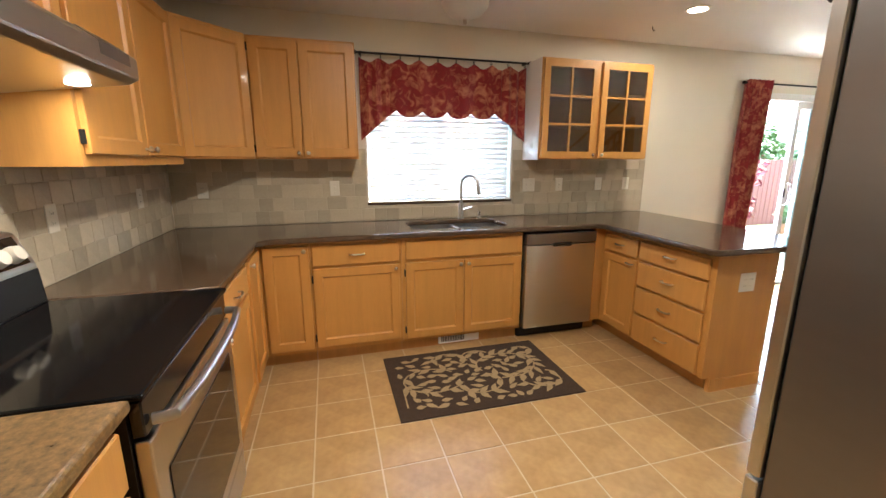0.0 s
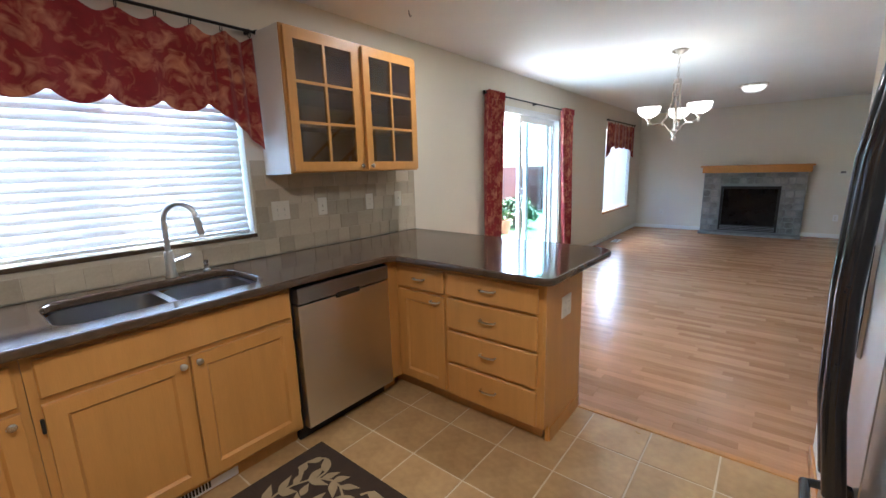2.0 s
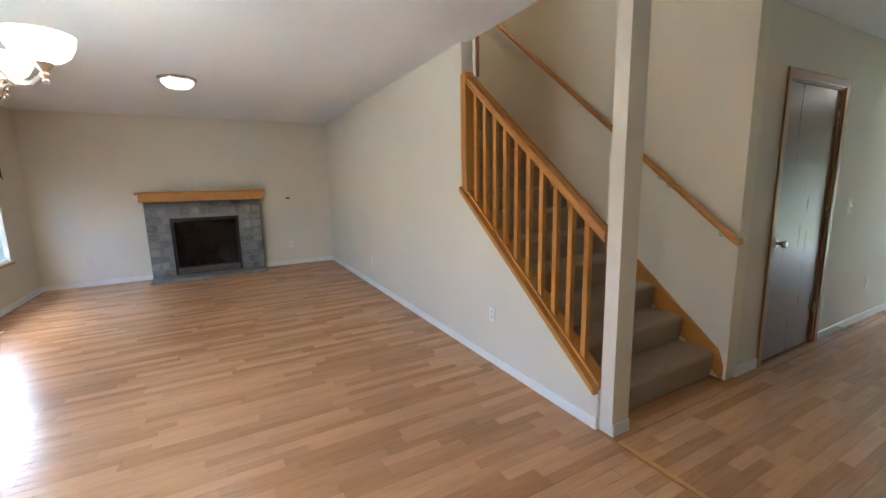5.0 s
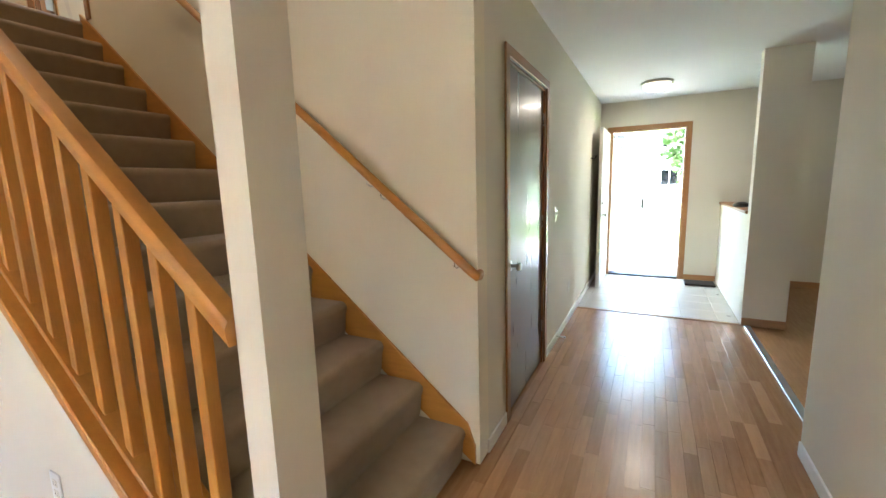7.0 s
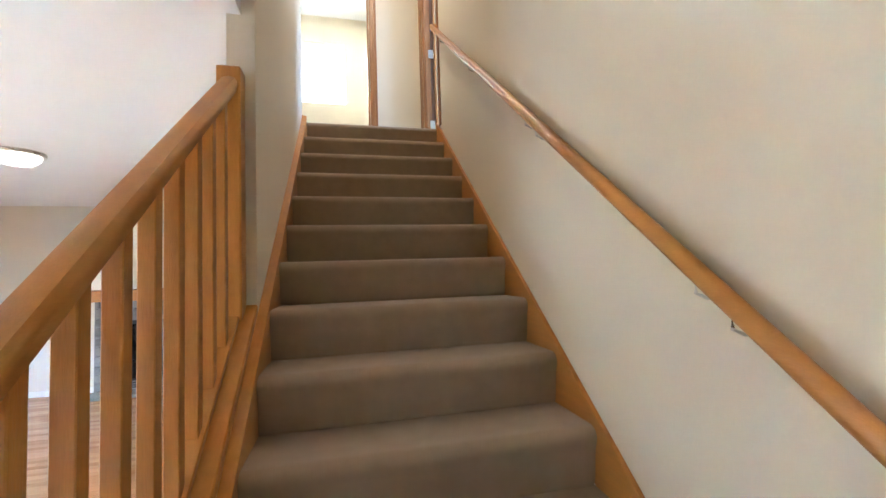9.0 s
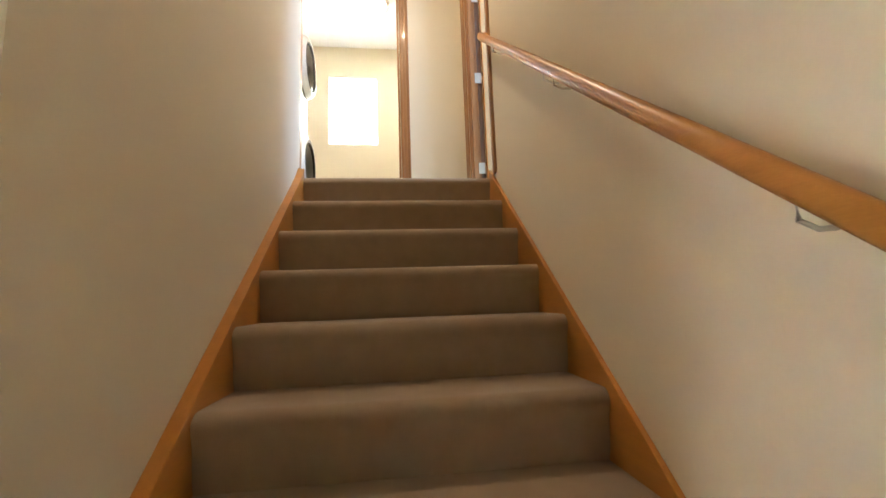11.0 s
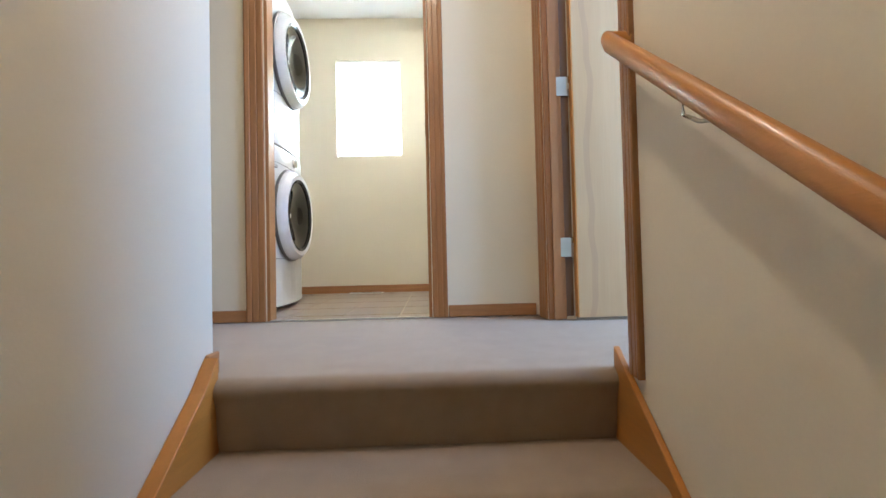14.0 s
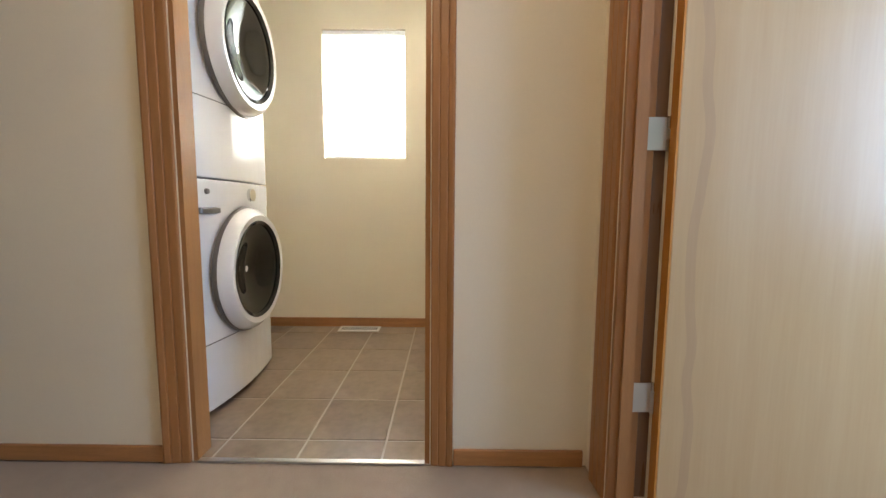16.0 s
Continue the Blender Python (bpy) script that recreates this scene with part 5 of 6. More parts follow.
# Laundry doorway and the doorway beside the landing
def moulding(axis, a0, a1, z0, z1, at, out, t=0.016):
    """One upright or level casing board with a rounded outer edge, two grooves and a thin inner edge."""
    lo, hi = (a0, a1) if a0 < a1 else (a1, a0)
    w = hi - lo
    prof = [(0.0, 0.0006), (0.0, 0.5), (0.04, 0.62), (0.30, 0.68), (0.34, 0.50), (0.38, 0.68), (0.66, 0.80), (0.70, 0.62), (0.74, 0.82), (0.90, 1.0), (0.97, 0.94), (1.0, 0.80), (1.0, 0.0006)]
    if a0 > a1:
        prof = [(1 - u, d) for u, d in reversed(prof)]
    bm = prism([(lo + w * u, at + out * t * d) if axis == "x" else (at + out * t * d, lo + w * u) for u, d in prof], "Z", z0, z1)
    return setting("casing", bm, TRIM, "stained wooden door casing with a grooved profile", "trim")


moulding("y", LDOOR[1] + 0.004, LDOOR[1] + 0.098, Z2, LDOOR[3] + 0.12, 8.09, -1, 0.018)
moulding("y", LDOOR[0] - 0.004, LDOOR[0] - 0.080, Z2, LDOOR[3] + 0.08, 8.09, -1)
setting("casing_head", bx(8.074, LDOOR[0] - 0.003, LDOOR[3] + 0.004, 8.0895, LDOOR[1] + 0.003, LDOOR[3] + 0.075, 0.003), TRIM, "stained wooden head casing", "trim")
jamb("jamb_laundry", "y", LDOOR[0] + 0.0005, LDOOR[1] - 0.0005, Z2, LDOOR[3] - 0.0005, 8.0905, 8.1695, TRIM)
setting("threshold_laundry", bx(8.082, LDOOR[0] + 0.017, Z2 - 0.003, 8.105, LDOOR[1] - 0.017, Z2 + 0.006, 0.002), STEEL, "metal carpet strip", "threshold")
part("strike_plate", bx(8.12, LDOOR[0] + 0.0166, 3.62, 8.15, LDOOR[0] + 0.018, 3.70), NICKEL, tagged(thing("strike", 8.18, LDOOR[0], 3.6, "nickel strike plate on the laundry jamb", "plate")))
moulding("x", BDOOR[0] - 0.004, BDOOR[0] - 0.066, Z2, BDOOR[3] + 0.062, SR, 1)
moulding("x", BDOOR[1] + 0.004, BDOOR[1] + 0.10, Z2, BDOOR[3] + 0.062, SB, 1)
setting("casing_head", bx(BDOOR[0] - 0.003, SR + 0.0005, BDOOR[3] + 0.004, BDOOR[1] - 0.002, SR + 0.015, BDOOR[3] + 0.062, 0.003), TRIM, "stained wooden head casing", "trim")
JT = 0.016
setting("jamb_bedroom", bx(BDOOR[0] + 0.0005, SR - 0.186, Z2, BDOOR[0] + JT, SR - 0.0005, BDOOR[3] - 0.0005, 0.002), TRIM, "stained wooden door jamb", "trim")
setting("jamb_bedroom", bx(BDOOR[1] - JT, SB - 0.085, Z2, BDOOR[1] - 0.0005, SB - 0.0005, BDOOR[3] - 0.0005, 0.002), TRIM, "stained wooden door jamb", "trim")
setting("jamb_bedroom", bx(BDOOR[0] + JT + 0.0005, SR - 0.186, BDOOR[3] - JT, BDOOR[1] - JT - 0.0005, SR - 0.0005, BDOOR[3] - 0.0005, 0.002), TRIM, "stained wooden door jamb", "trim")
# Dark brown strip that stands in for the shadow in the hinge gap.
setting("jamb_gap_shade", bx(BDOOR[1] - 0.004, -1.4264, Z2 + 0.012, BDOOR[1] - 0.0005, -1.3885, BDOOR[3] - 0.02), DOOR_BROWN, "dark strip for the shaded gap between jamb and open door", "trim")
setting("door_stop", cells([BDOOR[1] - 0.028, BDOOR[1] - 0.0165], [Z2, BDOOR[3] - 0.02], lambda u, v: False, lambda u, v, d: (u, d, v), SB - 0.06, SB - 0.025), TRIM, "door stop strip", "trim")
STREAK = 0.29
VEN = mat("pale_birch_door", (0.47, 0.315, 0.155), 0.35, vary=0.02, scale=2.0, fine=18, stretch=(7, 7, 0.35), coat=0.15, second=(0.52, 0.365, 0.195))
vn, vl = VEN.node_tree.nodes, VEN.node_tree.links
tc_, sp_, nz_ = vn.new("ShaderNodeTexCoord"), vn.new("ShaderNodeSeparateXYZ"), vn.new("ShaderNodeTexNoise")
nz_.noise_dimensions, nz_.inputs["Scale"].default_value, nz_.inputs["Detail"].default_value = "1D", 1.4, 2
vl.new(tc_.outputs["Object"], sp_.inputs[0])
vl.new(sp_.outputs["Z"], nz_.inputs["W"])
ad_, ab_, mr_ = vn.new("ShaderNodeMath"), vn.new("ShaderNodeMath"), vn.new("ShaderNodeMapRange")
ad_.operation, ad_.inputs[1].default_value = "MULTIPLY_ADD", 0.16
vl.new(nz_.outputs["Fac"], ad_.inputs[0])
vl.new(sp_.outputs["Y"], ad_.inputs[2])
ab_.operation, ab_.inputs[1].default_value, ab_.inputs[2].default_value = "COMPARE", STREAK, 0.014
vl.new(ad_.outputs[0], ab_.inputs[0])
mr_.inputs["To Max"].default_value = 0.26
vl.new(ab_.outputs[0], mr_.inputs["Value"])
mxs = vn.new("ShaderNodeMix")
mxs.data_type = "RGBA"
pb = vn["Principled BSDF"]
vl.new(pb.inputs["Base Color"].links[0].from_socket, mxs.inputs["A"])
mxs.inputs["B"].default_value = (0.30, 0.19, 0.12, 1)
vl.new(mr_.outputs[0], mxs.inputs["Factor"])
vl.new(mxs.outputs["Result"], pb.inputs["Base Color"])
d = tagged(thing("door_4", 7.88, -1.7, Z2, "pale birch flush door standing open into the bedroom", "door"), kind="structure")
part("leaf", bx(7.870, -2.200, Z2 + 0.012, 7.905, -1.4325, Z2 + 2.03, 0.002), VEN, d)
part("edge_band", bx(7.8695, -1.432, Z2 + 0.012, 7.9055, -1.4265, Z2 + 2.03), OAK, d)
for z in (3.0, 3.77, 4.5):
    part("hinge", bx(7.9065, -1.4265, z - 0.045, 7.9095, -1.345, z + 0.045), STEEL, d, "nickel hinge")
    part("hinge_pin", tube([(7.9065, -1.4235, z - 0.048), (7.9065, -1.4235, z + 0.048)], 0.006, 8), NICKEL, d)

# ---- baseboards ----
def base(x0, y0, x1, y1, z, material, h=0.075, t=0.012):
    x0, x1, y0, y1 = min(x0, x1), max(x0, x1), min(y0, y1), max(y0, y1)
    return setting("baseboard", bx(x0, y0, z, x1, y1, z + h, 0.003), material, "painted baseboard" if material is WHITE else "stained wooden baseboard", "baseboard")


g = 0.0006
base(5.75, NX - g, EX - g, NX - 0.012, 0, WHITE)
base(2.65, NX - g, 4.02, NX - 0.012, 0, WHITE)
base(EX - g, 2.71, EX - 0.012, NX - 0.013, 0, WHITE)
base(EX - g, SY + 0.013, EX - 0.012, 1.12, 0, WHITE)
base(3.986, SY + g, EX - g, SY + 0.012, 0, WHITE)
base(3.900 - g, -0.199, 3.888, -0.068, 0, WHITE)
base(1.79, 1.33 + g, 2.51, 1.342, 0, OAK_X)
base(HX - g, -1.643, HX - 0.012, SR - 0.10, 0, WHITE)
base(HX - g, FY + g, HX - 0.012, -2.618, 0, WHITE)
base(2.51 + g, -1.99, 2.522, 1.32, 0, WHITE)
base(2.432, FY + 0.001, 2.80, FY + 0.012, 0, TRIM_X)
base(2.10, -4.09 + g, 2.43, -4.078, 0, TRIM_X)
base(WX, FY + 0.001, 2.28, FY + 0.012, 0, TRIM_X)
base(8.09 - g, 0.184, 8.078, 2.59, Z2, TRIM_X, 0.06)
base(8.09 - g, SB + 0.016, 8.078, -0.836, Z2, TRIM_X, 0.06)
base(9.74 - g, -0.92, 9.728, 0.92, Z2, TRIM_X, 0.07)
base(7.13 + g, SY, 7.142, 2.59, Z2, TRIM_X, 0.06)
base(7.087, SI - g, 7.143, SI - 0.012, Z2, TRIM_X, 0.06)
setting("threshold_kitchen", bx(2.275, 1.344, -0.001, 2.315, 2.382, 0.009, 0.003), OAK, "wooden strip between tile and laminate", "threshold")
setting("threshold_hall", bx(2.525, -0.075, -0.001, 3.845, -0.045, 0.007, 0.002), OAK_X, "wooden strip across the hall floor", "threshold")
setting("threshold_front_room", bx(2.36, -4.07, -0.001, 2.41, -2.02, 0.008, 0.002), STEEL, "pale metal strip on the floor", "threshold")
setting("threshold_entry", bx(2.44, -4.11, 0.0, HX - 0.013, -4.08, 0.008, 0.002), TRIM_X, "dark strip at the entry tile", "threshold")

# ---- laundry ----
def laundry_machine(z, hgt, name, label):
    m = thing(name, 8.66, 0.5, z, label, "appliance", "stacked laundry machines")
    x0, x1, yf = 8.33, 9.00, 0.195
    outline = [(x0, 0.92), (x0, yf + 0.03)] + [(x0 + (x1 - x0) * i / 10, yf - 0.035 * math.sin(math.pi * i / 10)) for i in range(11)] + [(x1, yf + 0.03), (x1, 0.92)]
    foot = 0.03 if z < Z2 + 0.5 else 0.006
    part("cabinet", prism(outline, "Z", z + foot, z + hgt, 0.004), APPLIANCE, m)
    part("plinth", bx(x0 + 0.02, yf + 0.05, z, x1 - 0.02, 0.90, z + foot - 0.0005), BLACK_M, m)
    cx, cz = (x0 + x1) / 2 + 0.02, z + 0.60
    k = 1.1
    yd = yf - 0.032
    dr = part("door_ring", lathe([(k * 0.262, yd), (k * 0.265, yd - 0.02), (k * 0.258, yd - 0.045), (k * 0.235, yd - 0.070), (k * 0.212, yd - 0.066), (k * 0.206, yd - 0.045), (k * 0.206, yd)], cx, 0, cz, 40, "Y"), APPLIANCE, m, "rounded white door ring", smooth=True)
    part("trim_ring", lathe([(k * 0.266, yd + 0.004), (k * 0.272, yd - 0.004), (k * 0.270, yd - 0.016), (k * 0.264, yd - 0.018)], cx, 0, cz, 40, "Y"), STEEL_D, dr, "grey trim ring", smooth=True)
    part("door_glass", lathe([(k * 0.207, yd - 0.03), (k * 0.203, yd - 0.055), (k * 0.165, yd - 0.050), (k * 0.10, yd - 0.02), (k * 0.04, yd - 0.004), (0.001, yd - 0.002)], cx, 0, cz, 40, "Y"), DARK_GLASS, dr, "dark domed door glass", smooth=True)
    part("door_rim", lathe([(k * 0.213, yd - 0.064), (k * 0.209, yd - 0.070), (k * 0.196, yd - 0.060), (k * 0.196, yd - 0.05)], cx, 0, cz, 40, "Y"), BLACK, dr, smooth=True)
    return m, x0, x1, yf


m, x0, x1, yf = laundry_machine(Z2, 1.01, "washing_machine", "white front-loading washing machine under the dryer")
part("control_fascia", prism([(x0 + 0.01 + (x1 - x0 - 0.02) * i / 10, yf - 0.006 - 0.035 * math.sin(math.pi * i / 10)) for i in range(11)] + [(x1 - 0.01, yf + 0.05), (x0 + 0.01, yf + 0.05)], "Z", Z2 + 0.905, Z2 + 1.005), APPLIANCE, m)
part("drawer_pull", bx(x0 + 0.03, yf - 0.024, Z2 + 0.868, x0 + 0.17, yf + 0.0, Z2 + 0.895, 0.004), STEEL_D, m, "grey detergent drawer grip")
part("dial", lathe([(0.032, yf - 0.035), (0.030, yf - 0.055), (0.001, yf - 0.057)], x0 + 0.40, 0, Z2 + 0.955, 20, "Y"), CHROME, m, smooth=True)
part("button", lathe([(0.012, yf - 0.02), (0.011, yf - 0.03), (0.001, yf - 0.031)], x0 + 0.07, 0, Z2 + 0.96, 12, "Y"), STEEL_D, m, smooth=True)
part("kick_seam", prism([(x0 + 0.002 + (x1 - x0 - 0.004) * i / 10, yf - 0.002 - 0.035 * math.sin(math.pi * i / 10)) for i in range(11)] + [(x1, yf + 0.02), (x0, yf + 0.02)], "Z", Z2 + 0.318, Z2 + 0.322), STEEL_D, m)
m, x0, x1, yf = laundry_machine(Z2 + 1.012, 1.0, "dryer", "white front-loading dryer stacked on the washer")
part("panel_seam", prism([(x0 + 0.002 + (x1 - x0 - 0.004) * i / 10, yf - 0.002 - 0.035 * math.sin(math.pi * i / 10)) for i in range(11)] + [(x1, yf + 0.02), (x0, yf + 0.02)], "Z", Z2 + 1.02 + 0.318, Z2 + 1.02 + 0.322), STEEL_D, m)

w = tagged(thing("window_3", 9.8, -0.2, LAUW[2], "small laundry window with a bright white shade", "window"), kind="structure")
part("window_frame", cells([LAUW[0], LAUW[0] + 0.03, LAUW[1] - 0.03, LAUW[1]], [LAUW[2], LAUW[2] + 0.03, LAUW[3] - 0.03, LAUW[3]], lambda u, v: LAUW[0] + 0.03 < u < LAUW[1] - 0.03 and LAUW[2] + 0.03 < v < LAUW[3] - 0.03, lambda u, v, d: (d, u, v), 9.90, 9.95), VINYL, w)
p = part("pane", bx(9.925, LAUW[0] + 0.03, LAUW[2] + 0.03, 9.93, LAUW[1] - 0.03, LAUW[3] - 0.03), GLASS, w)
p.visible_shadow = False
SHADEM = bpy.data.materials.new("translucent_white_shade")
SHADEM.use_nodes = True
sn = SHADEM.node_tree
tl, df, mx = sn.nodes.new("ShaderNodeBsdfTranslucent"), sn.nodes.new("ShaderNodeBsdfDiffuse"), sn.nodes.new("ShaderNodeMixShader")
tl.inputs[0].default_value = df.inputs[0].default_value = (0.85, 0.85, 0.83, 1)
mx.inputs[0].default_value = 0.35
sn.links.new(tl.outputs[0], mx.inputs[1])
sn.links.new(df.outputs[0], mx.inputs[2])
sn.links.new(mx.outputs[0], sn.nodes["Material Output"].inputs[0])
s = thing("roller_shade", 9.83, -0.13, LAUW[2], "white shade pulled down over the laundry window", "shade")
part("cloth", bx(9.776, LAUW[0] + 0.008, LAUW[2] + 0.02, 9.778, LAUW[1] - 0.008, LAUW[3] - 0.03), SHADEM, s)
part("head_rail", bx(9.755, LAUW[0] + 0.004, LAUW[3] - 0.03, 9.795, LAUW[1] - 0.004, LAUW[3] - 0.002, 0.003), BLIND, s)
part("bottom_rail", bx(9.768, LAUW[0] + 0.006, LAUW[2] + 0.004, 9.786, LAUW[1] - 0.006, LAUW[2] + 0.0195, 0.003), BLIND, s)

lw = lamp("laundry_window_light", 9.87, -0.205, 4.36, 0.78, 0.55, (0.92, 0.96, 1.0), "AREA")
lw.data.shape, lw.data.size, lw.data.size_y = "RECTANGLE", 0.85, 0.55
lw.matrix_world = look((9.87, -0.205, 4.36), (9.0, -0.205, 4.36))
lw = lamp("bedroom_window_light", 7.1, -3.53, Z2 + 1.45, 2.3, 1.2, (0.54, 0.72, 1.0), "AREA")
lw.data.shape, lw.data.size, lw.data.size_y = "RECTANGLE", 1.4, 1.35
lw.matrix_world = look((7.1, -3.53, Z2 + 1.45), (7.1, 0.0, Z2 + 1.3))

# ---- plates, vents, small fixtures ----
def plate(kind, label, axis, a, z, at, s, gangs=1, toggles=False, material=None):
    """A cover plate on a wall. axis: the wall's normal; s: the side that it faces."""
    t = thing(kind, *((a, at, z - 0.06) if axis == "y" else (at, a, z - 0.06)), label, "switch" if toggles else "outlet", "wall plates")
    w = 0.036 + 0.023 * (gangs - 1)
    B = (lambda u0, z0, d0, u1, z1, d1, bev=0.0: bx(a + u0, at + s * d0, z + z0, a + u1, at + s * d1, z + z1, bev)) if axis == "y" else (lambda u0, z0, d0, u1, z1, d1, bev=0.0: bx(at + s * d0, a + u0, z + z0, at + s * d1, a + u1, z + z1, bev))
    part("cover", B(-w, -0.058, 0.0006, w, 0.058, 0.006, 0.0022), material or PLATE, t)
    for k in range(gangs):
        u = (k - (gangs - 1) / 2) * 0.046
        if toggles:
            part("toggle", B(u - 0.005, -0.004, 0.006, u + 0.005, 0.016, 0.019, 0.002), NICKEL if material is WHITE else PLATE, t)
            for zz in (-0.03, 0.03):
                part("screw", B(u - 0.003, zz - 0.003, 0.006, u + 0.003, zz + 0.003, 0.0068), NICKEL, t)
        else:
            for zz in (-0.02, 0.02):
                r = part("socket", B(u - 0.016, zz - 0.013, 0.006, u + 0.016, zz + 0.013, 0.0075, 0.0006), PLATE, t)
                part("slot", B(u - 0.008, zz - 0.005, 0.0075, u - 0.006, zz + 0.005, 0.0078), BLACK_M, r)
                part("slot", B(u + 0.006, zz - 0.005, 0.0075, u + 0.008, zz + 0.005, 0.0078), BLACK_M, r)
    return t


SP = NX - 0.0095
for a, gn, tg in ((-1.20, 1, False), (-0.266, 1, True), (1.42, 2, True), (1.725, 1, True), (2.145, 1, False), (2.45, 1, True)):
    plate("light_switch" if tg else "wall_outlet", "ivory switch plate on the stone backsplash" if tg else "ivory outlet plate on the stone backsplash", "y", a, 1.194, SP, -1, gn, tg)
plate("wall_outlet", "ivory outlet plate on the stone backsplash", "x", 2.651, 1.18, WX + 0.0095, 1)
plate("wall_outlet", "ivory outlet plate on the stone backsplash", "x", 3.483, 1.187, WX + 0.0095, 1)
plate("wall_outlet", "white sideways outlet on the peninsula end", "y", 2.06, 0.70, 2.392, -1, 2)
plate("light_switch", "white double switch plate with grey toggles", "y", 2.405, 1.14, 1.33, 1, 2, True, WHITE)
plate("wall_outlet", "white outlet low on the fireplace wall", "x", 0.674, 0.363, EX, -1, 1, False, WHITE)
plate("wall_outlet", "beige outlet low on the fireplace wall", "x", 3.476, 0.359, EX, -1)
plate("wall_outlet", "white outlet low on the stair wall", "y", 7.813, 0.35, SY, 1, 1, False, WHITE)
plate("wall_outlet", "white outlet low on the stair wall", "y", 4.995, 0.396, SY, 1, 1, False, WHITE)
plate("light_switch", "ivory switch plate in the hall", "x", -2.95, 1.12, HX, -1, 1, True)
plate("wall_outlet", "ivory outlet in the hall", "x", -3.6, 0.36, HX, -1)
t = thing("thermostat", EX - 0.01, 0.662, 1.11, "small beige thermostat on the fireplace wall", "thermostat")
part("case", bx(EX - 0.026, 0.60, 1.115, EX - 0.001, 0.725, 1.205, 0.006), PLATE, t)
part("display", bx(EX - 0.0275, 0.63, 1.155, EX - 0.0262, 0.70, 1.19), STEEL_D, t)


def floor_vent(x, y, z, along, label, material):
    v = thing("floor_register", x, y, z, label, "vent", "floor registers")
    L, W = (0.15, 0.06) if along == "x" else (0.06, 0.15)
    part("plate", bx(x - L, y - W, z + 0.0005, x + L, y + W, z + 0.006, 0.002), material, v)
    for i in range(16):
        u = -0.125 + i * 0.0167
        if along == "x":
            part("slot", bx(x + u - 0.004, y - 0.035, z + 0.0061, x + u + 0.004, y + 0.035, z + 0.0066), BLACK_M, v)
        else:
            part("slot", bx(x - 0.035, y + u - 0.004, z + 0.0061, x + 0.035, y + u + 0.004, z + 0.0066), BLACK_M, v)


floor_vent(7.98, 3.80, 0.0, "x", "pale floor register by the window", PLATE)
floor_vent(5.15, 3.78, 0.0, "x", "pale floor register by the garden door", PLATE)
floor_vent(9.66, -0.17, Z2 + 0.003, "y", "white floor register on the laundry tiles", WHITE)
d = thing("wall_door_stop", HX - 0.02, -3.0, 0.05, "white door stop on the hall baseboard", "door stop")
part("rod", lathe([(0.012, -0.013), (0.006, -0.02), (0.006, -0.07), (0.011, -0.075), (0.011, -0.09), (0.001, -0.091)], HX, -3.0, 0.055, 10, "X"), WHITE, d, smooth=True)
h = thing("ceiling_hook", 2.25, 3.75, ZC - 0.03, "small bronze plant hook in the ceiling", "hook")
part("hook", tube([(2.25, 3.6, ZC - 0.001), (2.25, 3.6, ZC - 0.02), (2.262, 3.6, ZC - 0.034), (2.274, 3.6, ZC - 0.026)], 0.003, 6), BLACK_M, h)

# ---- rug ----
rug = thing("kitchen_rug", 0.57, 3.0, 0.003, "dark brown kitchen rug with beige leaf pattern", "rug")
RX0, RX1, RY0, RY1 = -0.006, 1.158, 2.592, 3.355
part("ground", bx(RX0, RY0, 0.0035, RX1, RY1, 0.010, 0.002), MAT_BROWN, rug)
rs = random.Random(11)
bm = bmesh.new()


def leaf_at(bm, x, y, a, L, W):
    pts = []
    for u, w in ((0, 0), (0.10, 0.20), (0.30, 0.46), (0.48, 0.48), (0.74, 0.27), (1, 0.02), (0.72, -0.22), (0.48, -0.44), (0.28, -0.44), (0.10, -0.22)):
        px, py = u * L, w * W
        pts.append(bm.verts.new((x + px * math.cos(a) - py * math.sin(a), y + px * math.sin(a) + py * math.cos(a), 0.0125)))
    f = bm.faces.new(pts)
    if f.normal.z < 0:
        f.normal_flip()


def vine(bm, pts, w=0.010):
    prev = None
    for i, (x, y) in enumerate(pts):
        x2, y2 = pts[min(i + 1, len(pts) - 1)]
        x1, y1 = pts[max(i - 1, 0)]
        n = math.hypot(x2 - x1, y2 - y1) or 1
        ox, oy = -(y2 - y1) / n * w / 2, (x2 - x1) / n * w / 2
        cur = (bm.verts.new((x + ox, y + oy, 0.012)), bm.verts.new((x - ox, y - oy, 0.012)))
        if prev:
            bm.faces.new((prev[0], prev[1], cur[1], cur[0]))
        prev = cur


m_ = 0.060
inside = lambda x, y: RX0 + m_ < x < RX1 - m_ and RY0 + m_ < y < RY1 - m_
spots = []


def try_leaf(x, y, a, L, W):
    ex, ey = x + L * math.cos(a), y + L * math.sin(a)
    cx, cy = (x + ex) / 2, (y + ey) / 2
    if inside(ex, ey) and inside(x, y) and all(math.hypot(cx - p, cy - q) > 0.057 for p, q in spots):
        spots.append((cx, cy))
        leaf_at(bm, x, y, a, L, W)


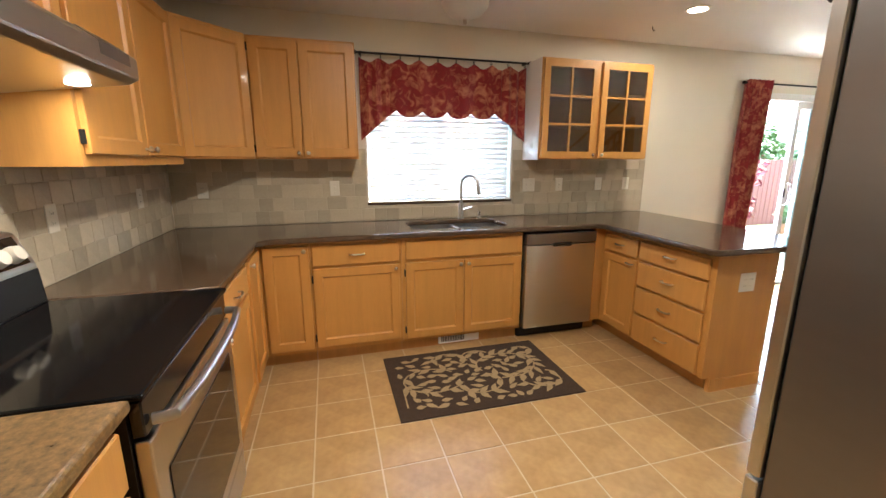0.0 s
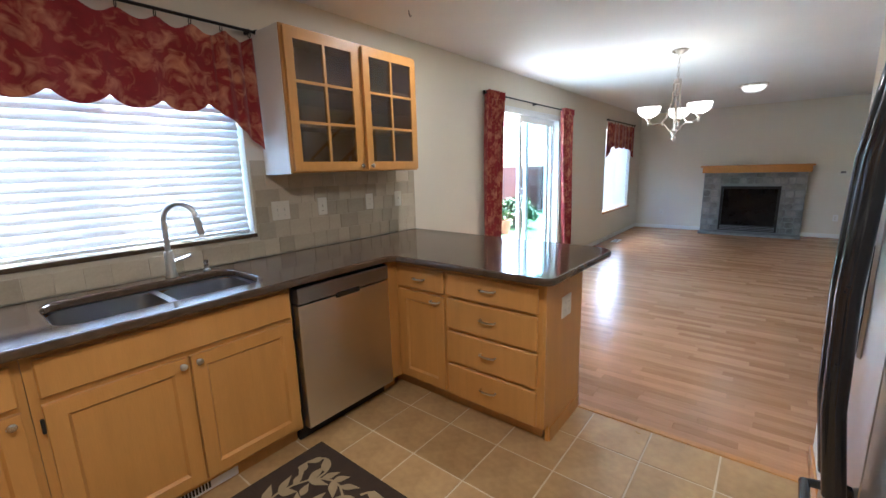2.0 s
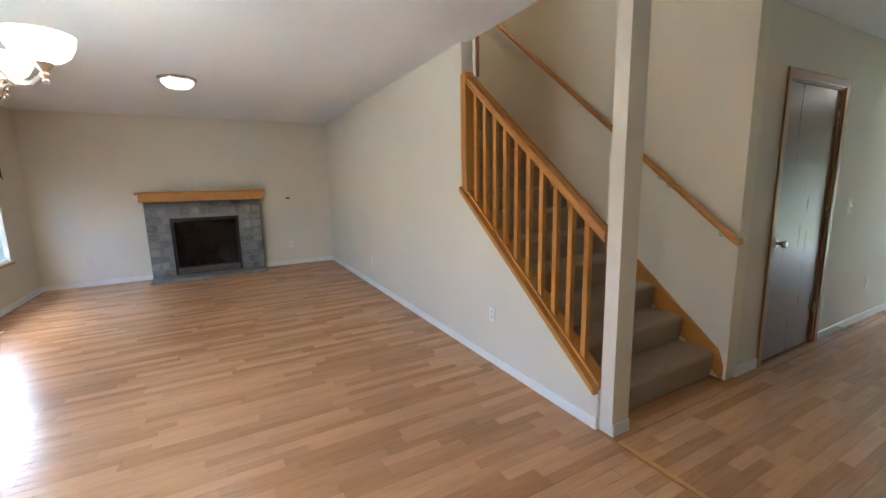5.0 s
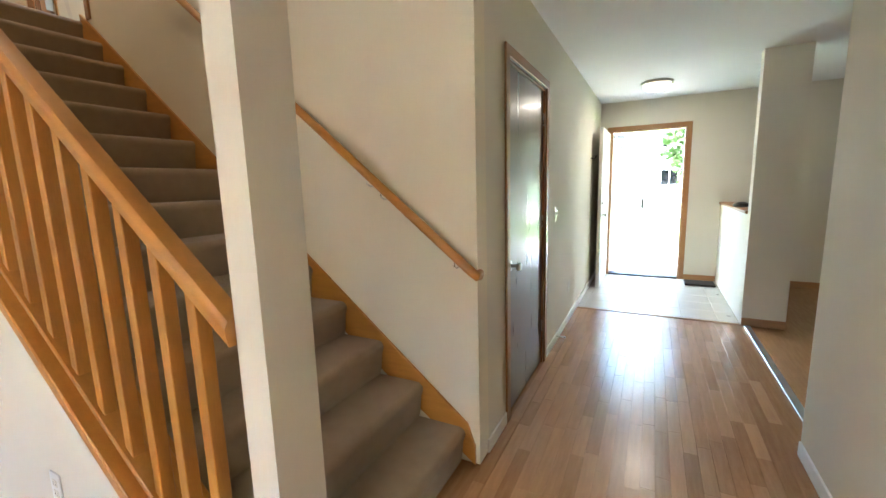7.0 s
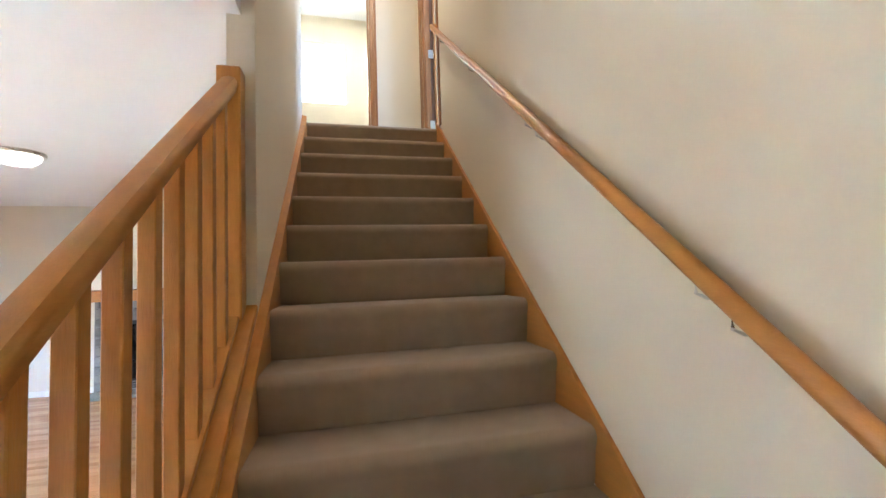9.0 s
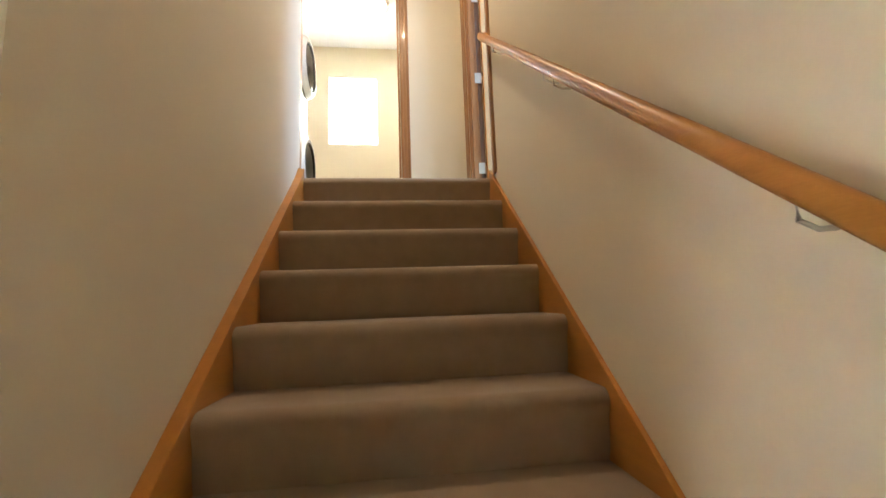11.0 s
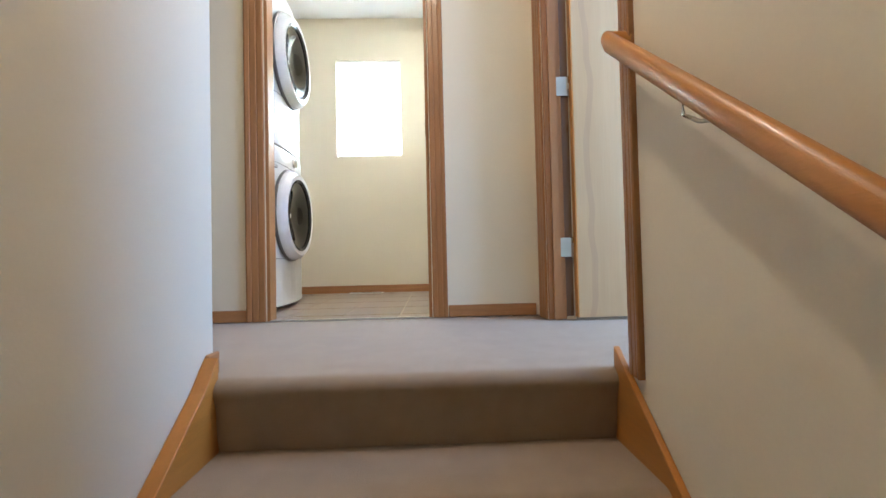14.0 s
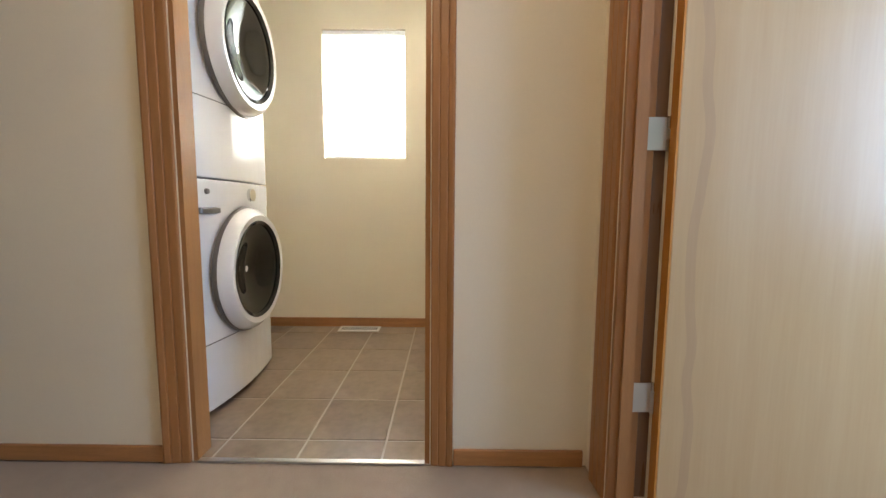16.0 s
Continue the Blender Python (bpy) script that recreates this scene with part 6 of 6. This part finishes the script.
vines = []
for cx, cy, r, a0, turn in ((0.27, 2.98, 0.17, 30, 300), (0.80, 3.05, 0.19, 200, -310), (0.55, 2.86, 0.13, 160, 260), (0.45, 3.20, 0.11, 300, 240), (0.98, 2.82, 0.12, 60, -260), (0.10, 2.80, 0.10, 0, 250), (0.66, 3.22, 0.09, 20, 200), (1.0, 3.2, 0.08, 250, 220)):
    pts = [(cx + r * (1 + 0.25 * k / 16) * math.cos(radians(a0 + turn * k / 16)), cy + 0.75 * r * (1 + 0.25 * k / 16) * math.sin(radians(a0 + turn * k / 16))) for k in range(17)]
    pts = [p for p in pts if inside(*p)]
    if len(pts) > 3:
        vine(bm, pts)
        vines.append(pts)
for pts in vines:
    for k in range(1, len(pts) - 1):
        dx, dy = pts[k + 1][0] - pts[k - 1][0], pts[k + 1][1] - pts[k - 1][1]
        a = math.atan2(dy, dx)
        for s_ in (1, -1):
            try_leaf(pts[k][0], pts[k][1], a + s_ * rs.uniform(0.5, 0.9), rs.uniform(0.075, 0.11), rs.uniform(0.036, 0.048))
for _ in range(1500):
    try_leaf(rs.uniform(RX0, RX1), rs.uniform(RY0, RY1), rs.choice((0.3, 2.8)) + rs.gauss(0, 0.5), rs.uniform(0.06, 0.09), rs.uniform(0.034, 0.042))
ext = bmesh.ops.extrude_face_region(bm, geom=bm.faces[:])
bmesh.ops.translate(bm, verts=[e for e in ext["geom"] if isinstance(e, bmesh.types.BMVert)], vec=(0, 0, -0.0022))
bmesh.ops.recalc_face_normals(bm, faces=bm.faces[:])
part("leaf_pattern", bm, MAT_BEIGE, rug, "raised beige leaves and vines")

# Dark cut-out ornament on the upper stair wall
o = thing("wall_ornament", 6.98, SI - 0.01, 3.70, "dark brown cut-out wall ornament above the stair", "ornament")
pts = [(7.02, 3.700), (7.045, 3.725), (7.06, 3.765), (7.085, 3.775), (7.09, 3.84), (7.05, 3.90), (6.99, 3.935), (6.93, 3.91), (6.90, 3.84), (6.93, 3.775), (6.965, 3.73)]
part("plate", prism(pts, "Y", SI - 0.018, SI - 0.004, 0.003), DOOR_BROWN, o)
part("hanger", bx(6.98, SI - 0.0045, 3.86, 7.0, SI - 0.0002, 3.89), BLACK_M, o)

# ---- outdoors ----
CONCRETE = mat("pale_concrete", (0.52, 0.50, 0.46), 0.85, vary=0.1, scale=3, fine=120, bump=0.3)
GRASS = mat("lawn_green", (0.04, 0.085, 0.018), 0.9, vary=0.3, scale=4, fine=160, bump=0.8, second=(0.07, 0.13, 0.03))
FENCE = mat("red_brown_fence", (0.10, 0.032, 0.022), 0.8, vary=0.25, scale=5, fine=60, stretch=(8, 8, 0.8), bump=0.3, pieces=0.4)
LEAF_G = mat("green_leaves", (0.035, 0.075, 0.016), 0.6, vary=0.4, scale=3, fine=40, second=(0.07, 0.13, 0.03), pieces=0.6)
LEAF_R = mat("maroon_leaves", (0.10, 0.010, 0.02), 0.6, vary=0.4, scale=3, fine=40, second=(0.2, 0.02, 0.04), pieces=0.6)
BARK = mat("grey_brown_bark", (0.10, 0.07, 0.05), 0.9, vary=0.3, scale=12, fine=90, bump=0.8, stretch=(5, 5, 1))
SIDING = mat("pale_siding", (0.55, 0.53, 0.48), 0.7, vary=0.06, scale=3, fine=60)
ROOF = mat("grey_shingles", (0.16, 0.155, 0.15), 0.85, vary=0.2, scale=20, fine=150, bump=0.6)
ASPHALT = mat("asphalt", (0.06, 0.06, 0.06), 0.9, vary=0.2, scale=10, fine=300, bump=0.5)
CLAY = mat("terracotta", (0.35, 0.13, 0.07), 0.8, vary=0.15)

setting("ground", cells([-500, 500], [-500, 500], lambda u, v: False, lambda u, v, w: (u, v, w), -0.4, -0.16), GRASS, "green lawn that spreads round the house", "ground")
setting("patio", bx(2.2, NX + 0.152, -0.159, 5.75, 7.6, -0.10, 0.01), CONCRETE, "pale sunlit concrete patio", "patio")
setting("porch", bx(1.8, FY - 3.2, -0.159, 5.0, FY - 0.165, -0.06, 0.01), CONCRETE, "pale concrete porch at the front door", "porch")
# Unseen slab, added to keep some sky light out of the hall.
setting("porch_shade_slab", bx(0.8, FY - 2.0, 2.42, 5.8, FY - 0.151, 2.6), CEIL, "unseen white slab added over the front porch to cut sky light", "roof")
setting("road", bx(-80, -28, -0.158, 80, -20, -0.13), ASPHALT, "asphalt street in front of the house", "road")
setting("pavement", bx(-80, -19.8, -0.158, 80, -18, -0.09, 0.02), CONCRETE, "concrete pavement along the street", "pavement")


def fence(x0, y0, x1, y1, top, label):
    f = thing("fence", (x0 + x1) / 2, (y0 + y1) / 2, -0.16, label, "fence", "garden fences")
    L = math.hypot(x1 - x0, y1 - y0)
    n = int(L / 0.145)
    ux, uy = (x1 - x0) / L, (y1 - y0) / L
    me = None
    for i in range(n):
        s = (i + 0.5) * L / n
        if me is None:
            bm = bx(-0.069, -0.010, 0.0, 0.069, 0.010, top + 0.16, 0.003)
            ob = link("board", bm, FENCE)
            me = ob.data
        else:
            ob = new("board", me)
        ob.parent = f
        ob.matrix_basis = Matrix.Translation(Vector((x0 + ux * s, y0 + uy * s, -0.16)) - ORIGIN[f.name]) @ Matrix.Rotation(math.atan2(uy, ux), 4, "Z")
    for z in (0.15, top - 0.2):
        px, py = -uy * 0.03, ux * 0.03
        part("rail", tube([(x0 + px, y0 + py, z), (x1 + px, y1 + py, z)], 0.03, 4), FENCE, f)
    return f


fence(-6.0, 8.2, 14.0, 8.2, 1.42, "red-brown wooden board fence at the garden's end")
fence(14.0, 8.2, 14.0, 0.0, 1.42, "red-brown wooden board fence along the garden's side")


def leaves(cx, cy, cz, rx, ry, rz_, count, size, seed):
    rs = random.Random(seed)
    vs, fs = [], []
    lumps = [(rs.gauss(0, 0.45), rs.gauss(0, 0.45), rs.gauss(0, 0.45), rs.uniform(0.3, 0.55)) for _ in range(14)]
    for _ in range(count):
        lx, ly, lz, lr = rs.choice(lumps)
        d = Vector((rs.gauss(0, 1), rs.gauss(0, 1), rs.gauss(0, 1))).normalized() * lr * rs.uniform(0.6, 1.0)
        p = Vector((cx + rx * (lx + d.x), cy + ry * (ly + d.y), max(cz - 0.95 * rz_, cz + rz_ * (lz + d.z))))
        a = Vector((rs.gauss(0, 1), rs.gauss(0, 1), rs.gauss(0, 0.6))).normalized()
        b = a.cross(Vector((rs.gauss(0, 1), rs.gauss(0, 1), rs.gauss(0, 1)))).normalized()
        s = size * rs.uniform(0.6, 1.3)
        k = len(vs)
        vs += [p - a * s, p + b * s * 0.45, p + a * s, p - b * s * 0.45]
        fs.append((k, k + 1, k + 2, k + 3))
    return vs, fs


def plant(name, x, y, z, r, h, label, material, seed, trunk=0.0, count=1600, size=0.07, category="shrub"):
    t = thing(name, x, y, z, label, category)
    rs = random.Random(seed + 50)
    top = trunk + h * 0.5
    part("trunk", tube([(x, y, z - 0.02), (x + 0.03 * r, y, z + trunk * 0.5), (x - 0.04 * r, y + 0.03 * r, z + trunk), (x, y, z + top)], 0.03 + 0.03 * trunk, 8), BARK, t, smooth=True)
    for i in range(5):
        a = 6.28 * i / 5 + rs.uniform(-0.4, 0.4)
        part("limb", tube([(x, y, z + trunk * 0.85 + 0.03), (x + 0.35 * r * math.cos(a), y + 0.35 * r * math.sin(a), z + trunk + 0.25 * h), (x + 0.75 * r * math.cos(a), y + 0.75 * r * math.sin(a), z + trunk + rs.uniform(0.45, 0.75) * h)], 0.012 + 0.012 * trunk, 6), BARK, t)
    vs, fs = leaves(x, y, z + trunk + h * 0.5, r * 0.75, r * 0.75, h * 0.5, count, size, seed)
    me = bpy.data.meshes.new("crown")
    me.from_pydata([v - ORIGIN[t.name] for v in vs], [], fs)
    me.materials.append(material)
    ob = new("crown", me)
    ob.parent = t
    return t


plant("shrub", 9.7, 6.9, -0.16, 0.65, 0.85, "bright green leafy shrub by the fence", LEAF_G, 1, 0.05, 2200, 0.06)
plant("maple_shrub", 7.9, 7.6, -0.16, 0.75, 1.6, "maroon-leaved maple shrub by the fence", LEAF_R, 2, 0.4, 2600, 0.06)
plant("shrub", 2.6, 7.7, -0.16, 0.8, 1.5, "green leafy shrub behind the patio", LEAF_G, 3, 0.1, 2400, 0.07)
plant("shrub", 0.2, 7.5, -0.16, 0.9, 1.7, "green leafy shrub beyond the kitchen window", LEAF_G, 4, 0.1, 2400, 0.07)
plant("tree", 13.2, 11.0, -0.16, 1.9, 1.7, "green garden tree behind the fence", LEAF_G, 5, 0.6, 4000, 0.10, "tree")
plant("tree", 8.6, 11.4, -0.16, 2.0, 1.6, "green garden tree behind the fence", LEAF_G, 6, 0.6, 4000, 0.10, "tree")
plant("tree", -2.6, -16.5, -0.16, 2.6, 5.0, "green street tree across the lawn", LEAF_G, 7, 1.4, 4500, 0.14, "tree")
plant("tree", 1.3, -14.0, -0.16, 2.4, 4.5, "green street tree across the lawn", LEAF_G, 8, 1.3, 4500, 0.14, "tree")
p = thing("flower_pot", 8.6, 6.6, -0.16, "terracotta flower pot on the lawn", "pot")
part("pot", lathe([(0.001, -0.155), (0.13, -0.155), (0.18, 0.13), (0.195, 0.13), (0.195, 0.17), (0.165, 0.17), (0.15, 0.10), (0.001, 0.10)], 8.6, 6.6, 0, 18), CLAY, p, smooth=True)
vs, fs = leaves(8.6, 6.6, 0.28, 0.2, 0.2, 0.16, 220, 0.05, 9)
me = bpy.data.meshes.new("plant")
me.from_pydata([v - ORIGIN[p.name] for v in vs], [], fs)
me.materials.append(LEAF_G)
ob = new("plant", me)
ob.parent = p


def house(x, y, w, d, h, facing, label):
    t = thing("house", x, y, -0.16, label, "house", "neighbouring houses")
    part("wall", bx(x - w / 2, y - d / 2, -0.159, x + w / 2, y + d / 2, h), SIDING, t)
    part("roof", prism([(y - d / 2 - 0.5, h - 0.02), (y, h + d * 0.28), (y + d / 2 + 0.5, h - 0.02), (y + d / 2 + 0.5, h + 0.14), (y, h + d * 0.28 + 0.16), (y - d / 2 - 0.5, h + 0.14)], "X", x - w / 2 - 0.4, x + w / 2 + 0.4), ROOF, t)
    yf = y + facing * (d / 2 + 0.01)
    for i in range(4):
        for zz in (0.9, 3.5):
            if zz + 1.2 > h:
                continue
            wx = x - w / 2 + (i + 0.5) * w / 4
            wi = part("window", cells([wx - 0.6, wx - 0.52, wx - 0.03, wx + 0.03, wx + 0.52, wx + 0.6], [zz, zz + 0.08, zz + 1.12, zz + 1.2], lambda u, v: zz + 0.08 < v < zz + 1.12 and 0.03 < abs(u - wx) < 0.52, lambda u, v, q: (u, q, v), yf - 0.02, yf + 0.05), VINYL, t)
            part("pane", bx(wx - 0.52, yf - 0.018, zz + 0.08, wx + 0.52, yf - 0.005, zz + 1.12), DARK_GLASS, wi)
    part("door", bx(x + w / 8 - 0.45, yf - 0.02, -0.1, x + w / 8 + 0.45, yf + 0.03, 2.0), WHITE, t)
    return t


house(16, 20, 12, 8, 2.7, -1, "pale sided neighbouring house behind the garden")
house(0, 21, 12, 8, 2.9, -1, "pale sided neighbouring house behind the garden")
house(4, -37, 14, 9, 5.2, 1, "pale sided house across the street")
house(-14, -37, 13, 9, 5.2, 1, "pale sided house across the street")

# ---- tiles and planks ----
def spread(parent, name, places, half, z0, z1, material, near, stuff_label, gap_bevel=0.0015):
    """Pieces of one size: those that near() picks are objects on one mesh, the others one joined mesh."""
    me, vs, fs = None, [], []
    made = 0
    for (cx, cy, hx, hy) in places:
        whole = abs(hx - half[0]) < 1e-4 and abs(hy - half[1]) < 1e-4
        if whole and made < 300 and near(cx, cy):
            if me is None:
                bm = bx(-hx, -hy, z0, hx, hy, z1, gap_bevel)
                ob = link(name, bm, material)
                me = ob.data
            else:
                ob = new(name, me)
            ob.parent = parent
            ob.location = (cx, cy, 0)
            made += 1
        else:
            k = len(vs)
            b = gap_bevel
            for zz, i_ in ((z0, 0.0), (z1 - b, 0.0), (z1, b)):
                vs += [(cx - hx + i_, cy - hy + i_, zz), (cx + hx - i_, cy - hy + i_, zz), (cx + hx - i_, cy + hy - i_, zz), (cx - hx + i_, cy + hy - i_, zz)]
            for r_ in (0, 4):
                for i in range(4):
                    fs.append((k + r_ + i, k + r_ + (i + 1) % 4, k + r_ + 4 + (i + 1) % 4, k + r_ + 4 + i))
            fs.append((k + 8, k + 9, k + 10, k + 11))
    if vs:
        m_ = bpy.data.meshes.new(name + "_rest")
        m_.from_pydata(vs, [], fs)
        m_.materials.append(material)
        o = new(name + "_rest", m_)
        o.parent = parent
        tagged(o, stuff_label, kind="stuff")


def tile_places(x0, x1, y0, y1, ox, oy, pitch, joint, skip=lambda x, y: False, across=None):
    out = []
    across = across or pitch
    i0, i1 = math.floor((x0 - ox) / pitch), math.ceil((x1 - ox) / pitch)
    j0, j1 = math.floor((y0 - oy) / across), math.ceil((y1 - oy) / across)
    for i in range(i0, i1):
        for j in range(j0, j1):
            a, b = max(x0, ox + i * pitch + joint / 2), min(x1, ox + (i + 1) * pitch - joint / 2)
            c, d = max(y0, oy + j * across + joint / 2), min(y1, oy + (j + 1) * across - joint / 2)
            if b - a > 0.02 and d - c > 0.02 and not skip((a + b) / 2, (c + d) / 2):
                out.append(((a + b) / 2, (c + d) / 2, (b - a) / 2, (d - c) / 2))
    return out


P, J = 0.307, 0.008
hidden = lambda x, y: (x < -0.95) or (y > 3.6) or (x > 1.95 and y > 2.55) or (x > 0.95 and y < 1.3)
spread(bpy.data.objects["floor_kitchen"], "tile", tile_places(WX, 2.275, -0.8, NX, -0.454, 2.592, P, J, hidden), ((P - J) / 2,) * 2, -0.006, 0.0035, TILE, lambda x, y: True, "cut tan floor tiles along the edges")
PL, PW = 0.335, 0.305
spread(bpy.data.objects["floor_laundry"], "tile", tile_places(8.107, 9.727, -0.92, 0.92, 8.560, -0.275, PL, 0.009, across=PW), ((PL - 0.009) / 2, (PW - 0.009) / 2), Z2 - 0.008, Z2 + 0.003, TILE_L, lambda x, y: True, "cut brown laundry tiles along the edges")
ENTRY = mat("pale_entry_tile", (0.50, 0.46, 0.40), 0.3, vary=0.12, scale=7, fine=40, pieces=0.2)
e = setting("floor_entry", bx(2.432, FY + 0.001, -0.003, HX - 0.013, -4.111, 0.0), GROUT_L, "entry floor with pale grout", "floor")
spread(e, "tile", tile_places(2.434, HX - 0.014, FY + 0.002, -4.113, 2.6, -4.15, 0.31, 0.006), (0.152, 0.152), -0.001, 0.004, ENTRY, lambda x, y: True, "cut pale entry tiles")

# Laminate strips that run across the room, three to a board
rs = random.Random(21)
SW, SL = 0.064, 0.55
places = []
x = 2.32
col = 0
while x < EX - 0.01:
    y = SY + 0.013 - rs.uniform(0.0, SL)
    while y < NX - 0.01:
        ln = SL if rs.random() < 0.75 else SL * rs.uniform(0.45, 0.8)
        a, b = max(y, SY + 0.013), min(y + ln - 0.0006, NX - 0.032)
        if x < 2.515 and a < 1.345:
            a = 1.345
        if b - a > 0.03:
            places.append((x + SW / 2, (a + b) / 2, min(SW, EX - x) / 2 - 0.0003, (b - a) / 2))
        y += ln
    x += SW
    col += 1
fl = bpy.data.objects["floor_living"]
spread(fl, "plank", places, (SW / 2 - 0.0003, SL / 2 - 0.0003), -0.004, 0.0, LAMINATE, lambda x, y: x < 6.2 and y < 3.6, "wooden laminate strips of the living room", 0.0006)
places = []
x = 2.515
while x < HX - 0.02:
    y = -4.08 - rs.uniform(0.0, SL)
    while y < SY - 0.016:
        ln = SL if rs.random() < 0.75 else SL * rs.uniform(0.45, 0.8)
        a, b = max(y, -4.078), min(y + ln - 0.0006, SY - 0.016)
        if b - a > 0.03:
            places.append((x + SW / 2, (a + b) / 2, min(SW, HX - 0.013 - x) / 2 - 0.0003, (b - a) / 2))
        y += ln
    x += SW
spread(fl, "hall_plank", places, (9, 9), -0.004, 0.0, LAMINATE, lambda x, y: False, "wooden laminate strips of the hall", 0.0006)

# Backsplash
def splash(name, horizontal, a0, a1, at, s, z0, z1, holes, seed):
    rs = random.Random(seed)
    bed = setting(name, (cells([a0, a1] + [h[i] for h in holes for i in (0, 1)], [z0, z1] + [h[i] for h in holes for i in (2, 3)], lambda u, v: any(h[0] < u < h[1] and h[2] < v < h[3] for h in holes),
                  (lambda u, v, d: (u, d, v)) if horizontal else (lambda u, v, d: (d, u, v)), at + s * 0.0005, at + s * 0.0065)), GROUT_S, "grout bed of the stone backsplash", "backsplash")
    meshes = {}
    row, z = 0, z0 + 0.002
    while z < z1 - 0.01:
        hgt = min(0.1, z1 - z - 0.002)
        a = a0 + 0.001 - (0.0 if row % 2 == 0 else 0.07)
        while a < a1 - 0.01:
            wdt = rs.choice((0.1, 0.1, 0.1, 0.15))
            p, q = max(a, a0 + 0.001), min(a + wdt - 0.0018, a1 - 0.001)
            cuts = [(p, q)]
            for h in holes:
                if z + hgt > h[2] + 0.004 and z < h[3] - 0.004:
                    cuts = [(max(p_, lo), min(q_, hi)) for p_, q_ in cuts for lo, hi in ((a0, h[0] - 0.002), (h[1] + 0.002, a1)) if min(q_, hi) - max(p_, lo) > 0.012]
            for p_, q_ in cuts:
                key = (round(q_ - p_, 3), round(hgt, 3))
                w_, h_ = key[0] / 2, (key[1] - 0.0018) / 2
                if key not in meshes:
                    bm = bx(-w_, -0.0035, -h_, w_, 0.0035, h_, 0.0014) if horizontal else bx(-0.0035, -w_, -h_, 0.0035, w_, h_, 0.0014)
                    ob = link("stone_tile", bm, SPLASH)
                    meshes[key] = ob.data
                else:
                    ob = new("stone_tile", meshes[key])
                ob.parent = bed
                d_ = at + s * (0.006 + rs.uniform(-0.0006, 0.0006))
                ob.location = ((p_ + q_) / 2, d_, z + hgt / 2) if horizontal else (d_, (p_ + q_) / 2, z + hgt / 2)
            a += wdt
        z += 0.1
        row += 1


splash("backsplash_north", True, WX + 0.011, 2.66, NX, -1, 0.9255, 1.415, [(KWIN[0] - 0.014, KWIN[1] + 0.014, 1.05, 1.5)], 31)
splash("backsplash_west", False, 0.25, NX - 0.011, WX, 1, 0.9255, 1.385, [(1.56, 2.35, 0.9, 0.95)], 32)
